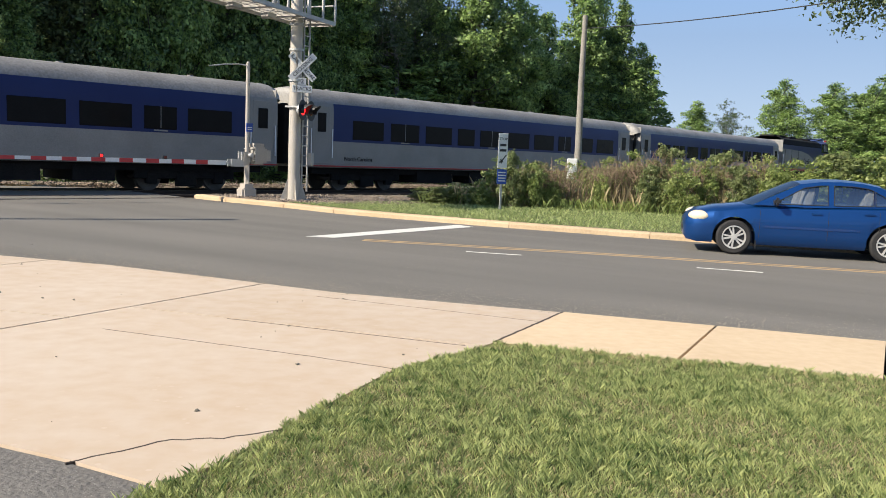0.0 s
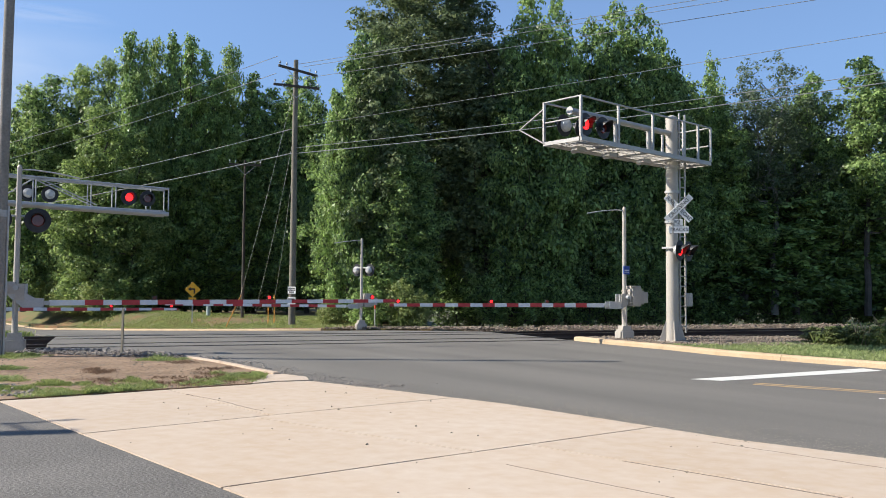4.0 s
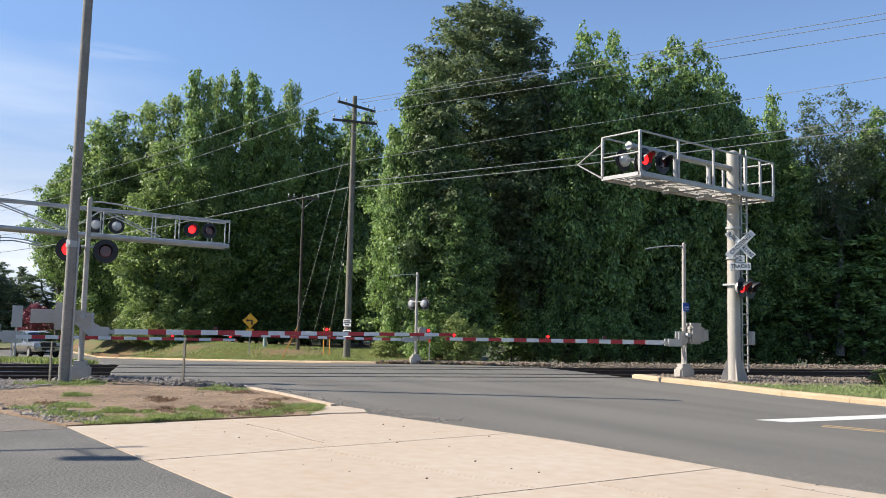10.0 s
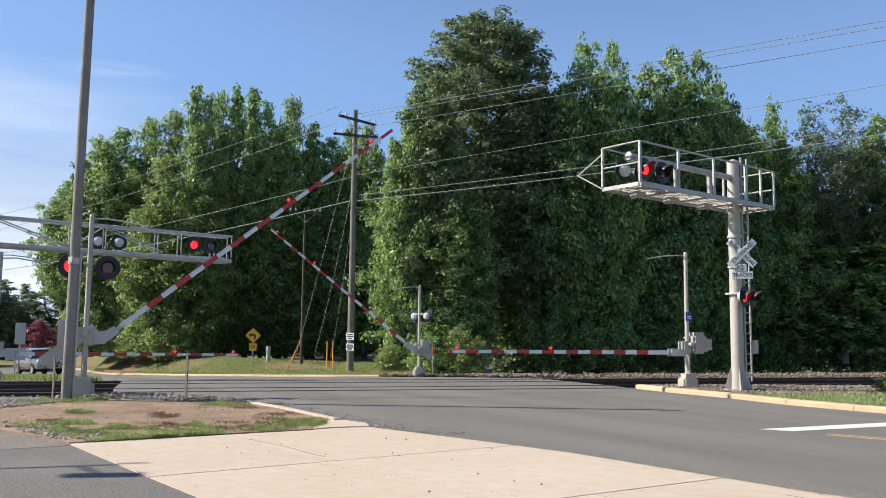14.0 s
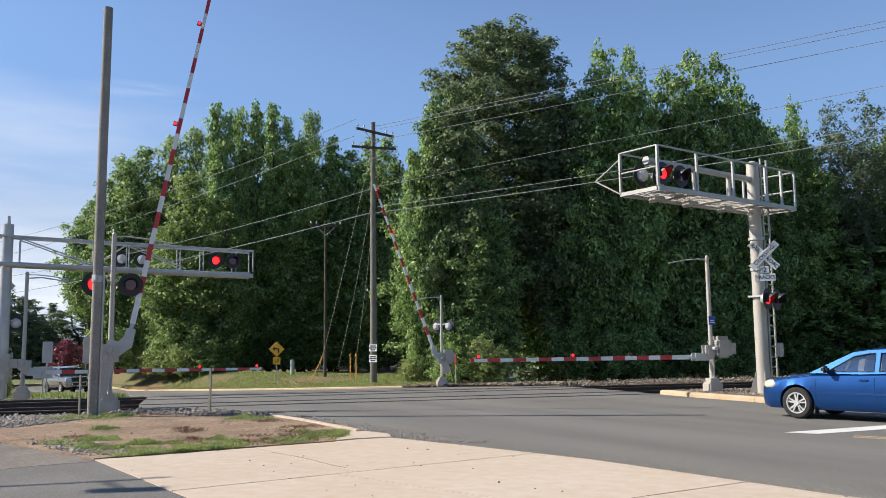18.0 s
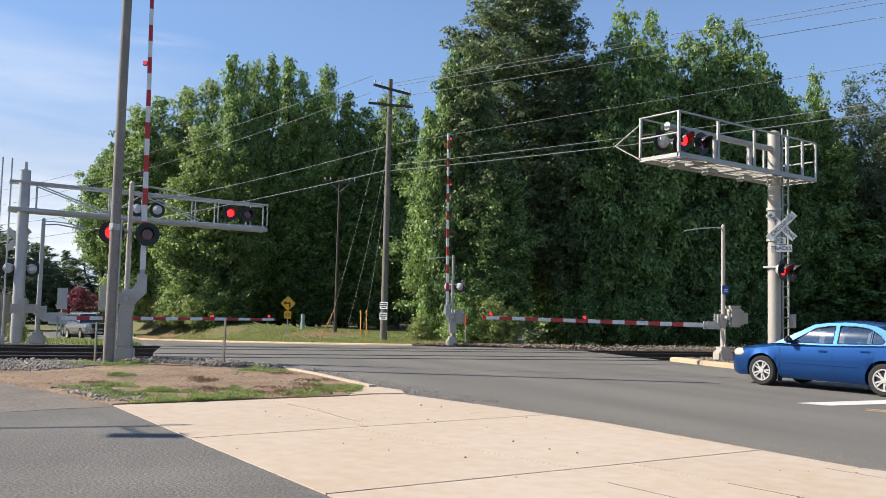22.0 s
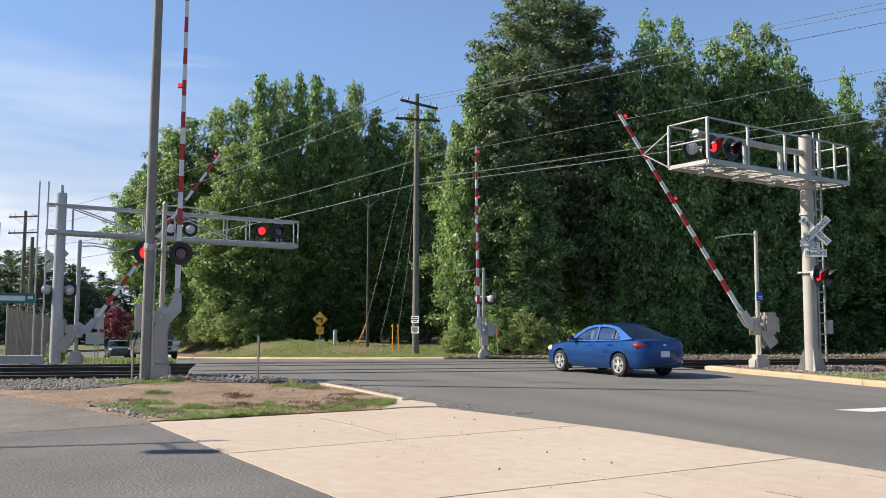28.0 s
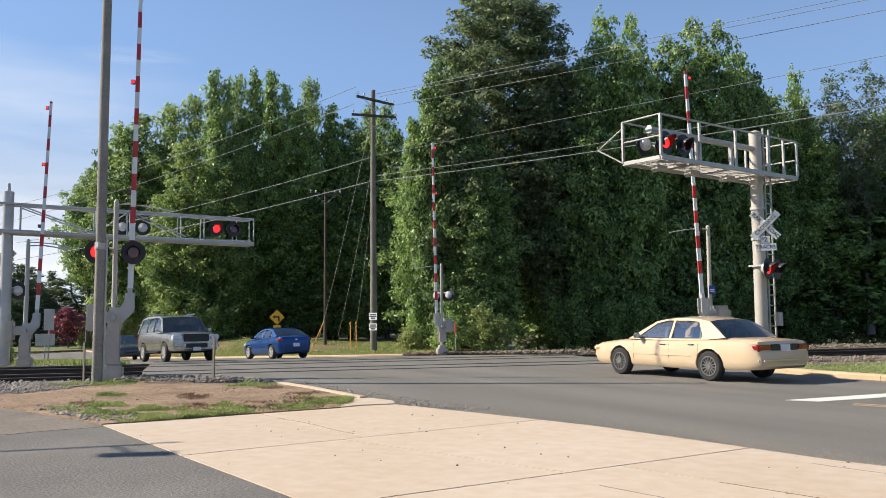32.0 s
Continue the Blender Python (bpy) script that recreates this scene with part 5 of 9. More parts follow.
# ---- poles and wires ----
def utility_pole(name, label, x, y, z, height, r, arms=(), lean=(0, 0), yaw=0, wood="wood", taper=0.64):
    p = thing(name, label, "utility pole", pose(x, y, z, lean[0], lean[1], yaw))
    bm = bm_()
    pipe(bm, [(0, 0, 0), (0.01, 0, height * 0.3), (-0.015, 0.01, height * 0.65), (0, 0, height)], [r * (1 - (1 - taper) * k) for k in (0, 0.28, 0.61, 1)], 16)
    part("shaft", bm, M[wood], p, "", True)
    for az, ln, turn in arms:
        bm = bm_()
        c = pose(0, 0, 0, 0, 0, turn)
        box(bm, c @ Vector((0, -r, az)), (ln, 0.1, 0.12), c.to_3x3())
        part("crossarm", bm, M["dark_wood"], p, "dark timber crossarm")
        for s in (-1, 1):
            bm = bm_()
            rod(bm, c @ Vector((s * ln * 0.32, -r - 0.05, az - 0.05)), c @ Vector((0, -r, az - 0.6)), 0.018, n=6)
            part("brace", bm, M["galv"], p)
        for u in (-0.47, -0.3, 0.3, 0.47):
            bm = bm_()
            q = c @ Vector((u * ln, -r, az + 0.06))
            rod(bm, q, q + Vector((0, 0, 0.1)), 0.02, n=8)
            rod(bm, q + Vector((0, 0, 0.1)), q + Vector((0, 0, 0.2)), 0.055, 0.035, n=10)
            part("insulator", bm, M["back"], p)
    return p


mid_pole = utility_pole("utility_pole", "tall weathered wooden utility pole with two crossarms", -27.1, 35.9, -0.45, 14.2, 0.19, ((13.6, 2.7, 79), (12.75, 2.45, 51)))
for z in (1.98, 1.42):
    bm = bm_()
    box(bm, (0.12, -0.2, z), (0.5, 0.02, 0.36))
    sgn = part("notice", bm, M["white"], mid_pole, "white notice board with dark print")
    bm = bm_()
    for k, w in enumerate((0.42, 0.46, 0.3)):
        box(bm, (0.12, -0.214, z + 0.1 - k * 0.1), (w, 0.006, 0.065))
    part("print_bars", bm, M["black"], sgn)
# the shaft's dark timber colour imitates the shade of the woods
utility_pole("utility_pole", "wooden pole with one crossarm, shade of the woods put into its dark colour", -33.4, 39.4, -0.2, 9.5, 0.1, ((9.2, 1.9, 45),), wood="dark_wood")
near_pole = utility_pole("utility_pole", "tall bare wooden pole beside the crossing gate", -17.48, 12.42, 0.0, 9.85, 0.118, lean=(0.4, 0.95), wood="greypole", taper=0.9)
bm = bm_()
rod(bm, (0.1, 0.1, 0), (0.1, 0.1, 3.4), 0.026)
part("conduit", bm, M["galv"], near_pole, "grey metal conduit")
bm = bm_()
rod(bm, (0, 0, 3.15), (0, 0, 3.3), 0.13, n=14)
box(bm, (0.1, -0.15, 3.25), (0.14, 0.06, 0.12))
part("strap", bm, M["galv"], near_pole)
brush_pole = utility_pole("utility_pole", "plain wooden pole rising out of roadside brush", 3.85, 30.9, 0.05, 6.7, 0.14, wood="greypole")
bm = bm_()
box(bm, (-0.2, -0.2, 1.2), (0.36, 0.2, 0.9))
bevel(bm, 0.02)
part("meter_box", bm, M["white"], brush_pole, "pale metal meter box")
left_pole = utility_pole("utility_pole", "distant wooden utility pole with two crossarms", -66.0, 35.5, -1.6, 11.7, 0.18, ((11.2, 2.8, 20), (9.9, 2.8, 20)))
utility_pole("utility_pole", "distant bare wooden pole", -52.6, 28.8, -1.5, 8.2, 0.17)
utility_pole("utility_pole", "distant thin pole beside the road", -71.0, 36.0, -1.5, 11.0, 0.13)


def wire(label, a, b, sag, r=0.014, mat="wire"):
    bm = bm_()
    a, b = Vector(a), Vector(b)
    pts = []
    for i in range(17):
        u = i / 16
        p = a.lerp(b, u)
        p.z -= sag * 4 * u * (1 - u)
        pts.append(p)
    pipe(bm, pts, [r] * len(pts), 5)
    return single("overhead_wire", bm, M[mat], label, "wire", group="overhead wires")


P1 = (-27.1, 35.9)
EAST = (((0.1, 0.1, 13.55), (20.5, 37.9, 15.1), 0.05, 0.014), ((0.1, 0.5, 13.5), (20.5, 38.3, 14.95), 0.05, 0.014), ((0.9, 0.4, 12.85), (20.5, 38.5, 14.6), 0.1, 0.014), ((0, 0, 10.15), (20.5, 37.9, 13.1), 0.02, 0.012),
        ((0, 0, 9.05), (20.5, 37.9, 12.0), 0.5, 0.016), ((0, 0, 8.75), (20.5, 37.5, 11.4), 0.5, 0.02))
WEST = (((-0.26, -1.2, 13.7), (-66.0, 35.5, 9.6), 0.6, 0.016), ((-0.6, -0.9, 12.9), (-66.4, 35.5, 8.4), 0.6, 0.016), ((0, 0, 10.1), (-66, 35.5, 7.0), 0.6, 0.018),
        ((0, 0, 8.8), (-66, 35.5, 5.6), 0.4, 0.022))
GUYS = (((0, 0, 12.6), (-33.5, 39.0, 0.3), 0.2, 0.012), ((0, 0, 10.0), (-32.5, 39.5, 0.3), 0.5, 0.012), ((0, 0, 8.7), (-31.5, 39.8, 0.3), 0.7, 0.012))
for a, b, sag, r in EAST + WEST + GUYS:
    wire("thin overhead wire strung between poles", (P1[0] + a[0], P1[1] + a[1], a[2]), b, sag, r)
wire("black service cable strung from the pole", (3.85, 30.9, 6.3), (12.0, 16.3, 5.8), 0.25, 0.016, "cable")


# ---- signs and posts ----
def post_sign(name, label, m):
    return thing(name, label, "sign", m)


stop = post_sign("stop_sign", "narrow white stop notice on a steel post in the verge", pose(0.95, 24.5, 0.1, 0, 0, 29))
bm = bm_()
box(bm, (0, 0, 1.1), (0.06, 0.03, 2.2))
part("post", bm, M["galv"], stop)
bm = bm_()
box(bm, (0, -0.025, 1.72), (0.31, 0.012, 0.98))
bevel(bm, 0.004)
face = part("board", bm, M["white"], stop, "white reflective board")
words("lettering", "STOP", 0.115, M["black"], face, pose(0, -0.034, 2.05), 0.002)
bm = bm_()
for k, w in enumerate((0.2, 0.22)):
    box(bm, (0, -0.033, 1.88 - k * 0.15), (w, 0.004, 0.07))
part("print_bars", bm, M["black"], face)
bm = bm_()
c = Matrix.Rotation(radians(40), 3, "Y")
box(bm, (0.03, -0.033, 1.5), (0.035, 0.004, 0.26), c)
box(bm, (-0.05, -0.033, 1.4), (0.13, 0.004, 0.035), Matrix.Rotation(radians(-8), 3, "Y"))
box(bm, (-0.05, -0.033, 1.42), (0.035, 0.004, 0.13), Matrix.Rotation(radians(-8), 3, "Y"))
part("arrow", bm, M["black"], face)
bm = bm_()
box(bm, (0, -0.025, 0.98), (0.31, 0.012, 0.42))
low = part("blue_board", bm, M["sign_blue"], stop, "blue notice board")
bm = bm_()
for k in range(4):
    box(bm, (0, -0.033, 1.1 - k * 0.08), (0.24, 0.004, 0.03))
part("print_bars", bm, M["white"], low)

turn = post_sign("turn_sign", "yellow diamond sign with a black left-turn arrow above a 20 plate", pose(-34.3, 36.2, -0.3, 0, 0, 40))
bm = bm_()
box(bm, (0, 0, 1.0), (0.06, 0.04, 2.1))
part("post", bm, M["galv"], turn)
bm = bm_()
box(bm, (0, -0.03, 1.82), (0.62, 0.012, 0.62), Matrix.Rotation(radians(45), 3, "Y"))
bevel(bm, 0.004)
dia = part("diamond_board", bm, M["sign_yellow"], turn, "yellow diamond board")
bm = bm_()
box(bm, (0.1, -0.04, 1.72), (0.08, 0.006, 0.27))
box(bm, (-0.01, -0.04, 1.845), (0.24, 0.006, 0.08))
v = [bm.verts.new(p) for p in ((-0.11, -0.043, 1.955), (-0.26, -0.043, 1.845), (-0.11, -0.043, 1.735))]
bm.faces.new(v)
part("arrow", bm, M["black"], dia)
bm = bm_()
box(bm, (0, -0.03, 1.16), (0.42, 0.012, 0.42))
pl = part("speed_board", bm, M["sign_yellow"], turn, "yellow advisory plate")
words("lettering", "20", 0.27, M["black"], pl, pose(0, -0.04, 1.16), 0.002)

for x, y, z in ((-29.3, 36.7, -0.3), (-29.05, 36.9, -0.3)):
    mk = thing("pipeline_marker", "slim orange utility marker post in the grass", "marker post", pose(x, y, z), group="orange marker posts")
    bm = bm_()
    box(bm, (0, 0, 0.7), (0.055, 0.02, 1.4))
    part("post", bm, M["orange"], mk)
    bm = bm_()
    rod(bm, (0, 0, 1.4), (0, 0, 1.6), 0.07, 0.0, n=10)
    part("cap", bm, M["orange"], mk)
gg = thing("guy_guard", "yellow plastic guard on a slanting guy wire", "guy guard", pose(-30.3, 34.5, -0.42))
bm = bm_()
rod(bm, (0, 0, 0), (0.56, 0.49, 1.68), 0.03)
part("guard", bm, M["orange"], gg)
cy = thing("pedestal", "pale green cylindrical utility pedestal on the bank", "utility pedestal", pose(-37.25, 40.73, -0.12))
bm = bm_()
rod(bm, (0, 0, 0), (0, 0, 0.95), 0.13, n=16)
part("body", bm, surface("pedestal_green", (0.35, 0.42, 0.38), (0.45, 0.52, 0.47), 0.6), cy, "", True)
rm = thing("cable_marker", "slim marker post with a red-orange top among the weeds", "marker post", pose(-22.0, 35.9, -0.35))
bm = bm_()
rod(bm, (0, 0, 0), (0, 0, 1.1), 0.03)
part("post", bm, M["alu"], rm, "", True)
bm = bm_()
rod(bm, (0, 0, 1.0), (0, 0, 1.5), 0.055, n=12)
bevel(bm, 0.012, 2)
part("top", bm, surface("red_orange_plastic", (0.7, 0.09, 0.03), (0.8, 0.13, 0.05), 0.5), rm, "red-orange plastic top", True)
for x, y, h in ((-18.45, 12.75, 0.95), (-15.3, 14.0, 1.1), (-19.9, 9.6, 1.0)):
    mk = thing("marker_stake", "thin rusty steel stake in the gravel", "stake", pose(x, y, 0.0, 1, 1.5), group="steel stakes")
    bm = bm_()
    box(bm, (0, 0, h / 2), (0.06, 0.025, h))
    part("stake", bm, M["wood"], mk)
st = thing("street_sign", "green street-name sign on a thin post", "sign", pose(-25.7, 13.35, -0.1, 0, 0, 62))
bm = bm_()
rod(bm, (-0.3, 0, 0), (-0.3, 0, 2.4), 0.03)
part("post", bm, M["galv"], st)
bm = bm_()
box(bm, (0, 0, 2.22), (1.5, 0.012, 0.3))
gb = part("blade", bm, M["sign_green"], st, "green name board")
bm = bm_()
box(bm, (0.05, -0.009, 2.22), (0.85, 0.004, 0.15))
box(bm, (0.62, -0.009, 2.24), (0.15, 0.004, 0.09))
part("name_bars", bm, M["white"], gb)
lp = thing("street_lamp", "grey street lamp with a short arm beyond the crossing", "street lamp", pose(-35.8, 21.8, -0.6, 0, 0, 60))
bm = bm_()
rod(bm, (0, 0, 0), (0, 0, 5.5), 0.1, 0.07, n=12)
part("pole", bm, M["galv"], lp, "", True)
bm = bm_()
tube(bm, [(0, 0, 5.4), (0.6, 0, 5.45), (1.3, 0, 5.35)], 0.03)
box(bm, (1.5, 0, 5.33), (0.4, 0.14, 0.08))
part("arm", bm, M["galv"], lp)

# fence with slats and barbed wire, far left
fence = thing("fence", "chain-link fence with tan slats and barbed wire", "fence", pose(0, 0, 0))
fa, fb = Vector((-41.5, 21.6, -0.6)), Vector((-58.0, 34.4, -1.3))
nf = 60
bm = bm_()
box(bm, (0, 0, 1.35), (0.3, 0.012, 2.6))
slat = to_mesh("slat", bm, surface("fence_slat", (0.42, 0.33, 0.25), (0.56, 0.46, 0.36), 0.8, sway=0.15))
fyaw = math.degrees(math.atan2(fb.y - fa.y, fb.x - fa.x))
for i in range(nf):
    p = fa.lerp(fb, (i + 0.5) / nf)
    o = new("slat", slat)
    o.parent = fence
    o.matrix_basis = pose(*p, 0, 0, fyaw)
for i in range(9):
    p = fa.lerp(fb, i / 8)
    bm = bm_()
    rod(bm, p, p + Vector((0, 0, 2.8)), 0.035, n=8)
    rod(bm, p + Vector((0, 0, 2.8)), p + Vector((0.2, -0.25, 3.12)), 0.02, n=6)
    part("post", bm, M["galv"], fence)
for k, h in ((0, 2.72), (0.1, 2.95), (0.2, 3.1)):
    bm = bm_()
    rod(bm, fa + Vector((k, -k, h)), fb + Vector((k, -k, h)), 0.012, n=5)
    part("top_wire", bm, M["galv"], fence)
gr = thing("guard_rail", "short galvanised guard rail beside the tracks", "guard rail", pose(-28.6, 14.2, -0.4, 0, 0, 32))
bm = bm_()
box(bm, (0, 0, 0.55), (4.0, 0.05, 0.28))
bevel(bm, 0.012)
part("rail", bm, M["alu"], gr)
for x in (-1.6, 0, 1.6):
    bm = bm_()
    box(bm, (x, 0.1, 0.3), (0.12, 0.14, 0.6))
    part("post", bm, M["wood"], gr)

# a lamp pole beside the driveway, known by the shadow of its arm
drive_lamp = thing("street_lamp", "wooden lamp pole with a long steel arm beside the driveway", "street lamp", pose(-18.9, 0.2, -0.05))
bm = bm_()
pipe(bm, [(0, 0, 0), (0, 0, 3.5), (0, 0, 7.3)], [0.14, 0.12, 0.1], 12)
part("pole", bm, M["wood"], drive_lamp, "", True)
bm = bm_()
tube(bm, [(0, 0, 6.7), (0.5, 0.6, 6.95), (1.3, 1.55, 7.0), (1.95, 2.3, 7.0)], 0.045, 6)
part("arm", bm, M["galv"], drive_lamp)
bm = bm_()
box(bm, (2.3, 1.5, 6.95), (0.75, 0.3, 0.16), Matrix.Rotation(radians(40), 3, "Z"))
bevel(bm, 0.04, 2)
rod(bm, (1.5, 1.75, 6.97), (2.2, 1.5, 6.97), 0.03, n=6)
part("lamp_head", bm, M["galv"], drive_lamp)

# backs of two plain road signs beyond the crossing
for x, y, z, w, h in ((-33.5, 21.3, 0.9, 0.75, 0.5), (-33.4, 21.4, 1.55, 0.4, 0.9)):
    sb = thing("road_sign", "plain grey back of a road sign on a post", "sign", pose(x, y, -0.5, 0, 0, 58), group="road signs seen from behind")
    bm = bm_()
    rod(bm, (0, 0.04, 0), (0, 0.04, z + h), 0.03)
    part("post", bm, M["galv"], sb)
    bm = bm_()
    box(bm, (0, 0, z + h / 2), (w, 0.012, h))
    bevel(bm, 0.004)
    part("board", bm, M["galv"], sb, "bare metal back of the board")

# ---- vehicles ----
def paint(name, a, b, metal=0.3, rough=0.26):
    return surface(name, a, b, rough, 0.8, 200, metal=metal, bump=0, coat=0.6, spec=0.3)


V = {
    "blue": paint("blue_metallic_paint", (0.002, 0.046, 0.18), (0.004, 0.06, 0.225), 0.55, 0.42),
    "cream": paint("cream_paint", (0.6, 0.45, 0.29), (0.66, 0.51, 0.34), 0.0),
    "silver": paint("silver_paint", (0.38, 0.365, 0.34), (0.46, 0.44, 0.415), 0.75),
    "dark": paint("dark_grey_paint", (0.05, 0.06, 0.065), (0.08, 0.09, 0.095), 0.3),
    "tyre": surface("tyre_rubber", (0.015, 0.015, 0.015), (0.035, 0.033, 0.032), 0.85, 6, 60, bump=0.2),
    "alloy": surface("alloy_rim", (0.62, 0.59, 0.54), (0.76, 0.73, 0.68), 0.4, 6, 60, metal=0.6, bump=0),
    "trim": surface("black_trim", (0.012, 0.012, 0.013), (0.025, 0.025, 0.026), 0.5, 6, 60, bump=0.05),
    "chrome": surface("chrome", (0.6, 0.6, 0.6), (0.75, 0.75, 0.75), 0.12, 4, 40, metal=1.0, bump=0),
    "glass": glass("car_glass", (0.22, 0.25, 0.24), 0.03, 0.035),
    "side_glass": glass("car_side_glass", (0.72, 0.78, 0.74), 0.05, 0.26),
    "cabin": surface("cabin_grey", (0.16, 0.155, 0.145), (0.3, 0.29, 0.27), 0.9, 4, 40, bump=0.1),
    "head": surface("headlamp", (0.75, 0.62, 0.42), (0.85, 0.75, 0.55), 0.12, 8, 60, bump=0, coat=1.0),
    "tail": surface("tail_lamp", (0.2, 0.008, 0.012), (0.28, 0.012, 0.015), 0.15, 8, 60, bump=0, coat=1.0),
    "amber": surface("amber_lens", (0.6, 0.2, 0.02), (0.7, 0.26, 0.03), 0.15, 8, 60, bump=0, coat=1.0),
    "wire_rim": surface("wire_wheel_steel", (0.2, 0.19, 0.175), (0.34, 0.325, 0.3), 0.4, 6, 60, metal=0.7, bump=0),
    "plate": surface("number_plate", (0.6, 0.6, 0.62), (0.75, 0.75, 0.76), 0.5, 8, 60, bump=0),
}


def lerp_rows(rows, x):
    """Values at x out of rows (x, a, b, ..) that fall in x."""
    for p, q in zip(rows, rows[1:]):
        if p[0] >= x >= q[0]:
            u = (p[0] - x) / (p[0] - q[0])
            u = u * u * (3 - 2 * u) * 0.4 + u * 0.6
            return [a + (b - a) * u for a, b in zip(p[1:], q[1:])]
    return list((rows[0] if x > rows[0][0] else rows[-1])[1:])


def wheel_part(car_, x, y, r, w, side, spokes, rim_r, rim_mat):
    wh = new("wheel")
    wh.parent = car_
    wh.matrix_basis = pose(x, y, r)
    bm = bm_()
    ring = [(-w / 2, rim_r), (-w / 2, r - 0.03), (-w / 2 + 0.03, r), (w / 2 - 0.03, r), (w / 2, r - 0.03), (w / 2, rim_r)]
    n = 28
    vs = [[bm.verts.new((math.cos(i * 2 * math.pi / n) * rr, yy, math.sin(i * 2 * math.pi / n) * rr)) for yy, rr in ring] for i in range(n)]
    for i in range(n):
        for j in range(5):
            bm.faces.new((vs[i][j], vs[(i + 1) % n][j], vs[(i + 1) % n][j + 1], vs[i][j + 1]))
    part("tyre", bm, V["tyre"], wh, "", True)
    bm = bm_()
    rod(bm, (0, -w * 0.3, 0), (0, w * 0.3, 0), rim_r, n=28)
    part("wheel_well_disc", bm, V["trim"], wh)
    bm = bm_()
    o = side * w * 0.36
    vs2 = []
    for i in range(n):
        a = i * 2 * math.pi / n
        vs2.append([bm.verts.new((math.cos(a) * q, o + side * e, math.sin(a) * q)) for q, e in ((rim_r, -0.02), (rim_r * 1.0, 0.03), (rim_r * 0.9, 0.03), (rim_r * 0.86, -0.02))])
    for i in range(n):
        for j in range(3):
            bm.faces.new((vs2[i][j], vs2[(i + 1) % n][j], vs2[(i + 1) % n][j + 1], vs2[i][j + 1]))
    rod(bm, (0, o - 0.02 * side, 0), (0, o + 0.035 * side, 0), rim_r * 0.26, n=14)
    for k in range(spokes):
        a = k * 2 * math.pi / spokes
        for tw in ((-0.2, 0.2) if spokes < 8 else ()):
            c = Matrix.Rotation(-a - tw, 3, "Y")
            box(bm, c @ Vector((rim_r * 0.55, o + 0.005 * side, 0)), (rim_r * 0.8, 0.03, rim_r * 0.14), c)
        if spokes < 8:
            continue
        c = Matrix.Rotation(-a, 3, "Y")
        box(bm, c @ Vector((rim_r * 0.55, o + 0.005 * side, 0)), (rim_r * 0.75, 0.03, rim_r * (0.3 if spokes < 8 else 0.1)), c)
    part("rim", bm, rim_mat, wh)
    return wh


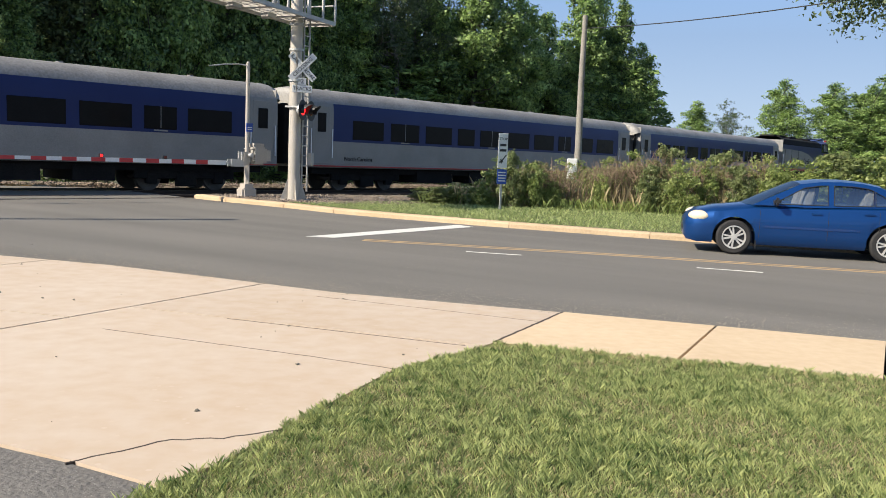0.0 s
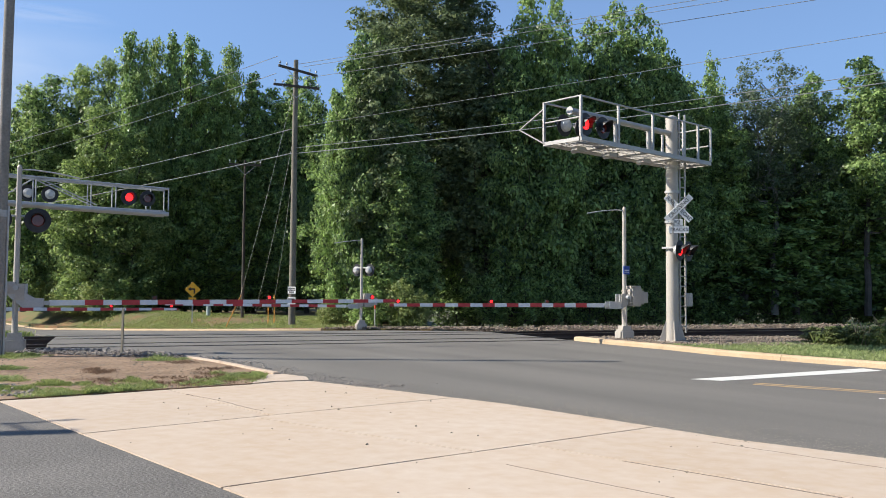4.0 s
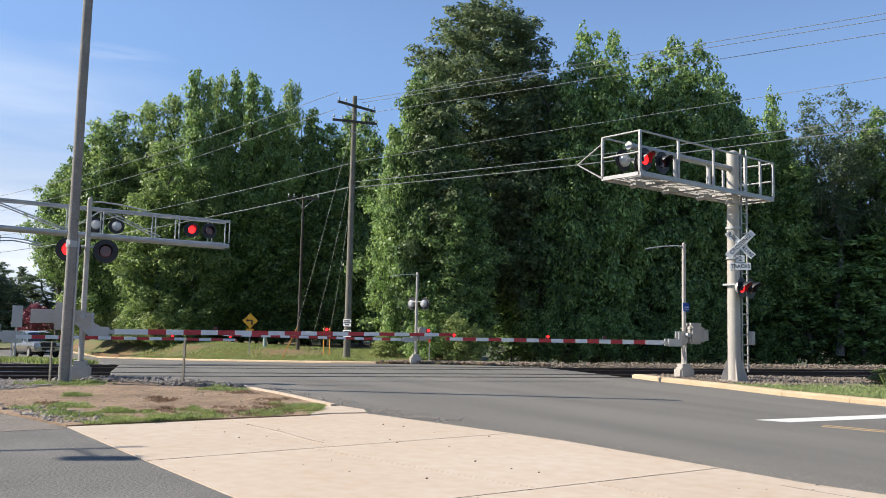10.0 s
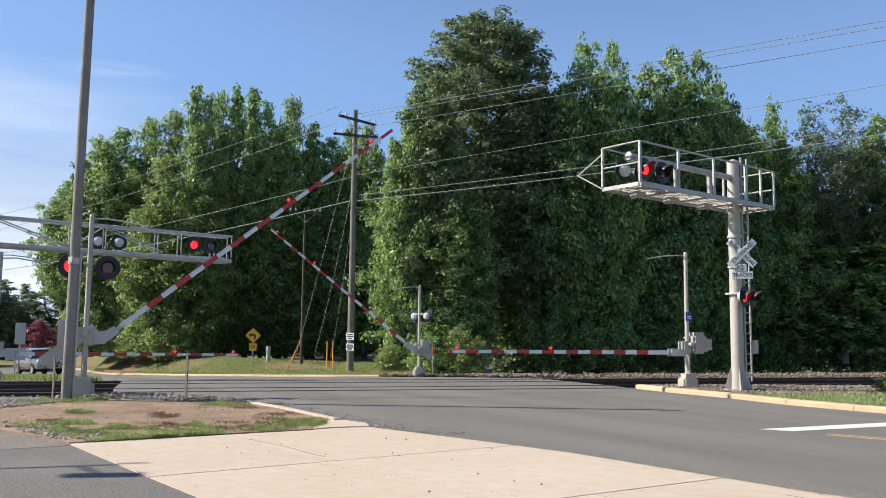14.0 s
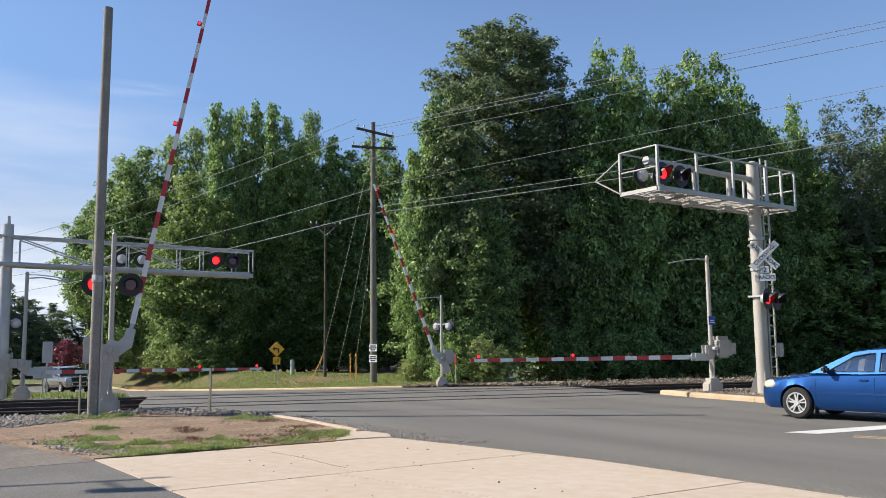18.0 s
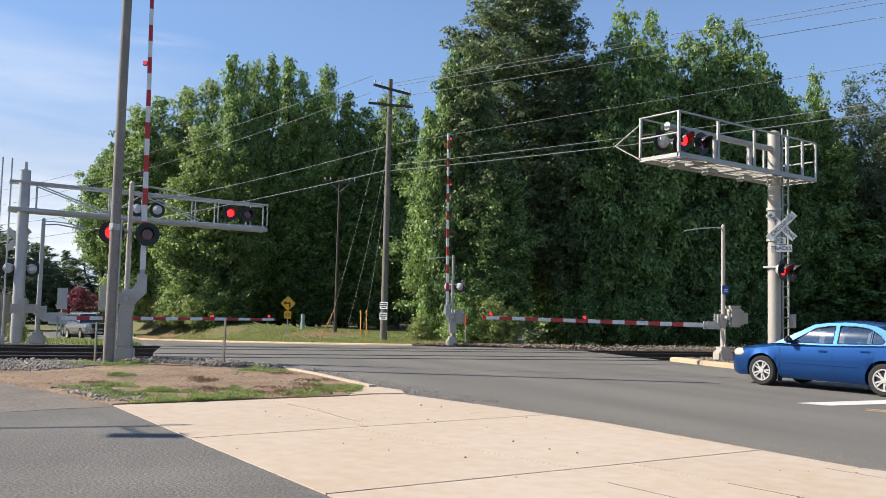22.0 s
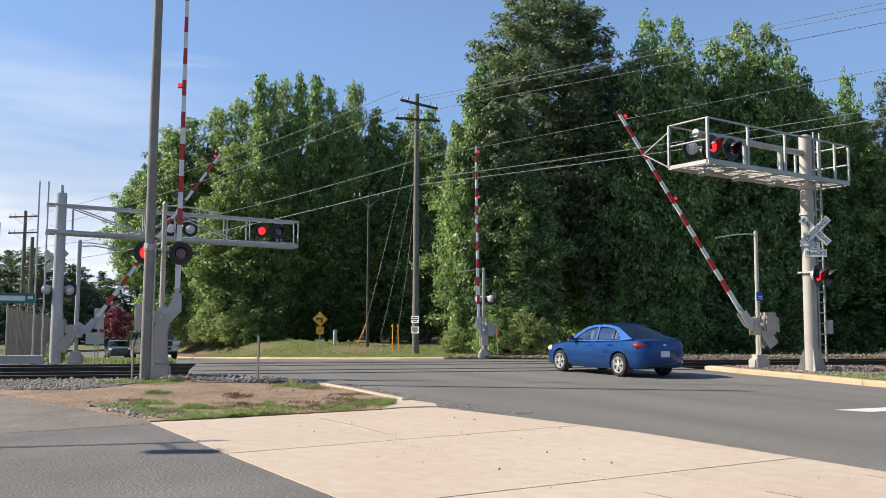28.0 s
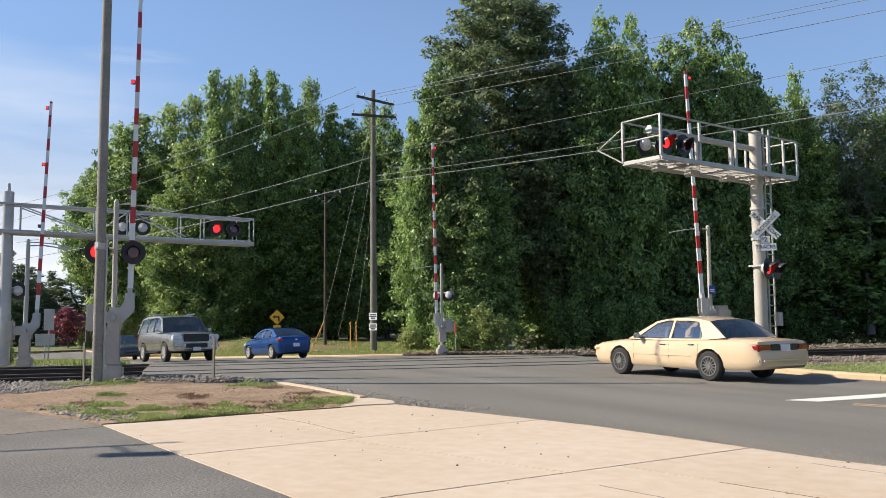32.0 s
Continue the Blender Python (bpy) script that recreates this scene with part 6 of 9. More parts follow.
def build_car(name, label, spec):
    """A car whose skin runs through cross-sections; x ahead, y to its left. Returns the car and its wheels."""
    c = thing(name, label, "car")
    half, R, axles = spec["half"], spec["r"], spec["axles"]
    arch = R + 0.06
    xs = sorted({round(x, 3) for x in [r[0] for r in spec["body"]]
                 + [ax + arch * math.cos(math.pi * i / 12) for ax in axles for i in range(13)] + [spec["body"][0][0] - 0.35 * i for i in range(1, 14)]
                 if spec["body"][-1][0] <= x <= spec["body"][0][0]}, reverse=True)
    bm = bm_()
    rings = []
    for x in xs:
        zl, zb, w, crown = lerp_rows(spec["body"], x)
        raised = zl
        for ax in axles:
            d = arch ** 2 - (x - ax) ** 2
            if d > 0:
                raised = max(raised, R + math.sqrt(d))
        h = zb - zl
        side = [(w * 0.88, zl - 0.0), (w * 0.955, zl + 0.07), (w * 0.975, zl + h * 0.28), (w, zl + h * 0.52), (w * 0.99, zl + h * 0.72), (w * 0.955, zb - 0.05), (w * 0.87, zb)]
        pts = [(y, max(z, raised if i < 6 else z)) for i, (y, z) in enumerate(side)]
        pts = [(0, pts[0][1])] + pts + [(w * 0.45, zb + crown * 0.8), (0, zb + crown)]
        full = pts + [(-y, z) for y, z in pts[-2:0:-1]]
        rings.append([bm.verts.new((x, y, z)) for y, z in full])
    n = len(rings[0])
    for a, b in zip(rings, rings[1:]):
        for i in range(n):
            try:
                bm.faces.new((a[i], a[(i + 1) % n], b[(i + 1) % n], b[i]))
            except ValueError:
                pass
    bm.faces.new(rings[0])
    bm.faces.new(rings[-1][::-1])
    bmesh.ops.remove_doubles(bm, verts=bm.verts, dist=0.002)
    body = part("body", bm, spec["paint"], c, "", True)
    # greenhouse: side walls with window openings, roof, windscreen, rear window
    top = spec["top"]
    wb, zb0, lean = top["wide"], top["belt"], top["lean"]
    ax0, roof, cx0, sill = top["a"], top["roof"], top["c"], top["sill"]

    def out(x, z, s, inset=0.0):
        return Vector((x, s * (wb - (z - zb0) * lean - inset), z))
    for s in (1, -1):
        outer = [ax0, *roof, cx0, *sill]
        bm = bm_()
        edges = []
        for loop in [outer, *top["windows"]]:
            vs = [bm.verts.new(out(x, z, s)) for x, z in loop]
            edges += [bm.edges.new((vs[i], vs[(i + 1) % len(vs)])) for i in range(len(vs))]
        bmesh.ops.triangle_fill(bm, use_beauty=True, use_dissolve=False, edges=edges)
        ex = bmesh.ops.extrude_face_region(bm, geom=list(bm.faces))
        for v in ex["geom"]:
            if isinstance(v, bmesh.types.BMVert):
                v.co.y -= s * 0.035
        part("side_frame", bm, spec["paint"], c)
        for loop in top["windows"]:
            bm = bm_()
            lo_z, hi_z = min(z for _, z in loop), max(z for _, z in loop)
            bm.faces.new([bm.verts.new(out(x, z, s, 0.022)) for x, z in loop])
            bmesh.ops.triangulate(bm, faces=bm.faces)
            bmesh.ops.subdivide_edges(bm, edges=bm.edges, cuts=5, use_grid_fill=True)
            for v in bm.verts:
                u = (v.co.z - lo_z) / (hi_z - lo_z) * 2 - 1
                v.co.y += s * 0.016 * (1 - u * u)
            part("side_window", bm, V["side_glass"], c, "", True).visible_shadow = False
            bm = bm_()
            tube(bm, [out(x, z, s, -0.002) for x, z in [*loop, loop[0]]], 0.009, 5)
            part("window_seal", bm, V["trim"], c)

    def sheet(rows, bulge, lift, n=8):
        bm_s = bm_()
        grid = []
        for (x, z), bx, lz in zip(rows, bulge, lift):
            w = wb - (z - zb0) * lean
            grid.append([bm_s.verts.new((x + bx * (1 - (k / n * 2 - 1) ** 2), w * (k / n * 2 - 1), z + lz * (1 - abs(k / n * 2 - 1) ** 2.5))) for k in range(n + 1)])
        for p, q in zip(grid, grid[1:]):
            for k in range(n):
                bm_s.faces.new((p[k], p[k + 1], q[k + 1], q[k]))
        return bm_s
    m = len(roof)
    part("roof", sheet(roof, [0.05] + [0] * (m - 2) + [-0.04], [0.045] * m), spec["paint"], c, "", True)
    mid = ((ax0[0] + roof[0][0]) / 2, (ax0[1] + roof[0][1]) / 2 + 0.015)
    part("windscreen", sheet([ax0, mid, roof[0]], [0.16, 0.1, 0.05], [0.0, 0.02, 0.045]), V["glass"], c, "", True).visible_shadow = False
    mid = ((cx0[0] + roof[-1][0]) / 2, (cx0[1] + roof[-1][1]) / 2 + 0.02)
    part("rear_window", sheet([roof[-1], mid, cx0], [-0.04, -0.07, -0.1], [0.045, 0.02, 0.0]), V["glass"], c, "", True).visible_shadow = False
    # cabin
    bm = bm_()
    mx, zb = spec["cabin"], zb0
    box(bm, ((mx[0] + mx[1]) / 2, 0, zb - 0.12), (mx[0] - mx[1], half * 1.6, 0.1))
    part("cabin_floor", bm, V["cabin"], c, "dark cabin")
    for x in spec["seats"]:
        for y in (-half * 0.45, half * 0.45):
            bm = bm_()
            box(bm, (x, y, zb + 0.02), (0.16, half * 0.6, 0.5), Matrix.Rotation(radians(-12), 3, "Y"))
            box(bm, (x - 0.08, y, zb + 0.28), (0.09, 0.26, 0.16))
            bevel(bm, 0.03, 2)
            part("seat", bm, V["cabin"], c, "grey cloth seat back", True)
    # seams, sills, handles, mirrors
    def flank(x, z):
        """Half width of the body at x and height z."""
        zl, zb2, w, _ = lerp_rows(spec["body"], x)
        h = zb2 - zl
        side = [(0.88, 0.0), (0.955, 0.07), (0.975, h * 0.28), (1.0, h * 0.52), (0.99, h * 0.72), (0.955, h - 0.05), (0.87, h)]
        for (k0, z0), (k1, z1) in zip(side, side[1:]):
            if z0 <= z - zl <= z1:
                return w * (k0 + (k1 - k0) * (z - zl - z0) / (z1 - z0))
        return w * (0.87 if z - zl > h else 0.88)
    for s in (1, -1):
        for x in spec["seams"]:
            zl, zb2, w, _ = lerp_rows(spec["body"], x)
            bm = bm_()
            tube(bm, [(x, s * (flank(x, z) - 0.001), z) for z in (zl + 0.14 + (zb2 - zl - 0.16) * k / 8 for k in range(9))], 0.005, 4)
            part("door_seam", bm, V["trim"], c)
        for x in spec["handles"]:
            zl, zb2, w, _ = lerp_rows(spec["body"], x)
            bm = bm_()
            box(bm, (x, s * (flank(x, zb2 - 0.13) + 0.012), zb2 - 0.13), (0.19, 0.035, 0.035))
            bevel(bm, 0.012, 2)
            part("door_handle", bm, spec.get("handle", spec["paint"]), c)
        x0, x1 = axles[0] - R - 0.14, axles[1] + R + 0.14
        zl, zb2, w, _ = lerp_rows(spec["body"], 0)
        bm = bm_()
        zs = zl + (zb2 - zl) * 0.47
        box(bm, ((x0 + x1) / 2, s * flank(0, zs), zs), (x0 - x1 - 0.1, 0.016, 0.05))
        bevel(bm, 0.006, 2)
        part("rub_strip", bm, spec.get("strip", spec["paint"]), c)
        mxx = spec["mirror"]
        zl, zb2, w, _ = lerp_rows(spec["body"], mxx)
        bm = bm_()
        box(bm, (mxx, s * (w + 0.08), zb2 + 0.09), (0.12, 0.2, 0.14))
        bevel(bm, 0.04, 2)
        box(bm, (mxx, s * (w - 0.04), zb2 + 0.05), (0.08, 0.14, 0.05))
        part("wing_mirror", bm, spec.get("mirror_mat", V["trim"]), c, "", True)
    for nm, mat, items in spec["extras"]:
        for cc, ss, bv in items:
            bm = bm_()
            if bv < 0:
                bmesh.ops.create_uvsphere(bm, u_segments=16, v_segments=10, radius=1.0, matrix=Matrix.Translation(cc) @ Matrix.Rotation(bv * (1 if cc[1] > 0 else -1), 4, "Z") @ Matrix.Diagonal((*ss, 1)))
            else:
                box(bm, cc, ss)
                bevel(bm, bv, 2)
            part(nm, bm, mat, c, "", True)
    wheels = [wheel_part(c, ax, s * (half - 0.11), R, 0.21, s, spec["spokes"], spec["rim"], V["wire_rim" if spec["spokes"] > 8 else "alloy"]) for ax in axles for s in (1, -1)]
    for ax in axles:
        bm = bm_()
        rod(bm, (ax, -half + 0.2, R), (ax, half - 0.2, R), 0.06)
        box(bm, (ax, 0, R + 0.2), (arch * 2 - 0.05, half * 1.5, 0.16))
        part("axle", bm, V["trim"], c)
    bm = bm_()
    zl = spec["body"][4][1]
    box(bm, ((axles[0] + axles[1]) / 2, 0, zl + 0.03), (axles[0] - axles[1] - R * 2 - 0.2, half * 1.7, 0.06))
    part("underside", bm, V["trim"], c)
    return c, wheels


SEDAN = {
    "half": 0.86, "r": 0.315, "axles": (1.31, -1.31), "rim": 0.215, "spokes": 5, "paint": V["blue"],
    "body": [(2.2, 0.3, 0.56, 0.52, 0.02), (2.14, 0.22, 0.66, 0.66, 0.03), (1.96, 0.19, 0.76, 0.78, 0.04), (1.6, 0.19, 0.83, 0.84, 0.05), (0.95, 0.19, 0.91, 0.86, 0.05), (0.0, 0.19, 0.93, 0.86, 0.02), (-1.0, 0.19, 0.97, 0.86, 0.02), (-1.6, 0.2, 1.0, 0.85, 0.03), (-1.96, 0.24, 1.01, 0.8, 0.03), (-2.13, 0.27, 0.97, 0.72, 0.01), (-2.2, 0.34, 0.8, 0.62, 0.0)],
    "top": {"wide": 0.8, "belt": 0.95, "lean": 0.4, "a": (1.02, 0.925), "roof": [(0.2, 1.33), (-0.12, 1.38), (-0.48, 1.395), (-0.85, 1.375), (-1.14, 1.32)], "c": (-1.8, 1.02), "sill": [(-1.3, 0.965), (0.0, 0.915)],
            "windows": [[(0.66, 0.955), (0.14, 1.262), (-0.12, 1.31), (-0.265, 1.322), (-0.265, 0.965)], [(-0.365, 0.968), (-0.365, 1.325), (-0.7, 1.318), (-0.92, 1.292), (-1.02, 1.26), (-1.02, 0.985)], [(-1.05, 0.987), (-1.05, 1.245), (-1.18, 1.17), (-1.3, 1.05), (-1.26, 1.0)]]},
    "cabin": (0.8, -1.5), "seats": (0.05, -0.95), "seams": (0.88, -0.28, -1.12), "handles": (-0.08, -0.95), "mirror": 0.62,
    "mirror_mat": V["trim"],
    "extras": [("headlamp", V["head"], [((1.94, 0.665, 0.67), (0.21, 0.12, 0.105), -0.5), ((1.94, -0.665, 0.67), (0.21, 0.12, 0.105), -0.5)]),
               ("tail_lamp", V["tail"], [((-1.96, 0.63, 0.845), (0.23, 0.19, 0.12), -5.6), ((-1.96, -0.63, 0.845), (0.23, 0.19, 0.12), -5.6)]),
               ("number_plate", V["plate"], [((-2.21, 0, 0.62), (0.02, 0.31, 0.16), 0.004)]),
               ("boot_seam", V["trim"], [((-2.165, 0, 0.73), (0.02, 1.1, 0.012), 0.002)]),
               ("bumper_lip", V["trim"], [((-2.14, 0, 0.33), (0.1, 1.2, 0.08), 0.02)]),
               ("grille", V["trim"], [((2.175, 0, 0.42), (0.06, 0.7, 0.14), 0.02)]),
               ("badge", V["chrome"], [((-2.18, 0, 0.86), (0.03, 0.13, 0.05), 0.008)]),
               ("mud_flap", V["trim"], [((0.93, 0.76, 0.2), (0.02, 0.16, 0.16), 0.004), ((-1.7, 0.76, 0.2), (0.02, 0.16, 0.16), 0.004)])],
}
BIG_SEDAN = {
    "half": 0.97, "r": 0.335, "axles": (1.455, -1.455), "rim": 0.225, "spokes": 14, "paint": V["cream"], "handle": V["chrome"],
    "body": [(2.5, 0.36, 0.66, 0.76, 0.02), (2.46, 0.28, 0.74, 0.87, 0.03), (2.25, 0.24, 0.79, 0.92, 0.04), (1.9, 0.24, 0.83, 0.95, 0.05), (1.0, 0.24, 0.9, 0.97, 0.05), (0.0, 0.24, 0.92, 0.97, 0.02), (-1.2, 0.24, 0.94, 0.97, 0.02), (-1.75, 0.26, 0.95, 0.96, 0.03), (-2.4, 0.28, 0.93, 0.92, 0.03), (-2.68, 0.3, 0.9, 0.86, 0.01), (-2.76, 0.36, 0.72, 0.8, 0.0)],
    "top": {"wide": 0.905, "belt": 0.92, "lean": 0.46, "a": (1.15, 0.91), "roof": [(0.35, 1.34), (0.0, 1.4), (-0.45, 1.42), (-0.95, 1.4), (-1.32, 1.34)], "c": (-1.9, 0.975), "sill": [(-1.4, 0.93), (0.0, 0.89)],
            "windows": [[(0.85, 0.94), (0.3, 1.29), (0.0, 1.345), (-0.2, 1.355), (-0.2, 0.945)], [(-0.29, 0.945), (-0.29, 1.358), (-0.7, 1.35), (-1.0, 1.325), (-1.22, 1.0), (-1.2, 0.955)]]},
    "cabin": (0.9, -1.6), "seats": (0.05, -1.05), "seams": (0.95, -0.24, -1.15), "handles": (-0.05, -0.95), "mirror": 0.72, "mirror_mat": V["chrome"], "strip": V["cream"],
    "extras": [("headlamp", V["head"], [((2.4, 0.7, 0.65), (0.22, 0.4, 0.14), 0.035), ((2.4, -0.7, 0.65), (0.22, 0.4, 0.14), 0.035)]),
               ("tail_lamp", V["tail"], [((-2.67, 0.65, 0.765), (0.2, 0.42, 0.15), 0.03), ((-2.67, -0.65, 0.765), (0.2, 0.42, 0.15), 0.03)]),
               ("boot_panel", V["trim"], [((-2.745, 0, 0.77), (0.05, 0.9, 0.15), 0.012)]),
               ("number_plate", V["plate"], [((-2.778, 0, 0.76), (0.02, 0.31, 0.15), 0.004)]),
               ("bumper", V["cream"], [((-2.72, 0, 0.5), (0.2, 1.66, 0.22), 0.09), ((2.44, 0, 0.46), (0.24, 1.72, 0.2), 0.08)]),
               ("turn_lamp", V["amber"], [((2.33, 0.875, 0.63), (0.2, 0.06, 0.09), 0.02), ((2.33, -0.875, 0.63), (0.2, 0.06, 0.09), 0.02)])],
}
SUV = {
    "half": 1.0, "r": 0.39, "axles": (1.51, -1.51), "rim": 0.24, "spokes": 6, "paint": V["silver"],
    "body": [(2.52, 0.5, 0.95, 0.8, 0.02), (2.45, 0.42, 1.06, 0.92, 0.03), (2.2, 0.4, 1.12, 0.97, 0.03), (1.7, 0.4, 1.15, 0.99, 0.05), (1.0, 0.4, 1.18, 1.0, 0.04), (0.0, 0.4, 1.2, 1.0, 0.02), (-1.2, 0.4, 1.2, 1.0, 0.02), (-2.2, 0.42, 1.2, 0.98, 0.02), (-2.55, 0.45, 1.18, 0.93, 0.01), (-2.65, 0.5, 1.1, 0.9, 0.0)],
    "top": {"wide": 0.95, "belt": 1.2, "lean": 0.3, "a": (1.28, 1.18), "roof": [(0.6, 1.79), (0.1, 1.88), (-0.8, 1.91), (-1.6, 1.9), (-2.25, 1.86)], "c": (-2.52, 1.2), "sill": [(-1.2, 1.16), (0.0, 1.15)],
            "windows": [[(0.98, 1.22), (0.5, 1.72), (0.1, 1.8), (-0.1, 1.81), (-0.1, 1.225)], [(-0.2, 1.225), (-0.2, 1.82), (-1.1, 1.825), (-1.1, 1.225)], [(-1.22, 1.225), (-1.22, 1.825), (-2.15, 1.79), (-2.3, 1.23)]]},
    "cabin": (1.0, -2.3), "seats": (0.2, -0.9), "seams": (1.02, -0.15, -1.15), "handles": (0.05, -0.95), "mirror": 0.95, "strip": V["silver"], "mirror_mat": V["silver"],
    "extras": [("headlamp", V["plate"], [((2.42, 0.74, 0.95), (0.26, 0.38, 0.22), 0.04), ((2.42, -0.74, 0.95), (0.26, 0.38, 0.22), 0.04)]),
               ("grille", V["trim"], [((2.52, 0, 0.93), (0.1, 1.02, 0.3), 0.03)]),
               ("bumper", V["silver"], [((2.5, 0, 0.62), (0.22, 1.86, 0.28), 0.08)]),
               ("air_intake", V["trim"], [((2.61, 0, 0.62), (0.06, 0.85, 0.17), 0.02)]),
               ("fog_lamp", V["head"], [((2.58, 0.7, 0.6), (0.06, 0.2, 0.09), 0.02), ((2.58, -0.7, 0.6), (0.06, 0.2, 0.09), 0.02)]),
               ("number_plate", V["plate"], [((2.63, 0, 0.5), (0.02, 0.31, 0.16), 0.004)]),
               ("roof_rail", V["chrome"], [((-0.8, 0.66, 1.96), (2.4, 0.05, 0.05), 0.02), ((-0.8, -0.66, 1.96), (2.4, 0.05, 0.05), 0.02)]),
               ("running_board", V["trim"], [((0, 1.0, 0.4), (2.0, 0.18, 0.06), 0.02), ((0, -1.0, 0.4), (2.0, 0.18, 0.06), 0.02)]),
               ("tail_lamp", V["tail"], [((-2.58, 0.86, 1.05), (0.1, 0.14, 0.4), 0.03), ((-2.58, -0.86, 1.05), (0.1, 0.14, 0.4), 0.03)])],
}
blue_car, blue_wheels = build_car("car", "metallic blue four-door compact car with alloy wheels", SEDAN)
cream_car, cream_wheels = build_car("car", "cream four-door full-size sedan with wire-style wheels", BIG_SEDAN)
suv, suv_wheels = build_car("suv", "silver sport utility vehicle with dark grille", SUV)
DARK = dict(SEDAN)
DARK["paint"] = V["dark"]
dark_car, dark_wheels = build_car("car", "dark grey car waiting behind the silver vehicle", DARK)

# ---- the train ----
T = {
    "blue": surface("train_blue", (0.008, 0.019, 0.09), (0.012, 0.028, 0.12), 0.38, 0.5, 60, bump=0.02, spec=0.25),
    "silver": surface("train_silver", (0.2, 0.195, 0.187), (0.29, 0.284, 0.27), 0.5, 0.8, 30, metal=0.1, bump=0.03),
    "roof": surface("dirty_roof", (0.2, 0.192, 0.178), (0.38, 0.365, 0.34), 0.6, 0.7, 12, metal=0.2, bump=0.05),
    "dark": surface("underframe_black", (0.008, 0.008, 0.008), (0.022, 0.021, 0.02), 0.85, 2, 20, bump=0.2, spec=0.15),
    "window": surface("tinted_window", (0.005, 0.005, 0.006), (0.009, 0.009, 0.01), 0.2, 2, 20, bump=0, spec=0.08),
    "pane": surface("cab_pane", (0.1, 0.12, 0.13), (0.16, 0.18, 0.19), 0.1, 2, 20, bump=0, spec=0.5),
    "red": surface("train_red", (0.34, 0.018, 0.02), (0.42, 0.025, 0.025), 0.4, 2, 30, bump=0),
    "gold": surface("train_gold", (0.75, 0.42, 0.05), (0.85, 0.5, 0.08), 0.4, 2, 30, bump=0),
    "white": surface("train_white", (0.75, 0.75, 0.75), (0.85, 0.85, 0.85), 0.4, 2, 30, bump=0),
    "steel": surface("truck_steel", (0.06, 0.055, 0.05), (0.13, 0.12, 0.1), 0.6, 3, 30, metal=0.3, bump=0.1),
}


def hull(parent, name, prof, x0, x1, mat, label=""):
    """A strip of bodywork: an open profile (y, z) with thickness, drawn along x on both sides."""
    for s in (1, -1):
        bm = bm_()
        a, b = [[bm.verts.new((x, y * s, z)) for y, z in prof] for x in (x0, x1)]
        for i in range(len(prof) - 1):
            bm.faces.new((a[i], a[i + 1], b[i + 1], b[i]))
        ends = [bm.verts.new((x, (abs(prof[0][0]) - 0.06) * s, prof[0][1])) for x in (x0, x1)], [bm.verts.new((x, max(abs(prof[-1][0]) - 0.06, 0) * s, prof[-1][1] - 0.02)) for x in (x0, x1)]
        bm.faces.new((a[0], b[0], ends[0][1], ends[0][0]))
        bm.faces.new((a[-1], b[-1], ends[1][1], ends[1][0]))
        part(name, bm, mat, parent, label, True)


def truck(parent, x, wheel_r=0.46, base=2.6, axles=2):
    t = new("truck")
    t.parent = parent
    t.matrix_basis = pose(x, 0, 0)
    tagged(t, "dark steel wheel truck")
    for k in range(axles):
        ax = (k / (axles - 1) - 0.5) * base
        bm = bm_()
        for s in (1, -1):
            rod(bm, (ax, s * 0.68, wheel_r), (ax, s * 0.82, wheel_r), wheel_r, n=24)
            rod(bm, (ax, s * 0.66, wheel_r), (ax, s * 0.69, wheel_r), wheel_r + 0.03, n=24)
        rod(bm, (ax, -0.7, wheel_r), (ax, 0.7, wheel_r), 0.09)
        part("wheelset", bm, T["steel"], t)
    for s in (1, -1):
        bm = bm_()
        box(bm, (0, s * 1.0, wheel_r + 0.16), (base + 1.3, 0.16, 0.4))
        box(bm, (0, s * 1.0, wheel_r + 0.45), (base + 0.6, 0.3, 0.3))
        for k in range(axles):
            box(bm, ((k / (axles - 1) - 0.5) * base, s * 1.0, wheel_r), (0.4, 0.2, 0.42))
        box(bm, (0, s * 1.02, wheel_r - 0.05), (0.8, 0.16, 0.5))
        bevel(bm, 0.03)
        part("side_frame", bm, T["dark"], t)


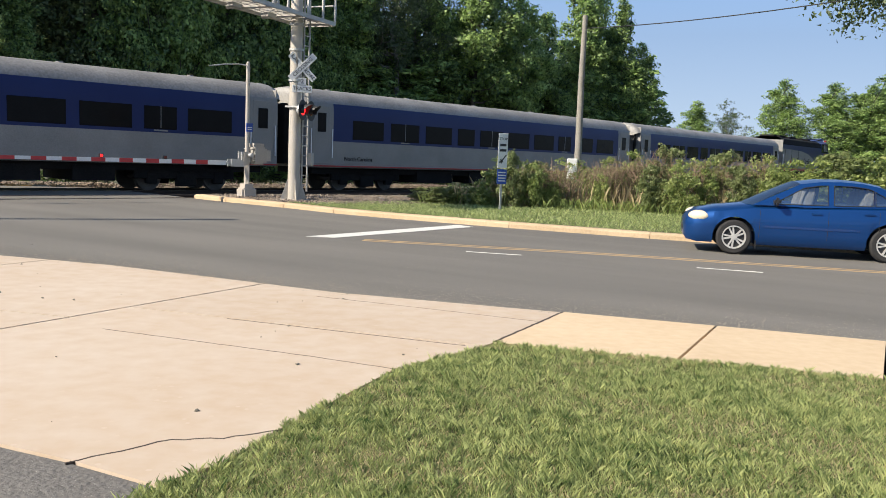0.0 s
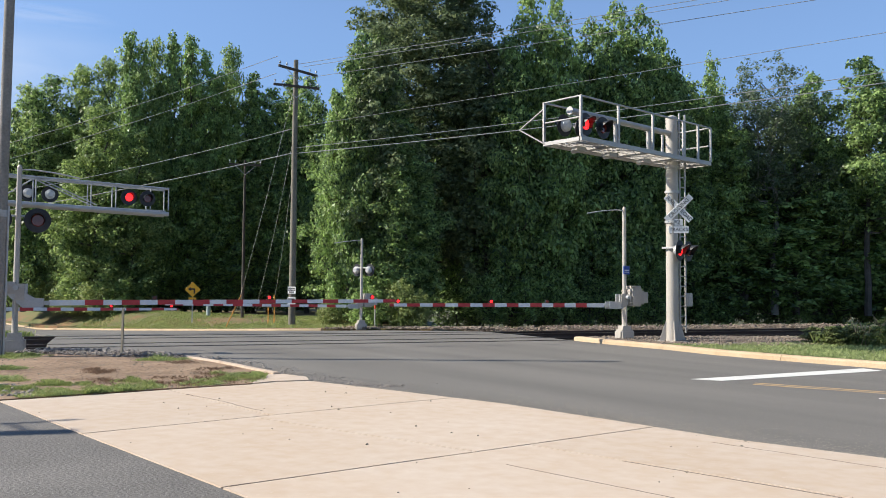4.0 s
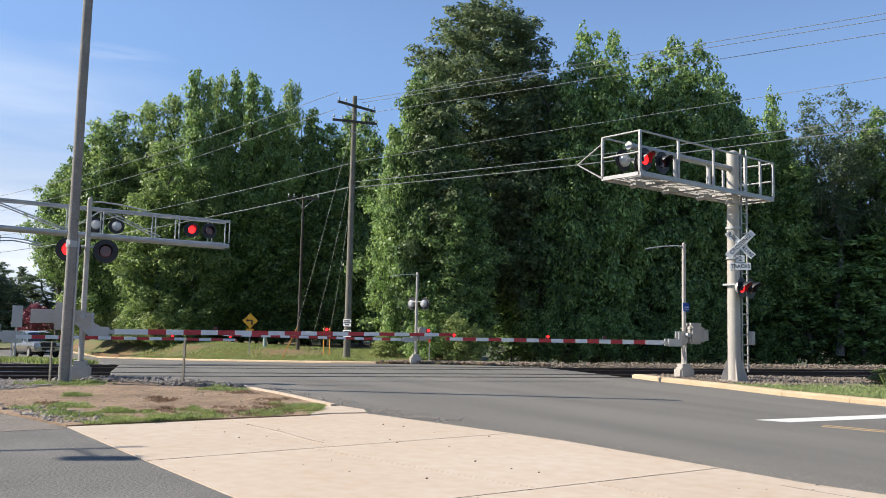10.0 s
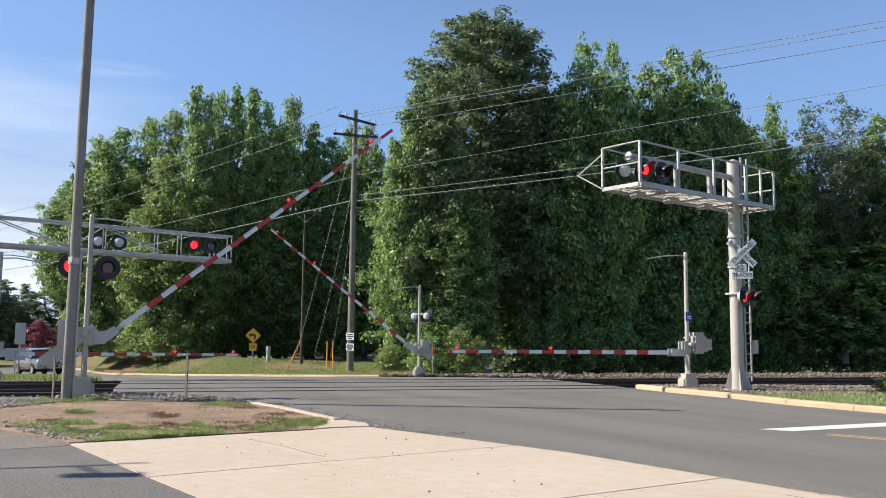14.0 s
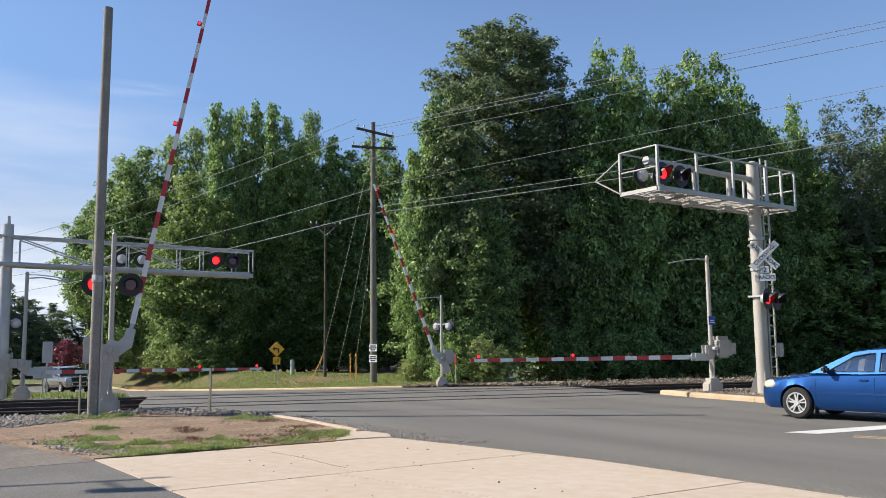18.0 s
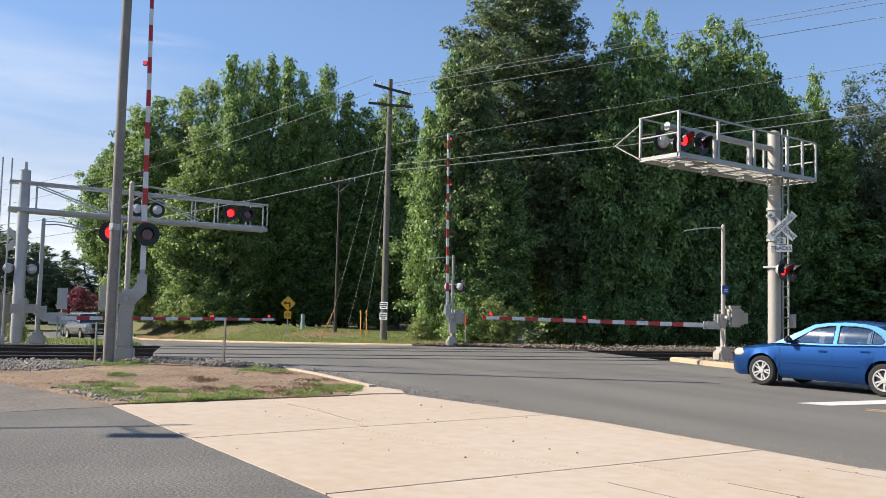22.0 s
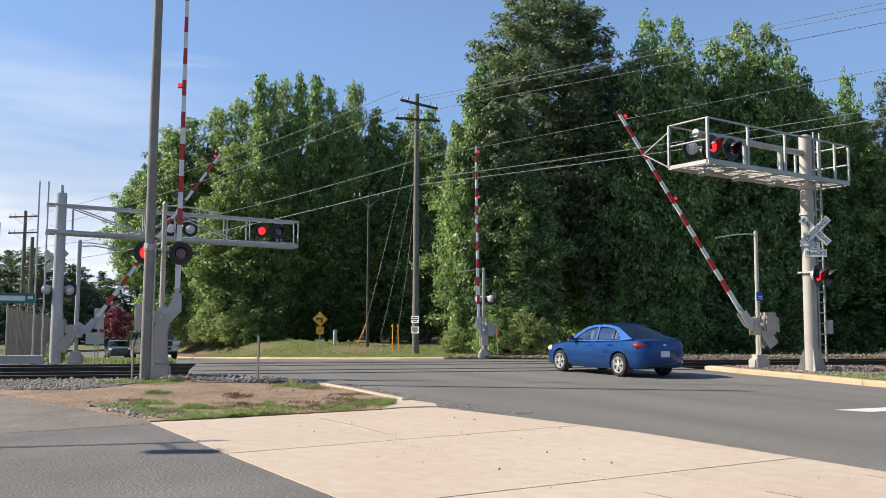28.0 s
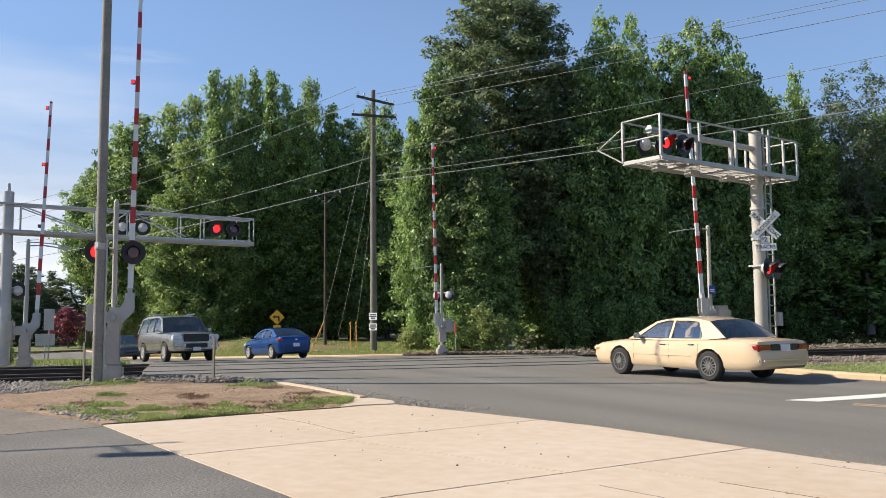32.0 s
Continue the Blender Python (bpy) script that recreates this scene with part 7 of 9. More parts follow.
def coach(name, label, blank=2.3, title=""):
    c = thing(name, label, "railway coach", group="coaches of the train")
    L = 12.15
    lower = [(1.42, 0.95), (1.51, 1.05), (1.52, 1.6), (1.52, 2.02)]
    band = [(1.52, 2.02), (1.52, 2.9), (1.51, 3.3), (1.47, 3.52)]
    roof = [(1.47, 3.52), (1.36, 3.75), (1.12, 3.95), (0.75, 4.08), (0.35, 4.14), (0.0, 4.15)]
    hull(c, "lower_side", lower, -L, L, T["silver"], "grey painted lower side")
    hull(c, "window_band", band, -L + 1.27, L - 1.27, T["blue"], "dark blue window band")
    for a, b in ((-L, -L + 1.27), (L - 1.27, L)):
        hull(c, "vestibule_side", band, a, b, T["silver"], "grey vestibule side")
    hull(c, "roof_half", roof, -L, L, T["roof"], "dirty silver roof")
    for s in (1, -1):
        bm = bm_()
        box(bm, (0, s * 1.515, 1.02), (2 * L, 0.02, 0.05))
        part("red_stripe", bm, T["red"], c)
        x = -L + blank
        k = 0
        while x < L - 3.4:
            w = 1.75 if k % 4 != 3 else 1.2
            bm = bm_()
            box(bm, (x + w / 2, s * 1.522, 2.52), (w, 0.03, 0.78))
            bevel(bm, 0.012)
            wi = part("window", bm, T["window"], c, "dark tinted window")
            if k % 3 == 1:
                bm = bm_()
                box(bm, (x + w * 0.5, s * 1.54, 2.55), (0.025, 0.012, 0.74))
                box(bm, (x + w * 0.5, s * 1.54, 2.09), (0.5, 0.014, 0.05))
                part("window_bar", bm, T["silver"], wi)
            x += w + 0.42
            k += 1
        for xx in (-L + 0.66, L - 0.66):
            bm = bm_()
            box(bm, (xx, s * 1.522, 2.25), (0.88, 0.03, 2.3))
            bevel(bm, 0.012)
            d = part("door", bm, T["silver"], c, "grey vestibule door")
            bm = bm_()
            box(bm, (xx, s * 1.54, 2.75), (0.42, 0.02, 0.75))
            part("door_window", bm, T["window"], d)
            for o in (-0.54, 0.54):
                bm = bm_()
                rod(bm, (xx + o, s * 1.57, 1.35), (xx + o, s * 1.57, 2.5), 0.02, n=6)
                part("grab_rail", bm, T["white"], c)
    for xe, sg in ((-L, -1), (L, 1)):
        bm = bm_()
        box(bm, (xe - 0.03 * sg, 0, 2.4), (0.06, 2.94, 2.9))
        bevel(bm, 0.02)
        part("end_wall", bm, T["roof"], c, "dirty grey end wall")
        bm = bm_()
        rings = [[bm.verts.new((xe + o * sg, y * k, 2.6 + (z - 2.6) * k2)) for y, z in [*roof, *[(-p, q) for p, q in roof[-2::-1]]]] for o, k, k2 in ((-0.02, 1, 1), (0.14, 0.97, 0.98), (0.24, 0.88, 0.93), (0.28, 0.7, 0.82))]
        for p, q in zip(rings, rings[1:]):
            for i in range(len(p) - 1):
                bm.faces.new((p[i], p[i + 1], q[i + 1], q[i]))
        bm.faces.new(rings[-1])
        part("roof_end", bm, T["roof"], c, "rounded roof end", True)
        for s in (1, -1):
            bm = bm_()
            rod(bm, (xe + 0.1 * sg, s * 1.12, 1.1), (xe + 0.1 * sg, s * 1.12, 3.5), 0.09, n=8)
            part("corner_pipe", bm, T["dark"], c)
            bm = bm_()
            rod(bm, (xe + 0.35 * sg, s * 0.9, 1.15), (xe + 0.35 * sg, s * 0.9, 2.2), 0.022, n=6)
            part("gate_rail", bm, T["white"], c)
        bm = bm_()
        box(bm, (xe + 0.24 * sg, 0, 2.25), (0.46, 1.1, 2.4))
        bevel(bm, 0.05)
        part("diaphragm", bm, T["dark"], c, "black rubber diaphragm")
    bm = bm_()
    box(bm, (0, 0, 0.85), (2 * L - 1, 2.3, 0.3))
    for xx, ln in ((-4.5, 2.4), (-1.2, 1.8), (2.2, 2.6), (5.2, 1.4)):
        box(bm, (xx, 0, 0.6), (ln, 2.5, 0.5))
    part("underframe", bm, T["dark"], c, "dark equipment under the floor")
    for x in (-8.6, 8.6):
        truck(c, x)
    for k in range(5):
        bm = bm_()
        rod(bm, (-9.6 + k * 4.8, 0.5, 4.1), (-9.6 + k * 4.8, 0.5, 4.25), 0.12, n=10)
        part("roof_vent", bm, T["roof"], c)
    for s in (1, -1):
        if title:
            words("lettering", title, 0.27, T["blue"], c, pose(0.0, -1.526 * s, 1.5, 0, 0, 0 if s > 0 else 180), 0.003, "coach name in dark blue letters")
        words("lettering", "North Carolina", 0.25, T["dark"], c, pose((-L + 2.65) * s, -1.526 * s, 1.32, 0, 0, 0 if s > 0 else 180), 0.003, "state name in dark letters")
    return c


def locomotive(name, label):
    """A hooded diesel; x ahead. Deck at 1.62."""
    c = thing(name, label, "locomotive", group="locomotives of the train")
    hood = [(1.5, 1.66), (1.5, 3.2), (1.5, 3.75), (1.36, 4.2), (1.1, 4.35), (0.0, 4.45)]
    hull(c, "hood_side", hood[:3], -7.7, 3.95, T["blue"], "dark blue body side")
    hull(c, "hood_roof", hood[2:], -7.7, 3.95, T["dark"], "dark hood roof with grilles")
    bm = bm_()
    box(bm, (-7.7, 0, 2.9), (0.06, 2.96, 2.5))
    part("rear_wall", bm, T["silver"], c)
    # cab with a windscreen that is wedge-shaped in plan
    bm = bm_()
    foot = [(3.2, 1.5, 1.66), (5.8, 1.5, 1.66), (6.35, 0, 1.66), (5.8, -1.5, 1.66), (3.2, -1.5, 1.66)]
    sill = [(3.2, 1.5, 3.38), (5.8, 1.5, 3.38), (6.35, 0, 3.48), (5.8, -1.5, 3.38), (3.2, -1.5, 3.38)]
    eave = [(3.2, 1.44, 4.18), (5.56, 1.42, 4.28), (6.0, 0, 4.5), (5.56, -1.42, 4.28), (3.2, -1.44, 4.18)]
    ridge = [(3.2, 0.9, 4.42), (5.2, 0.85, 4.6), (5.55, 0, 4.66), (5.2, -0.85, 4.6), (3.2, -0.9, 4.42)]
    fore = 0.75
    foot, sill, eave, ridge = [[(x + fore, y, z) for x, y, z in r] for r in (foot, sill, eave, ridge)]
    rings = [[bm.verts.new(p) for p in r] for r in (foot, sill, eave, ridge)]
    for p, q in zip(rings, rings[1:]):
        for i in range(5):
            bm.faces.new((p[i], p[(i + 1) % 5], q[(i + 1) % 5], q[i]))
    bm.faces.new(rings[0][::-1])
    bm.faces.new(rings[-1])
    part("cab", bm, T["blue"], c, "blue cab")
    bm = bm_()
    for p, q in zip(ridge + ridge[:1], ridge[1:] + ridge[:1]):
        rod(bm, Vector(p) + Vector((0, 0, 0.02)), Vector(q) + Vector((0, 0, 0.02)), 0.03, n=6)
    part("roof_edge", bm, T["dark"], c, "dark edge of the cab roof")
    # nose: flat front, short chamfers, top that falls to the sides
    bm = bm_()
    vs = []
    for z, drop, cut_ in ((1.66, 0.0, 0.0), (3.3, 0.0, 0.0), (3.62, 0.3, 0.1)):
        ring = [(5.8, 1.5, z - drop), (6.65, 1.5, z - drop), (7.25 - cut_, 0.98, z - drop * 0.25), (7.25 - cut_, -0.98, z - drop * 0.25), (6.65, -1.5, z - drop), (5.8, -1.5, z - drop)]
        vs.append([bm.verts.new((x + fore, y, zz)) for x, y, zz in ring])
    for p, q in zip(vs, vs[1:]):
        for i in range(5):
            bm.faces.new((p[i], p[i + 1], q[i + 1], q[i]))
    mid_a, mid_b = bm.verts.new((5.8 + fore, 0, 3.64)), bm.verts.new((7.15 + fore, 0, 3.6))
    t_ = vs[-1]
    bm.faces.new((t_[0], t_[1], t_[2], mid_b, mid_a))
    bm.faces.new((t_[3], t_[4], t_[5], mid_a, mid_b))
    bm.faces.new((t_[2], t_[3], mid_b))
    part("nose", bm, T["blue"], c, "blue wide nose")
    bm = bm_()
    box(bm, (7.262 + fore, 0.55, 2.5), (0.03, 0.7, 1.66))
    bevel(bm, 0.012)
    part("nose_door", bm, T["blue"], c, "front door in the nose")
    for s in (1, -1):
        wedge = pose(6.08 + fore, s * 0.72, 3.93, 0, 0, s * 20) @ pose(0, 0, 0, 0, -17, 0)
        bm = bm_()
        box(bm, (0, 0, 0), (0.05, 1.02, 0.6))
        bevel(bm, 0.015)
        part("windscreen", bm, T["pane"], c, "pale reflecting cab windscreen").matrix_basis = wedge
        bm = bm_()
        box(bm, (0.03, 0, -0.33), (0.05, 1.14, 0.05))
        box(bm, (0.03, 0, 0.33), (0.05, 1.14, 0.05))
        for y in (-0.55, 0.55):
            box(bm, (0.03, y, 0), (0.05, 0.05, 0.66))
        part("windscreen_frame", bm, T["dark"], c).matrix_basis = wedge
        bm = bm_()
        rod(bm, (0.05, s * 0.1, 0.3), (0.06, s * 0.25, -0.2), 0.012, n=6)
        part("wiper", bm, T["dark"], c).matrix_basis = wedge
        at_ = pose(5.93 + fore, s * 0.5, 4.58, 0, 0, s * 18)
        bm = bm_()
        box(bm, (-0.12, 0, 0), (0.34, 0.84, 0.32))
        bevel(bm, 0.03)
        nb = part("number_box", bm, T["blue"], c, "number box above the windscreen")
        nb.matrix_basis = at_
        bm = bm_()
        box(bm, (0.055, 0, 0), (0.02, 0.62, 0.24))
        part("number_board", bm, T["dark"], nb)
        words("numerals", "1893", 0.25, T["white"], nb, pose(0.069, 0, 0, 0, 0, 90), 0.003)
        bm = bm_()
        rod(bm, (5.72 + fore, s * 1.12, 4.52), (5.86 + fore, s * 1.15, 4.52), 0.09, n=12)
        part("class_lamp", bm, T["red"], c)
        lean_ = Matrix.Rotation(radians(4.5 * s), 3, "X")
        for x0, w, clear in ((6.2, 0.42, False), (5.7, 1.0, True), (4.6, 0.4, False)):
            bm = bm_()
            box(bm, (x0 - w / 2, s * 1.475, 3.78), (w, 0.05, 0.72), lean_)
            bevel(bm, 0.01)
            cw_ = part("cab_window", bm, T["window"], c, "cab side window")
            if clear:
                bm = bm_()
                box(bm, (x0 - 0.12, s * 1.5, 3.78), (0.16, 0.03, 0.66), lean_)
                box(bm, (x0 - 0.6, s * 1.5, 3.78), (0.03, 0.03, 0.66), lean_)
                part("sliding_frame", bm, T["white"], cw_, "white sliding window frame")
                bm = bm_()
                box(bm, (x0 - 0.78, s * 1.497, 3.78), (0.3, 0.02, 0.6), lean_)
                part("pane", bm, T["pane"], cw_)
            bm = bm_()
            for dz in (-0.38, 0.38):
                box(bm, (x0 - w / 2, s * (1.475 - dz * 0.08), 3.78 + dz), (w + 0.08, 0.07, 0.03), lean_)
            part("window_trim", bm, T["dark"], cw_)
        words("numerals", "1893", 0.4, T["gold"], c, pose(5.2, -1.508 if s > 0 else 1.508, 3.1, 0, 0, 0 if s > 0 else 180), 0.004, "gold numerals")
        words("lettering", "City of Burlington", 0.2, T["gold"], c, pose(5.2, -1.508 if s > 0 else 1.508, 2.78, 0, 0, 0 if s > 0 else 180), 0.004, "small gold name")
        # grey sweep on the side
        bm = bm_()
        pts = [(3.4, 1.78), (2.6, 2.2), (1.3, 2.75), (-0.2, 3.1), (-2.2, 3.3), (-5.0, 3.38), (-7.68, 3.4), (-7.68, 1.78)]
        f = [bm.verts.new((x, s * 1.506, z)) for x, z in pts]
        g2 = [bm.verts.new((x, s * 1.48, z)) for x, z in pts]
        bm.faces.new(f)
        for i in range(len(pts)):
            bm.faces.new((f[i], f[(i + 1) % 8], g2[(i + 1) % 8], g2[i]))
        part("grey_sweep", bm, T["silver"], c, "grey sweep along the body side")
        for zz, mm in ((1.74, "gold"), (1.63, "red")):
            bm = bm_()
            box(bm, (-0.15, s * 1.512, zz), (15.3, 0.02, 0.05 if mm == "gold" else 0.13))
            part(mm + "_stripe", bm, T[mm], c)
        words("lettering", "North Carolina", 0.7, T["dark"], c, pose(-1.3, -1.512 if s > 0 else 1.512, 2.42, 0, 0, 0 if s > 0 else 180), 0.003, "state name in dark letters")
        for xs_, cl in ((-5.35, "red"), (-5.85, "white"), (-4.85, "blue")):
            bm = bm_()
            star = [bm.verts.new((xs_ + math.sin(i * math.pi / 5) * (0.34 if i % 2 == 0 else 0.14), s * {"red": 1.518, "white": 1.512, "blue": 1.512}[cl], (2.3 if cl == "red" else 2.12) + math.cos(i * math.pi / 5) * (0.34 if i % 2 == 0 else 0.14))) for i in range(10)]
            bm.faces.new(star)
            part("star", bm, T[cl], c, cl + " star")
        for xx in (-3.2, -5.2, -7.0):
            bm = bm_()
            box(bm, (xx, s * 1.51, 2.6), (0.03, 0.02, 1.5))
            part("panel_seam", bm, T["dark"], c)
        bm = bm_()
        rod(bm, (-8.45, s * 1.4, 1.6), (-8.45, s * 1.4, 2.9), 0.025, n=6)
        part("grab_rail", bm, T["white"], c)
        bm = bm_()
        rod(bm, (-7.6, s * 1.55, 1.7), (-7.6, s * 1.55, 2.9), 0.025, n=6)
        part("grab_rail", bm, T["white"], c)
        # front steps rails
        for xx, yy in ((8.55, 1.3), (8.2, 1.42)):
            bm = bm_()
            tube(bm, [(xx + 0.1, s * yy, 0.9), (xx, s * yy, 1.7), (xx - 0.1, s * (yy - 0.05), 2.65), (xx - 0.2, s * (yy - 0.5), 2.7)], 0.025, 6)
            part("handrail", bm, T["white"], c, "white handrail")
    words("lettering", "N", 0.62, T["gold"], c, pose(6.97 + fore, -1.25, 2.95, 0, 0, 41), 0.004, "gold letter")
    words("lettering", "C", 0.62, T["gold"], c, pose(6.97 + fore, 1.25, 2.95, 0, 0, 139), 0.004, "gold letter")
    bm = bm_()
    star = [bm.verts.new((7.285 + fore, math.sin(i * math.pi / 5) * (0.62 if i % 2 == 0 else 0.25), 2.25 + math.cos(i * math.pi / 5) * (0.62 if i % 2 == 0 else 0.25))) for i in range(10)]
    bm.faces.new(star)
    part("nose_star", bm, T["white"], c, "large white star")
    for z in (3.4, 3.14):
        bm = bm_()
        rod(bm, (7.0 + fore, 0, z), (7.3 + fore, 0, z), 0.12, n=14)
        part("headlight", bm, T["white"], c)
    # deck, pilot, tank
    bm = bm_()
    box(bm, (0.1, 0, 1.5), (16.9, 3.0, 0.2))
    part("deck", bm, T["dark"], c)
    bm = bm_()
    box(bm, (8.6, 0, 1.62), (0.14, 2.9, 0.14))
    part("pilot_beam", bm, T["red"], c, "red front beam")
    bm = bm_()
    v = [bm.verts.new(p) for p in ((8.3, -1.3, 0.6), (8.3, 1.3, 0.6), (8.75, 0.0, 0.2), (8.45, 1.3, 0.18), (8.45, -1.3, 0.18))]
    bm.faces.new((v[1], v[0], v[4], v[2], v[3]))
    part("plough", bm, T["dark"], c, "dark steel snow plough")
    bm = bm_()
    box(bm, (8.7, 0, 1.0), (0.5, 0.3, 0.35))
    bevel(bm, 0.04)
    part("coupler", bm, T["steel"], c)
    bm = bm_()
    box(bm, (-0.3, 0, 0.82), (5.4, 2.7, 1.15))
    bevel(bm, 0.12, 2)
    part("fuel_tank", bm, T["dark"], c)
    for xx, ln in ((3.0, 0.8), (1.2, 0.5), (-2.0, 1.6), (-5.0, 1.6), (-7.0, 0.9)):
        bm = bm_()
        box(bm, (xx, 0, 4.5), (ln, 1.2, 0.16))
        bevel(bm, 0.03)
        part("roof_vent", bm, T["dark"], c)
    for s in (1, -1):
        for xx in (7.9, 3.1, -3.4, -7.9):
            for k in range(4):
                bm = bm_()
                box(bm, (xx, s * 1.3, 0.45 + k * 0.3), (0.66, 0.35, 0.05))
                part("step", bm, T["dark"], c)
            for o in (-0.36, 0.36):
                bm = bm_()
                box(bm, (xx + o, s * 1.3, 0.9), (0.05, 0.36, 1.1))
                part("step_side", bm, T["dark"], c)
        bm = bm_()
        rod(bm, (-2.9, s * 1.2, 1.2), (2.7, s * 1.2, 1.2), 0.17, n=10)
        part("air_tank", bm, T["dark"], c)
    for x in (-5.2, 5.2):
        truck(c, x, 0.5, 2.8, 2)
    return c


rear_loco = locomotive("locomotive", "blue and grey diesel locomotive with white star nose and gold letters")
coaches = [coach("railway_coach", "railway coach with dark blue window band over grey side", *k) for k in ((4.3, "HONEY BEE"), (2.3, ""), (2.3, ""))]
front_loco = locomotive("locomotive", "dark diesel locomotive at the far end of the train")

# ---- grass, weeds, stones ----
rng = np.random.default_rng(9)


def blades(name, label, x, y, z, h, w, material, category="grass", lean=0.5, kind="stuff", lie=None):
    """Single grass blades, a bent strip each."""
    n = len(x)
    a = rng.random(n) * 2 * np.pi
    hh = h * (0.5 + rng.random(n) * 0.9)
    base = np.stack([x, y, np.broadcast_to(z, n)], 1)
    side = np.stack([np.cos(a), np.sin(a), np.zeros(n)], 1) * (w * (0.6 + 0.8 * rng.random(n)))[:, None]
    b = rng.random(n) * 2 * np.pi if lie is None else lie + rng.normal(size=n) * 1.7
    out = np.stack([np.cos(b), np.sin(b), np.zeros(n)], 1) * (hh * lean * rng.random(n))[:, None]
    up = np.zeros((n, 3))
    up[:, 2] = hh
    v = np.empty((n, 4, 3))
    v[:, 0], v[:, 1] = base - side, base + side
    v[:, 2], v[:, 3] = base + out * 0.4 + up * 0.65 + side * 0.7, base + out + up
    me = soup(name, v.reshape(-1, 3), np.arange(n * 4).reshape(-1, 4), M[material])
    return tagged(new(name, me), label, category, kind=kind)


# near lawn
zone = [(0.46, 7.3), (-0.31, 6.2), (-0.84, 4.8), (-1.02, 4.2), (-1.26, 3.85), (-1.45, 2.4), (4.5, 1.5), (9.5, 4.9), (3.42, 6.66)]
x, y = scatter(zone, 900000, rng)
keep = rng.random(len(x)) < np.clip(9.0 / np.hypot(x, y) ** 1.1, 0.25, 1)
x, y = x[keep], y[keep]
tuft = np.floor(x * 14 + np.sin(y * 9 + np.sin(x * 23))) * 3.7 + np.floor(y * 14 + np.sin(x * 11 + np.sin(y * 19))) * 5.3
rise = 0.5 + 0.5 * np.sin(tuft * 12.9898)
thick = 0.5 + 0.25 * (np.sin(x * 3.1 + 1.9 * np.sin(y * 2.3)) + np.sin(y * 4.1 + x * 1.3))
keep = rng.random(len(x)) < 0.5 + 0.5 * thick
x, y, rise, thick, tuft = x[keep], y[keep], rise[keep], thick[keep], tuft[keep]
blades("lawn_grass", "short mown green grass with dry yellow blades", x, y, -0.005, 0.016 + 0.026 * rise + 0.015 * thick, 0.0013, "lawn_blade", lean=0.9, lie=tuft * 7.1)
x, y = scatter(zone, 170000, rng)
thick = 0.5 + 0.25 * (np.sin(x * 3.1 + 1.9 * np.sin(y * 2.3)) + np.sin(y * 4.1 + x * 1.3))
keep = thick + rng.normal(size=len(x)) * 0.25 < 0.6
x, y = x[keep], y[keep]
blades("dry_lawn_grass", "dry straw-coloured blades among the lawn", x, y, -0.005, 0.026, 0.0012, "straw", lean=1.2)
# verge beyond the kerb
x, y = scatter([(-4.4, 24.2), (-5.2, 23.95), (-3.3, 22.35), (-1.6, 21.55), (1.2, 20.2), (4.2, 19.0), (10, 16.7), (20, 13.9), (24, 20), (10, 26), (0, 28), (-1.6, 27.5)], 110000, rng)
blades("verge_grass", "green grass on the verge behind the kerb", x, y, 0.1, 0.06, 0.008, "blade", lean=1.4)
# bank beyond the crossing
def bank_rise(x, y):
    """Height of the bank and how far up it a place lies."""
    ex, ey = np.array(BANK_EDGE).T
    steps = np.linspace(0, 16, 81)
    gap = np.stack([np.abs(y - k * 0.86 - np.interp(x + k * 0.5, ex, ey)) for k in steps])
    up = steps[gap.argmin(0)]
    foot = np.array([hgt(a, b) for a, b in zip(x + up * 0.5, y - up * 0.86)])
    low = foot + 0.08 + (np.maximum(-0.28, foot + 0.1) - foot - 0.08) * np.clip((up - 1.5) / 3.5, 0, 1)
    return np.where(up < 5, low, np.interp(up, [5, 9, 16], [-0.28, -0.05, -0.42])), up


x, y = scatter([(-60, 45.8), (-48, 40.4), (-37, 35.3), (-29.5, 33.6), (-23, 34.0), (-24, 40.5), (-30, 43), (-42, 45), (-54, 50)], 130000, rng)
z, up = bank_rise(x, y)
bare = np.sin(x * 0.55 + 0.8) + np.sin(x * 0.23 + y * 0.9) + rng.normal(size=len(x)) * 0.5
keep = (bare < 0.9) & (up < 10)
blades("bank_grass", "yellowish green grass on the bank", x[keep], y[keep], z[keep] - 0.01, 0.09, 0.012, "weed", lean=1.2)
x, y = scatter([(-25.4, 19.5), (-29.2, 21.0), (-40, 26.6), (-40, 23.5), (-31, 19.4), (-27, 18.3)], 30000, rng)
z = np.array([hgt(a, b) - 0.1 for a, b in zip(x, y)])
blades("side_grass", "rough grass beside the road beyond the tracks", x, y, z, 0.22, 0.018, "weed")
# weeds on the dirt island
PATCH = [(-10.5, 8.35, 0.25), (-10.35, 8.75, 0.35), (-10.15, 9.2, 0.35), (-9.95, 9.8, 0.35), (-9.6, 10.6, 0.2), (-9.5, 11.5, 0.28), (-9.9, 12.0, 0.3), (-11.5, 9.2, 0.3), (-14.2, 14.3, 0.3), (-17.5, 12.0, 0.45), (-16.9, 12.5, 0.4), (-11.0, 10.3, 0.14), (-12.9, 9.2, 0.2), (-11.6, 8.5, 0.22), (-14.4, 10.6, 0.15), (-12.3, 8.6, 0.12), (-13.6, 13.6, 0.22)]
ISLAND = [(-10.5, 7.9), (-10.2, 8.6), (-9.15, 11.0), (-9.1, 11.5), (-9.8, 12.3), (-11.9, 13.4), (-13.8, 14.3), (-16.3, 14.6), (-18.9, 13.0), (-20, 9.6), (-13.4, 8.4)]


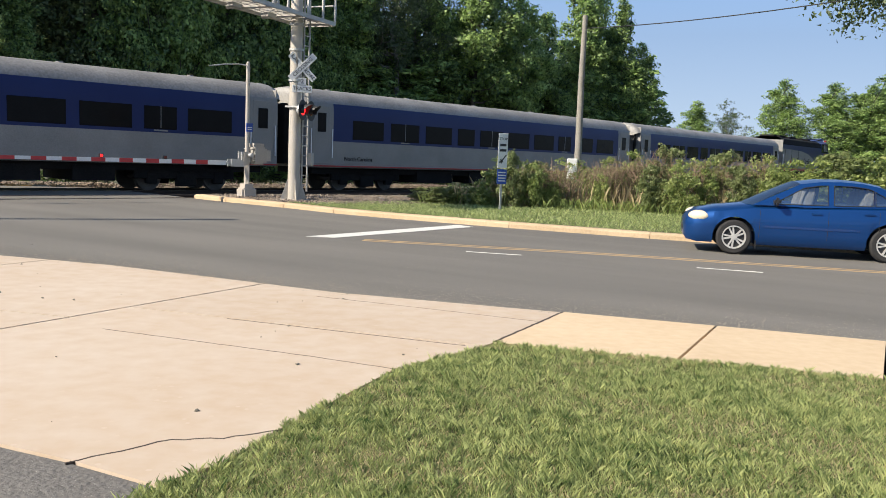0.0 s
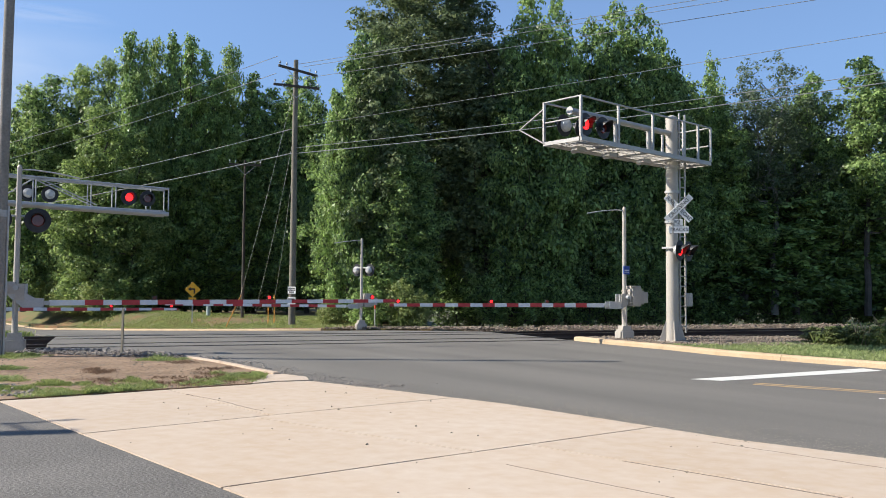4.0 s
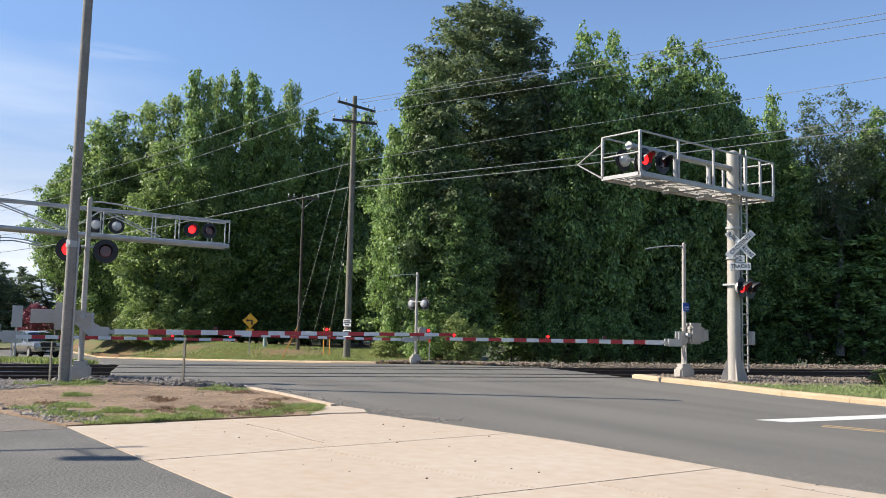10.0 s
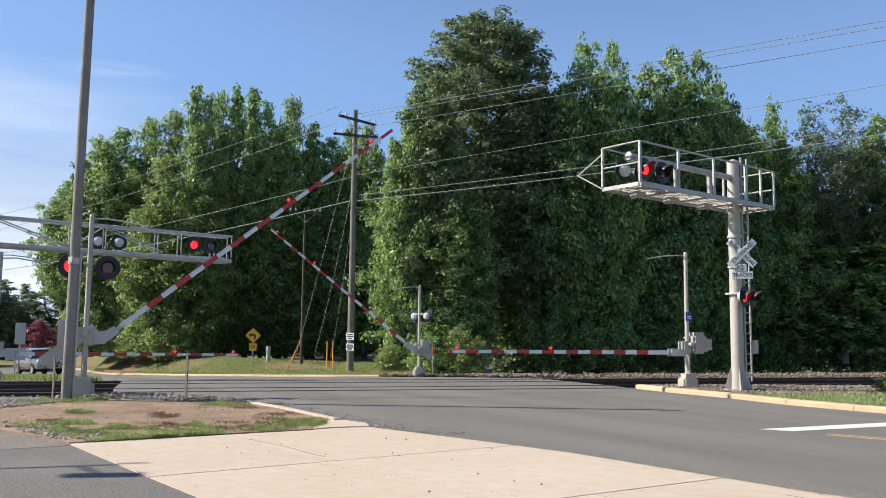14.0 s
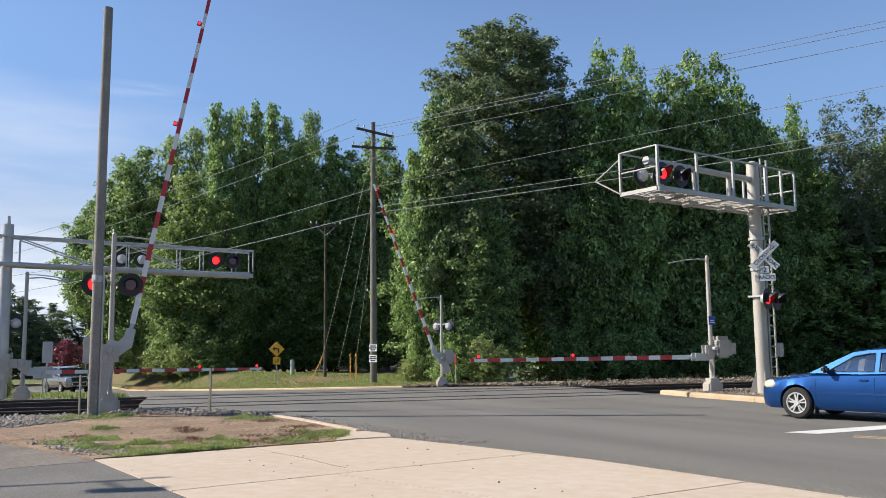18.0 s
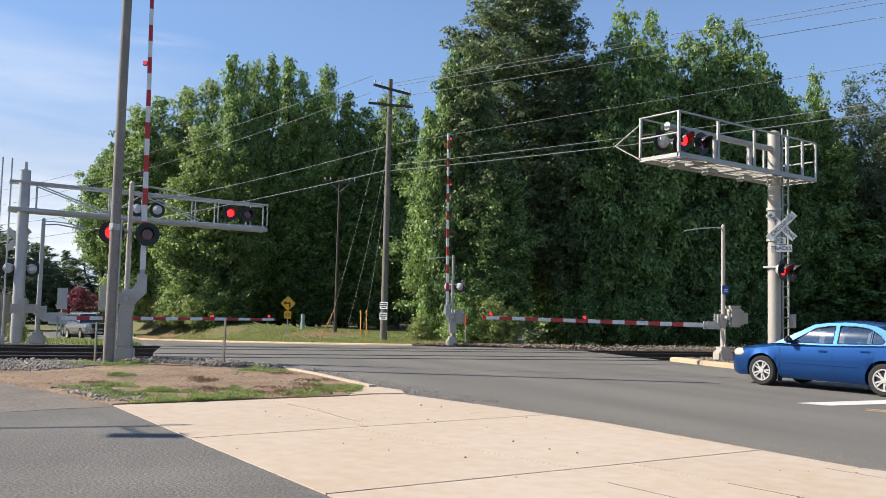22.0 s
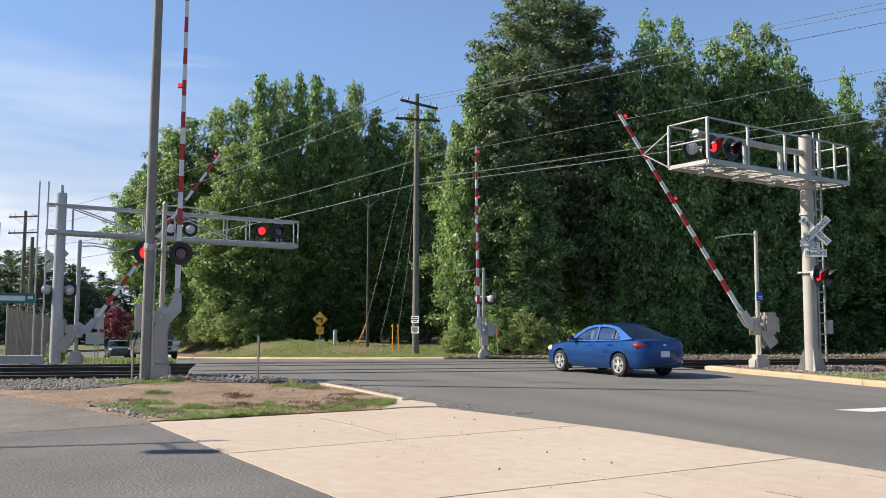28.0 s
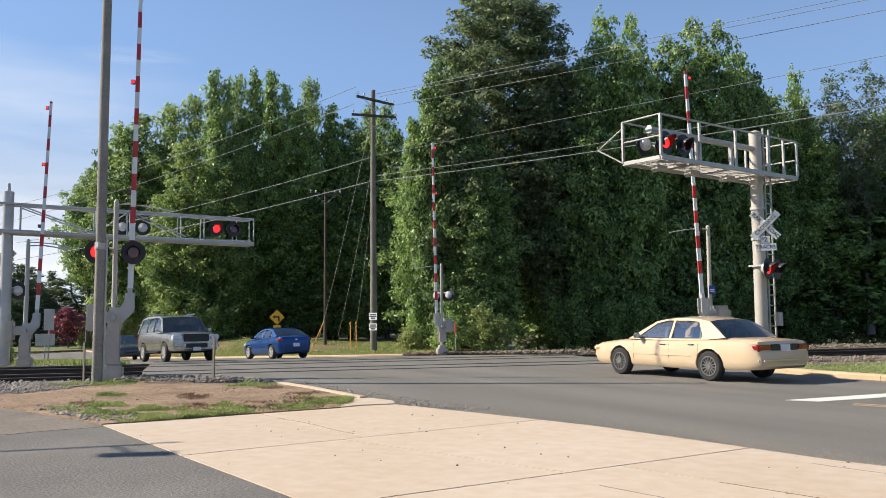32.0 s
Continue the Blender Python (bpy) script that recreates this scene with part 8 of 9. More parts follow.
def tufts(name, label, spots, material, h, w, lean, density):
    """Ragged clumps of blades, tallest in the middle of each."""
    xs, ys, hs = [], [], []
    for a, b, r in spots:
        for _ in range(int(15 * r / 0.4) + 2):
            ca, cb, cc = a + rng.normal() * r * 0.8, b + rng.normal() * r * 0.8, rng.uniform(0.03, 0.11)
            n = int(density * cc * cc) + 14
            q = rng.normal(size=(2, n))
            xs.append(ca + q[0] * cc)
            ys.append(cb + q[1] * cc)
            hs.append(h * rng.uniform(0.5, 1.5) * np.exp(-0.3 * (q ** 2).sum(0)) + 0.012)
    x, y, z = np.concatenate(xs), np.concatenate(ys), np.concatenate(hs)
    k = inside(x, y, ISLAND)
    return blades(name, label, x[k], y[k], 0.02, z[k], w, material, "weeds", lean)


tufts("island_weeds", "low green weeds in patches on the dirt", PATCH, "weed", 0.042, 0.003, 1.4, 22000)
tufts("island_sprouts", "bright yellow-green sprouts among the weeds", PATCH[::2] + [(-13.0, 8.7, 0.15), (-12.0, 8.35, 0.15)], "blade", 0.045, 0.003, 1.4, 14000)
tufts("withered_weeds", "withered brown weeds on the dirt along the kerb", [(-9.7, 11.2, 0.35), (-10.3, 11.9, 0.4), (-11.2, 12.4, 0.35), (-10.4, 10.6, 0.3), (-11.4, 10.0, 0.3), (-12.6, 11.0, 0.3), (-9.9, 10.3, 0.25), (-12.8, 13.2, 0.3), (-13.4, 9.3, 0.3)], "withered", 0.035, 0.0025, 1.6, 6000)


def stones(name, label, x, y, z, size, material, category):
    """Loose angular stones."""
    n = len(x)
    base = np.array([(1, 0, 0), (-1, 0, 0), (0, 1, 0), (0, -1, 0), (0, 0, 1), (0, 0, -1)], float)
    tri = np.array([(0, 2, 4), (2, 1, 4), (1, 3, 4), (3, 0, 4), (2, 0, 5), (1, 2, 5), (3, 1, 5), (0, 3, 5)])
    s = size * (0.45 + rng.random((n, 1, 1)) ** 2 * 1.3)
    v = base[None] * s * (0.6 + 0.8 * rng.random((n, 6, 1))) + rng.normal(size=(n, 6, 3)) * s * 0.25
    a = rng.random(n) * 2 * np.pi
    c, d = np.cos(a), np.sin(a)
    v = np.stack([v[..., 0] * c[:, None] - v[..., 1] * d[:, None], v[..., 0] * d[:, None] + v[..., 1] * c[:, None], v[..., 2] * 0.7], -1)
    v += np.stack([x, y, np.broadcast_to(z, n)], 1)[:, None]
    f = tri[None] + np.arange(n)[:, None, None] * 6
    return tagged(new(name, soup(name, v.reshape(-1, 3), f.reshape(-1, 3), M[material])), label, category, kind="stuff")


def track_zone(s0, s1, o0, o1, n):
    s, o = rng.uniform(s0, s1, n), rng.uniform(o0, o1, n)
    p = np.array([on_track(a, b) for a, b in zip(s, o)])
    return p[:, 0], p[:, 1]


x, y = track_zone(-24, -9.5, -1.9, 1.3, 7000)
stones("ballast_stones", "loose grey crushed stone beside the rails", x, y, -0.17 + 0.12 * rng.random(len(x)), 0.045, "stone", "ballast")
x, y = track_zone(-24, -9.6, 1.3, 9.5, 3500)
stones("ballast_stones", "loose grey crushed stone between the rails", x, y, -0.19, 0.045, "stone", "ballast")
x, y = track_zone(-30, -9.8, 8.4, 11.5, 5000)
stones("ballast_stones", "loose grey crushed stone beyond the rails", x, y, -0.2 + 0.05 * rng.random(len(x)), 0.04, "stone", "ballast")
x, y = track_zone(5.9, 26, -1.4, 1.3, 5000)
stones("ballast_stones", "pale crushed stone beside the rails", x, y, -0.15 + 0.08 * rng.random(len(x)), 0.05, "stone", "ballast")
x, y = track_zone(5.5, 26, 8.6, 11.0, 7000)
stones("ballast_bank", "low heap of brown gravel beyond the tracks", x, y, -0.15 + 0.2 * rng.random(len(x)), 0.04, "brown_stone", "ballast")
HEAP = [(-23.6, 33.5), (-22.6, 33.35), (-20.7, 34.45), (-17.3, 32.65), (-13.7, 30.05), (-13.2, 31.2), (-17.0, 34.4), (-20.6, 36.0), (-22.8, 34.8)]
x, y = scatter(HEAP, 7000, rng)
z = np.array([hgt(a, b) for a, b in zip(x, y)]) + 0.06 + 0.1 * rng.random(len(x))
stones("ballast_bank", "brown gravel spread between the bank and the tracks", x, y, z, 0.045, "brown_stone", "ballast")
x, y = scatter([(-20.2, 9.6), (-19.4, 11.2), (-18.4, 12.3), (-17.3, 12.4), (-16.6, 11.1), (-16.4, 9.9), (-17.6, 9.2)], 5200, rng)
keep = rng.random(len(x)) < np.clip((-15.9 - x + rng.normal(size=len(x)) * 0.35) / 1.2, 0.0, 1.0)
stones("gravel_patch", "grey gravel spread over the dirt beside the rails", x[keep], y[keep], 0.02 + 0.02 * rng.random(keep.sum()), 0.028, "stone", "gravel")
x, y = scatter(GRAVEL, 9000, rng)
stones("verge_stones", "loose pale crushed stone behind the kerb", x, y, 0.105 + 0.02 * rng.random(len(x)), 0.032, "brown_stone", "gravel")
x, y = scatter([(-17.9, 13.2), (-18.1, 14.2), (-17.3, 14.5), (-15.7, 14.9), (-13.9, 14.6), (-13.6, 14.1), (-15.4, 13.6)], 3400, rng)
stones("gravel_patch", "grey gravel spilling onto the dirt", x, y, 0.02 + 0.07 * rng.random(len(x)) ** 2, 0.03, "stone", "gravel")
x, y = scatter([(-13.4, 8.3), (-11.0, 7.75), (-10.6, 8.3), (-11.5, 8.9), (-13.2, 9.0)], 700, rng)
stones("gravel_patch", "grey gravel at the edge of the driveway", x, y, 0.02, 0.03, "stone", "gravel")
n_grit = 22000
u = rng.random(n_grit)
near = np.array(NEAR[3:13])
seg = rng.integers(0, len(near) - 1, n_grit)
p = near[seg] + (near[seg + 1] - near[seg]) * u[:, None]
p += (np.abs(rng.normal(size=(n_grit, 1))) ** 1.5 * 0.4 - 0.08) * np.array([0.3, 0.95]) + rng.normal(size=(n_grit, 2)) * 0.05
stones("road_grit", "grit and small stones along the edge of the road", p[:, 0], p[:, 1], 0.001, 0.0055, "pale_grit", "grit")
x, y = scatter(APRON, 110, rng)
stones("apron_debris", "dark bits of debris on the concrete", x, y, 0.008, 0.011, "wood", "debris")
x, y = scatter(ISLAND, 9000, rng)
stones("island_stones", "small stones on the dirt", x, y, 0.02, 0.011, "brown_stone", "stones")
x, y = scatter(ISLAND, 500, rng)
stones("island_litter", "dark clods and bits of bark on the dirt", x, y, 0.022, 0.017, "wood", "litter")
near = np.array(NEAR[9:14])
seg = rng.integers(0, len(near) - 1, 1500)
p = near[seg] + (near[seg + 1] - near[seg]) * rng.random((1500, 1)) + np.abs(rng.normal(size=(1500, 1))) * np.array([0.12, 0.3]) + rng.normal(size=(1500, 2)) * 0.05
stones("road_pebbles", "grey pebbles washed onto the road along the kerb", p[:, 0], p[:, 1], 0.004, 0.016, "stone", "pebbles")


# roadside brush: leafy stems, dry grass and bare twigs
def brush_kind(seed, leaf, h, r, n):
    me, cen = crown_mesh("foliage", seed, h, r, 0.05, n, 0.075, M[leaf], "low", 60)
    return me, trunk_mesh("stem", seed, h * 0.9, 0.03, cen, M["bark"], 12)


BRUSH = [brush_kind(61, "weed", 1.7, 0.8, 7000), brush_kind(62, "brushleaf", 1.8, 0.8, 7000), brush_kind(63, "weed", 1.6, 0.9, 5000)]
brng = random.Random(3)


def bush(x, y, h, r, which):
    ob = thing("bush", "leafy green roadside bush", "bush", group="roadside brush")
    ob.matrix_basis = Matrix.LocRotScale((x, y, 0.08), Euler((0, 0, brng.uniform(0, 6))), (r / 0.8, r / 0.8, h / 1.7))
    for nm, me in zip(("foliage", "stem"), BRUSH[which]):
        o = new(nm, me)
        o.parent = ob


LINE = [(-0.9, 28.0, 0.5), (-0.6, 27.3, 0.55), (-0.2, 28.2, 0.7), (0.6, 27.6, 1.1), (1.2, 28.3, 1.6), (1.9, 27.6, 1.5), (2.6, 28.0, 1.1), (3.2, 28.8, 0.9), (4.6, 28.4, 1.5), (5.4, 28.6, 2.0), (6.2, 27.8, 2.1), (7.0, 28.4, 1.9), (7.6, 27.2, 1.8), (8.4, 27.8, 2.0), (9.3, 27.0, 2.1), (10.2, 27.2, 1.9)]
for i, (x, y, h) in enumerate(LINE):
    bush(x, y, h, brng.uniform(0.7, 1.0), i % 3)
for i, (x, y, h, r) in enumerate(((-1.5, 27.2, 0.5, 0.6), (-0.9, 26.7, 0.55, 0.6), (-0.4, 26.9, 0.55, 0.6), (0.5, 26.6, 0.8, 0.5), (1.3, 26.5, 1.75, 0.55), (2.0, 26.7, 1.6, 0.5), (2.7, 26.9, 0.9, 0.4), (5.6, 26.6, 1.5, 0.6), (6.5, 26.3, 1.7, 0.7), (7.3, 26.5, 1.5, 0.6), (8.2, 26.0, 1.6, 0.6), (9.2, 26.0, 1.7, 0.7), (4.2, 27.3, 1.2, 0.4))):
    bush(x, y, h, r, 1 if i < 3 else i % 3)
for i in range(26):
    x = 10.8 + i * 0.85
    bush(x + brng.uniform(-0.3, 0.3), 26.6 - 0.12 * i + brng.uniform(-0.6, 0.9), brng.uniform(1.5, 2.2), brng.uniform(0.9, 1.3), i % 3)
for i in range(22):
    bush(1.2 + i * 1.25, 30.5 + 0.25 * i + brng.uniform(-0.5, 0.5), brng.uniform(1.2, 1.8), 1.0, i % 3)
x, y = scatter([(-0.4, 26.6), (2.5, 26.8), (6.8, 26.4), (9, 25.6), (9, 27.4), (3, 28.2), (-0.6, 27.6)], 7000, rng)
keep = np.sin(x * 1.1) + np.sin(x * 2.3 + y * 2) + rng.normal(size=len(x)) * 0.6 > 0.5
blades("dry_tall_grass", "tall dry straw-coloured grass in the brush", x[keep], y[keep], 0.1, 0.7, 0.005, "straw", "dry grass", 0.5)
x, y = scatter([(-1.6, 26.6), (2.5, 26.3), (7.5, 25.4), (20, 22.4), (20, 25), (8, 27), (-1.2, 27.5)], 12000, rng)
blades("tall_weeds", "tall green weeds along the brush", x, y, 0.1, 0.3, 0.005, "weed", "weeds", 0.8)
for i, (x, y, h) in enumerate(((5.0, 27.6, 1.9), (5.8, 27.4, 2.2), (4.3, 27.8, 1.7), (8.9, 26.9, 2.2), (3.0, 27.2, 1.5), (6.8, 27.0, 1.9), (7.7, 26.8, 1.7), (2.2, 27.4, 1.4))):
    r2 = random.Random(40 + i)
    bm = bm_()
    for k in range(60):
        a = Vector((x + r2.uniform(-0.6, 0.6), y + r2.uniform(-0.3, 0.3), 0.1))
        d = Vector((r2.uniform(-0.3, 0.3), r2.uniform(-0.3, 0.3), 1)).normalized()
        m = a + d * h * r2.uniform(0.4, 0.7)
        rod(bm, a, m, 0.008, 0.005, n=4, caps=False)
        for _ in range(4):
            e = m + Vector((r2.uniform(-0.3, 0.3), r2.uniform(-0.3, 0.3), r2.uniform(0.1, 0.6)))
            rod(bm, m, e, 0.006, 0.003, n=3, caps=False)
    single("bare_brush", bm, M["twig"], "tangle of bare dry twigs", "brush", group="bare brush")

# the tree whose branches hang into view by the road
me, cen = crown_mesh("crown", 71, 12.0, 5.3, 5.0, 90000, 0.12, M["leaf3"], "round", 300, 0.6, 0.5)
over = thing("tree", "roadside tree with hanging grey-green foliage", "tree", pose(12.3, 21.7, 0.1))
for nm, mm in (("crown", me), ("trunk", trunk_mesh("trunk", 71, 12.0, 0.28, cen, M["bark"], 40))):
    o = new(nm, mm)
    o.parent = over


# thin clouds low in the sky, far off, on glowing panes
def cloud(x, y, z, w, h, seed, thick=1.0):
    m = bpy.data.materials.new("cloud")
    m.use_nodes = True
    n, k = m.node_tree.nodes, m.node_tree.links
    n.remove(n["Principled BSDF"])
    em, tr, sh = n.new("ShaderNodeEmission"), n.new("ShaderNodeBsdfTransparent"), n.new("ShaderNodeMixShader")
    em.inputs["Color"].default_value, em.inputs["Strength"].default_value = (0.92, 0.95, 1.0, 1), 0.76
    co, mp, no, mr = n.new("ShaderNodeTexCoord"), n.new("ShaderNodeMapping"), n.new("ShaderNodeTexNoise"), n.new("ShaderNodeMapRange")
    mp.inputs["Scale"].default_value = (1.6, 2.6, 1)
    mp.inputs["Location"].default_value = (seed * 3.1, seed, 0)
    no.inputs["Scale"].default_value, no.inputs["Detail"].default_value = 1.6, 7
    gr = n.new("ShaderNodeTexGradient")
    gr.gradient_type = "SPHERICAL"
    mp2 = n.new("ShaderNodeMapping")
    mp2.inputs["Location"].default_value = (-1, -1, 0)
    mp2.inputs["Scale"].default_value = (2, 2, 0)
    k.new(co.outputs["UV"], mp2.inputs["Vector"])
    k.new(mp2.outputs[0], gr.inputs["Vector"])
    k.new(co.outputs["UV"], mp.inputs["Vector"])
    k.new(mp.outputs[0], no.inputs["Vector"])
    mr.inputs["From Min"].default_value, mr.inputs["From Max"].default_value = 0.3, 0.66
    k.new(no.outputs["Fac"], mr.inputs["Value"])
    mu = n.new("ShaderNodeMath")
    mu.operation = "MULTIPLY"
    k.new(mr.outputs[0], mu.inputs[0])
    k.new(gr.outputs["Fac"], mu.inputs[1])
    th = n.new("ShaderNodeMath")
    th.operation = "MULTIPLY"
    th.inputs[1].default_value = thick
    k.new(mu.outputs[0], th.inputs[0])
    k.new(th.outputs[0], sh.inputs[0])
    k.new(tr.outputs[0], sh.inputs[1])
    k.new(em.outputs[0], sh.inputs[2])
    k.new(sh.outputs[0], n["Material Output"].inputs["Surface"])
    bm = bm_()
    uv = bm.loops.layers.uv.new("UVMap")
    d = Vector((x, y, 0)).normalized()
    r = Vector((d.y, -d.x, 0))
    c = Vector((x, y, z))
    vs = [bm.verts.new(c + r * a * w / 2 + Vector((0, 0, b * h / 2))) for a, b in ((-1, -1), (1, -1), (1, 1), (-1, 1))]
    f = bm.faces.new(vs)
    for lp_, q in zip(f.loops, ((0, 0), (1, 0), (1, 1), (0, 1))):
        lp_[uv].uv = q
    ob = single("cloud_backdrop", bm, m, "thin white cloud and pale haze on a glowing pane low in the sky", "cloud", kind="structure")
    ob.visible_shadow = False


# the widest faint pane is a wisp enlarged to imitate pale haze
for az, el, w, h, sd, thick in ((-62, 5.0, 1500, 430, 1, 1.3), (-72, 6.0, 1200, 380, 2, 1.3), (-54, 4.0, 1000, 330, 3, 1.2), (-80, 5, 1100, 360, 7, 1.2), (-60, 11.5, 1900, 520, 4, 0.42), (-53, 16.5, 420, 70, 5, 0.2), (-68, 13.5, 1500, 420, 8, 0.5)):
    cloud(2500 * math.sin(radians(az)), 2500 * math.cos(radians(az)), 2500 * math.tan(radians(el)), w, h, sd, thick)

# blue haze above the horizon, painted on a glowing cylinder all round and far off
m = bpy.data.materials.new("painted_horizon_haze")
m.use_nodes = True
n, k = m.node_tree.nodes, m.node_tree.links
n.remove(n["Principled BSDF"])
em, tr, sh = n.new("ShaderNodeEmission"), n.new("ShaderNodeBsdfTransparent"), n.new("ShaderNodeMixShader")
co, sep, ra, rb, mix = n.new("ShaderNodeTexCoord"), n.new("ShaderNodeSeparateXYZ"), n.new("ShaderNodeMapRange"), n.new("ShaderNodeMapRange"), n.new("ShaderNodeMix")
mix.data_type = "RGBA"
mix.inputs["A"].default_value, mix.inputs["B"].default_value = (0.32, 0.4, 0.52, 1), (0.15, 0.268, 0.48, 1)
ra.inputs["From Max"].default_value = 0.55
rb.inputs["From Min"].default_value, rb.inputs["From Max"].default_value, rb.inputs["To Min"].default_value, rb.inputs["To Max"].default_value = 0.35, 1.0, 0.92, 0.0
k.new(co.outputs["Generated"], sep.inputs[0])
for r in (ra, rb):
    k.new(sep.outputs["Z"], r.inputs["Value"])
k.new(ra.outputs[0], mix.inputs["Factor"])
k.new(mix.outputs["Result"], em.inputs["Color"])
k.new(rb.outputs[0], sh.inputs[0])
k.new(tr.outputs[0], sh.inputs[1])
k.new(em.outputs[0], sh.inputs[2])
k.new(sh.outputs[0], n["Material Output"].inputs["Surface"])
bm = bm_()
rod(bm, (0, 0, -20), (0, 0, 1250), 2900, n=72, caps=False)
single("sky_backdrop", bm, m, "glowing backdrop painted with pale blue haze above the horizon", "sky", kind="structure")


# ---- what moves ----
def swing(arm, pivot, rows):
    walk(arm, [(t, pose(0, 0, pivot, 0, -a, 0)) for t, a in rows])


def glide(rows, t):
    """The way along a path of rows (t, x, y) with smooth speed."""
    ts = [r[0] for r in rows]
    if t <= ts[0]:
        return rows[0][1:]
    for i in range(len(rows) - 1):
        if ts[i] <= t <= ts[i + 1]:
            u = (t - ts[i]) / (ts[i + 1] - ts[i])
            out = []
            for k in (1, 2):
                p0, p1 = rows[i][k], rows[i + 1][k]
                pm = rows[i - 1] if i else None
                pn = rows[i + 2] if i + 2 < len(rows) else None
                d = ts[i + 1] - ts[i]
                m0 = (p1 - pm[k]) / (ts[i + 1] - pm[0]) * d if pm else p1 - p0
                m1 = (pn[k] - p0) / (pn[0] - ts[i]) * d if pn else p1 - p0
                out.append((2 * u ** 3 - 3 * u * u + 1) * p0 + (u ** 3 - 2 * u * u + u) * m0 + (3 * u * u - 2 * u ** 3) * p1 + (u ** 3 - u * u) * m1)
            return out
    return rows[-1][1:]


def drive(car_, wheels, rows, base, r, heads):
    """Key a car along rows (t, x, y); heads: rows (t, heading). The wheels roll."""
    times, last, way = [], None, 0.0
    t = 0.0
    keyed, rolls = [], []
    while t <= 32.001:
        x, y = glide(rows, t)
        h = glide([(a, b, 0) for a, b in heads], t)[0]
        fx, fy = math.sin(radians(h)), math.cos(radians(h))
        pitch = math.degrees(math.atan2(hgt(x + fx, y + fy) - hgt(x - fx, y - fy), 2))
        keyed.append((t, pose(x, y, hgt(x, y) + 0.004) @ pose(0, 0, 0, 0, 0, 90 - h) @ pose(0, 0, 0, 0, -pitch, 0)))
        if last:
            way += math.hypot(x - last[0], y - last[1])
        last = (x, y)
        rolls.append((t, math.degrees(way / r)))
        t += 0.1
    thin = [k for i, k in enumerate(keyed) if i % 2 == 0 or i == len(keyed) - 1]
    walk(car_, thin)
    for w in wheels:
        p = w.matrix_basis.translation.copy()
        walk(w, [(a, pose(*p, 0, b, 0)) for a, b in rolls])


def train_s(t):
    """Where the coupling behind the rear locomotive is along the track."""
    s = -14.9 + 32.83 * t - 4.0 * max(0.0, min(t, 3.0) - 1.6) ** 2
    s += glide([(0, 0.3, 0), (0.5, -0.35, 0), (1, 0.15, 0), (1.5, 0.75, 0), (2, -0.1, 0), (3, 0, 0)], t)[0]
    if t > 3.0:
        s -= 11.2 * (min(t, 14.0) - 3.0)
    if t > 14.0:
        s -= 32.83 * (t - 14.0)
    return s


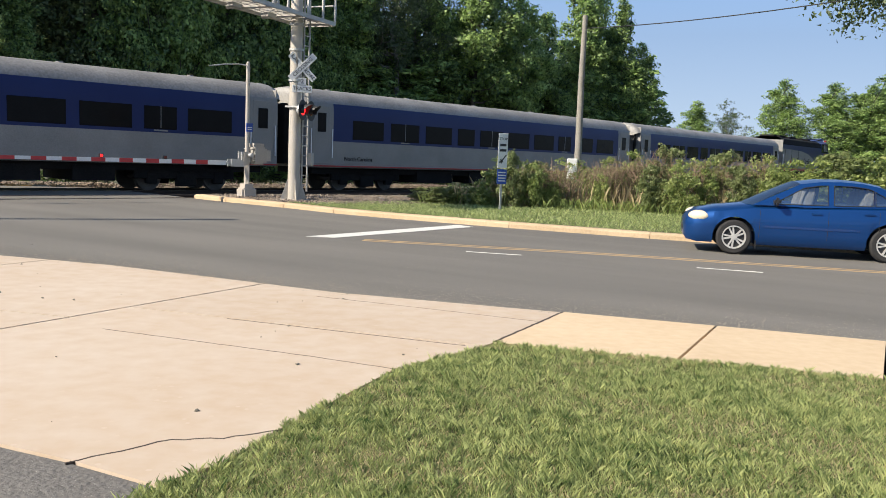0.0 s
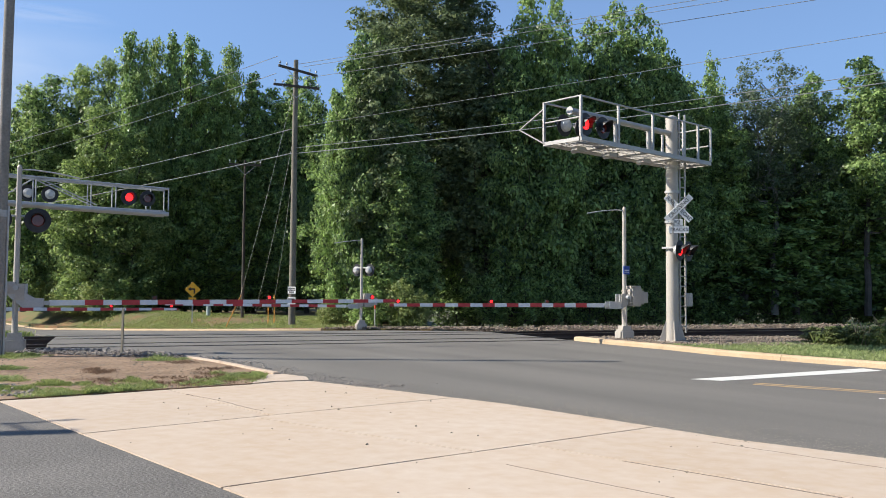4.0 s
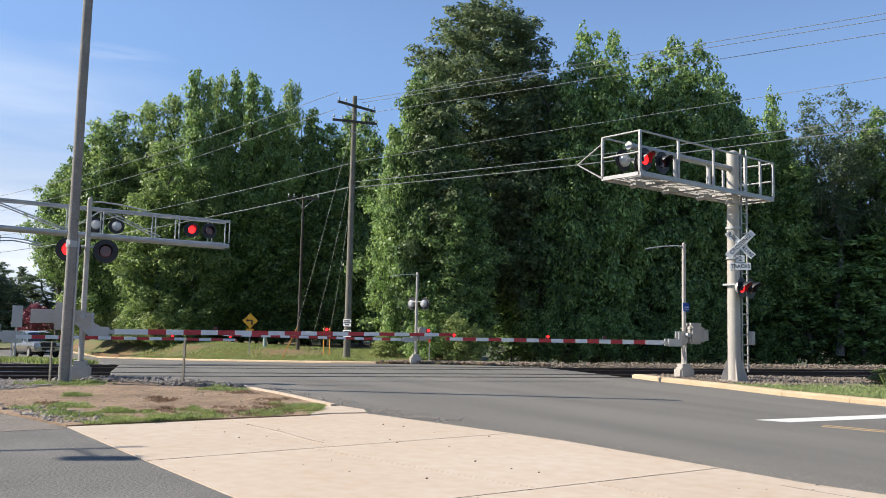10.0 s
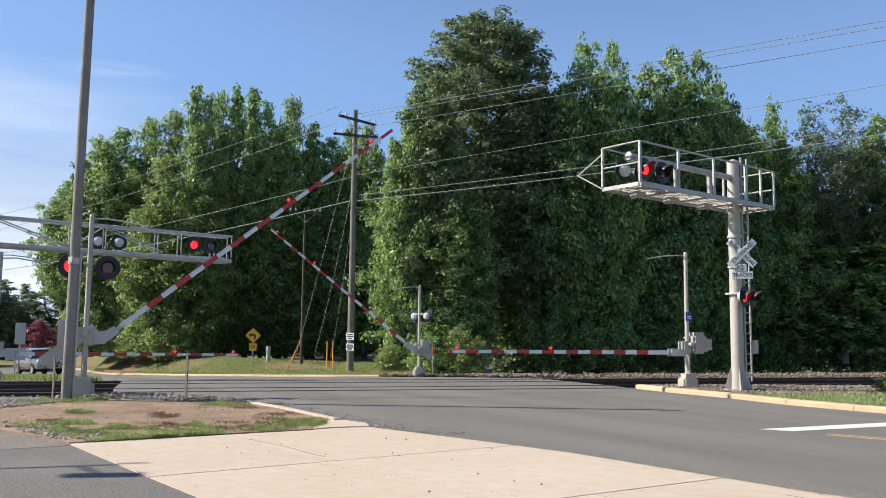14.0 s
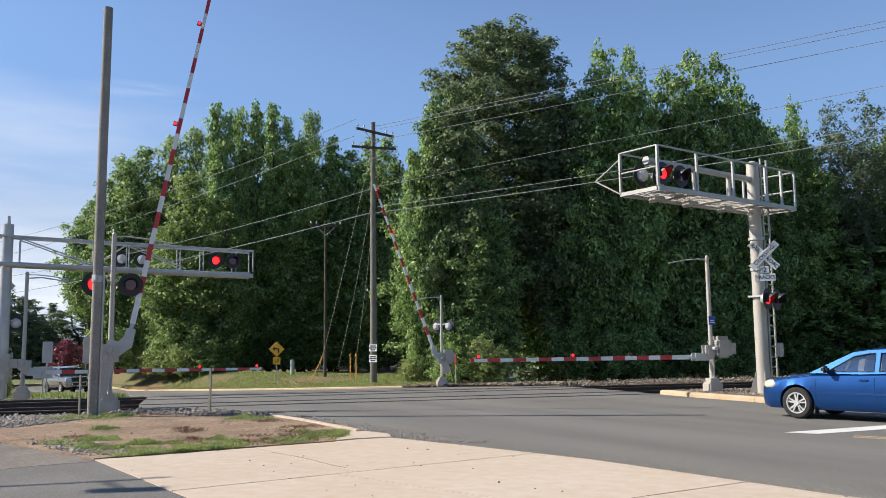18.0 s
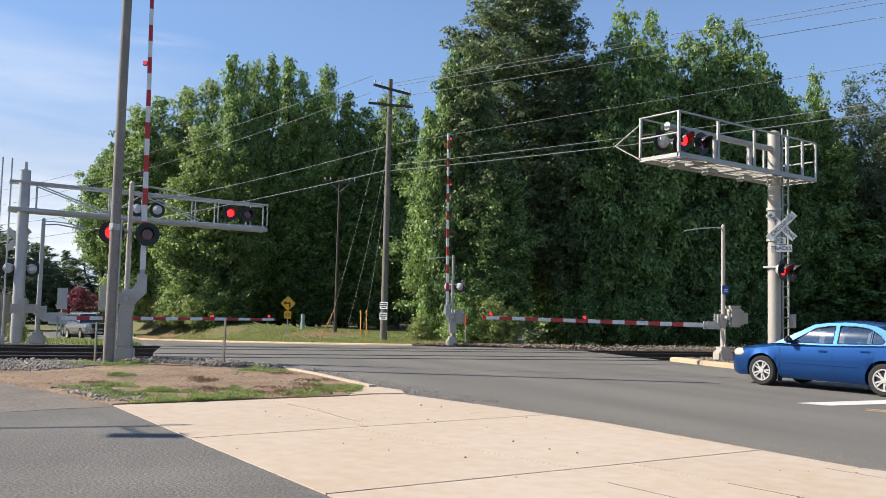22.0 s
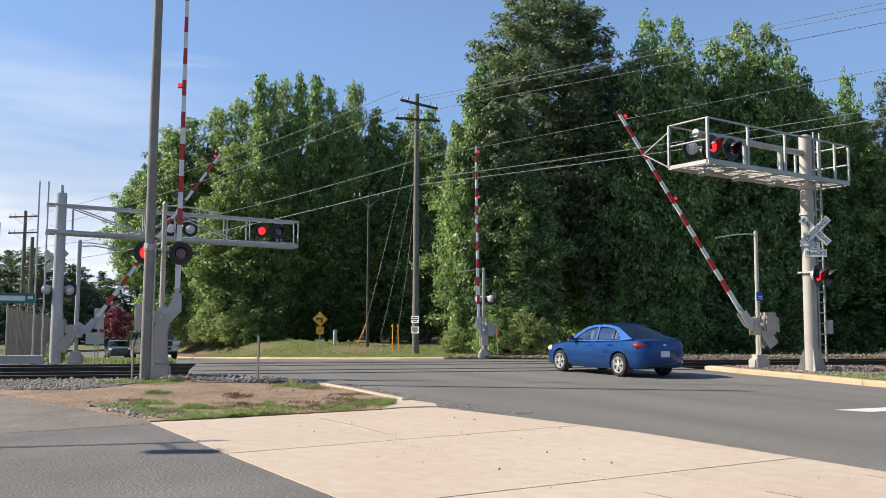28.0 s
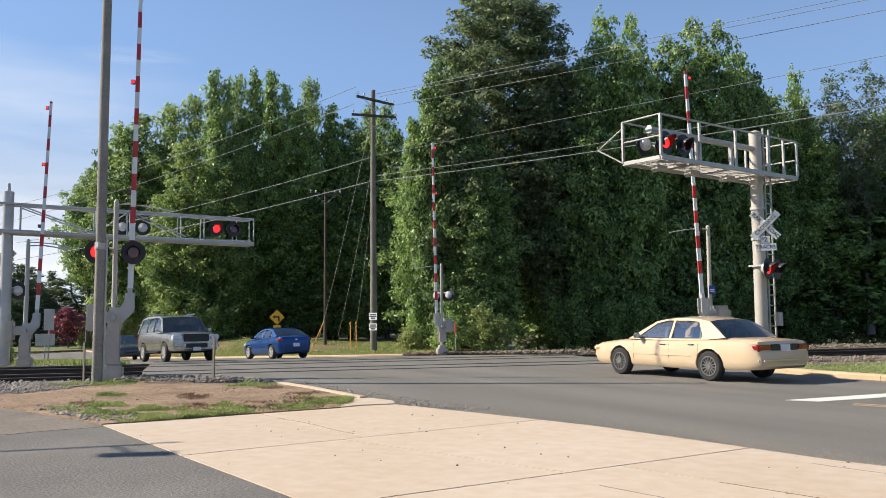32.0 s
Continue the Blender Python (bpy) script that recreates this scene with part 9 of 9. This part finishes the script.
def motions():
    swing(arm_l, 1.55, [(0, 0.5), (10.2, 0.5), (10.6, 4), (11, 9.5), (11.5, 15), (13, 29.5), (14.5, 44), (16.5, 64.5), (17, 69.3), (18, 79), (19, 88), (20, 90.5), (21, 90.8), (25, 90.2), (28, 89.8), (32, 89.2)])
    swing(arm_f, 1.36, [(0, 0.5), (10.4, 0.5), (11, 8), (11.5, 13.5), (13, 29), (14.5, 43), (16.5, 61), (18, 70), (19, 75), (20.5, 86), (21.5, 89), (32, 89)])
    swing(arm_r, 1.35, [(0, 0), (21.8, 0), (22.5, 6.5), (23, 12.2), (24, 21.9), (25.5, 36.4), (27.5, 52.3), (28, 56.4), (28.5, 61), (29.5, 68.4), (30.5, 77.3), (31.5, 85.1), (32, 87.2)])
    swing(arm_b, 1.25, [(0, 0), (21.8, 0), (22.5, 6), (23, 11.5), (24, 20.2), (25, 29.3), (27.5, 51), (28, 56), (29, 66), (30, 73), (31, 80), (32, 88)])
    times = [i * 0.2 for i in range(21)] + [5, 6, 8, 10, 12, 14, 16, 20, 32]
    for ob, mid, flip in ((rear_loco, -7.75, 180), (coaches[0], 13.55, 0), (coaches[1], 39.2, 0), (coaches[2], 64.85, 0), (front_loco, 85.9, 0)):
        rows = []
        for t in times:
            s = train_s(t) + mid
            (x0, y0), (x1, y1) = on_track(s - 4, 6.25), on_track(s + 4, 6.25)
            rows.append((t, pose((x0 + x1) / 2, (y0 + y1) / 2, 0.016, 0, 0, math.degrees(math.atan2(y1 - y0, x1 - x0)) + flip)))
        walk(ob, rows)
    drive(blue_car, blue_wheels, [(0, 6.45, 16.4), (3, 6.1, 16.5), (10, 5.6, 16.7), (13, 4.6, 17.1), (14, 3.5, 17.5), (14.5, 2.5, 17.85), (15, 1.4, 18.25), (15.7, 0.1, 18.7), (16.5, -0.85, 18.95), (17, -1.2, 19.0), (18, -1.7, 19.1), (19, -2.12, 19.24), (21, -2.56, 19.42), (23, -2.86, 19.5), (23.5, -3.1, 19.62), (24, -3.46, 19.83), (24.5, -3.92, 20.03), (25, -4.5, 20.3), (25.5, -5.2, 20.6), (27.5, -8.2, 21.75), (28, -10.1, 22.7), (28.5, -12.1, 23.75), (29, -14.2, 24.75), (29.5, -16.25, 25.65), (30, -18.4, 26.5), (31, -23.3, 28.5), (31.5, -25.7, 29.15), (32, -28.1, 29.6)], 2.62, 0.315,
          [(0, 281), (3, 281), (10, 284), (19, 289), (23, 291.5), (25, 293), (27.5, 296), (29, 296), (30, 295.5), (31, 293), (32, 292)])
    drive(cream_car, cream_wheels, [(0, 48, 7.0), (24, 40, 9.0), (27, 22, 13.4), (28.5, 11, 16.3), (29.5, 4.6, 17.5), (30.5, -0.6, 19.15), (31, -2.36, 19.85), (31.5, -4.25, 20.2), (32, -6.05, 20.92)], 2.91, 0.335,
          [(0, 284), (27, 284), (29, 288), (30.5, 291), (31.5, 294), (32, 297)])
    drive(suv, suv_wheels, [(0, -56.8, 38.05), (20, -56.8, 38.05), (22, -54.7, 37.2), (23, -51.6, 35.9), (24, -50.5, 35.2), (25, -49.6, 34.5), (27, -47.0, 33.8), (28, -45.2, 32.8), (29, -41.9, 31.5), (30, -38.6, 29.45), (31, -33.25, 26.45), (32, -28.6, 24.15)], 3.02, 0.39,
          [(0, 106), (20, 106), (25, 110), (28, 113), (30, 114), (31, 114), (32, 113)])
    drive(dark_car, dark_wheels, [(0, -67.0, 44.0), (21, -67.0, 44.0), (24, -63.5, 42.0), (27, -60.3, 40.3), (28, -58.8, 39.4), (29, -56.2, 38.1), (30, -53.0, 36.5), (31, -47.8, 33.9), (32, -40.8, 30.8)], 2.62, 0.315,
          [(0, 118), (32, 119)])


motions()
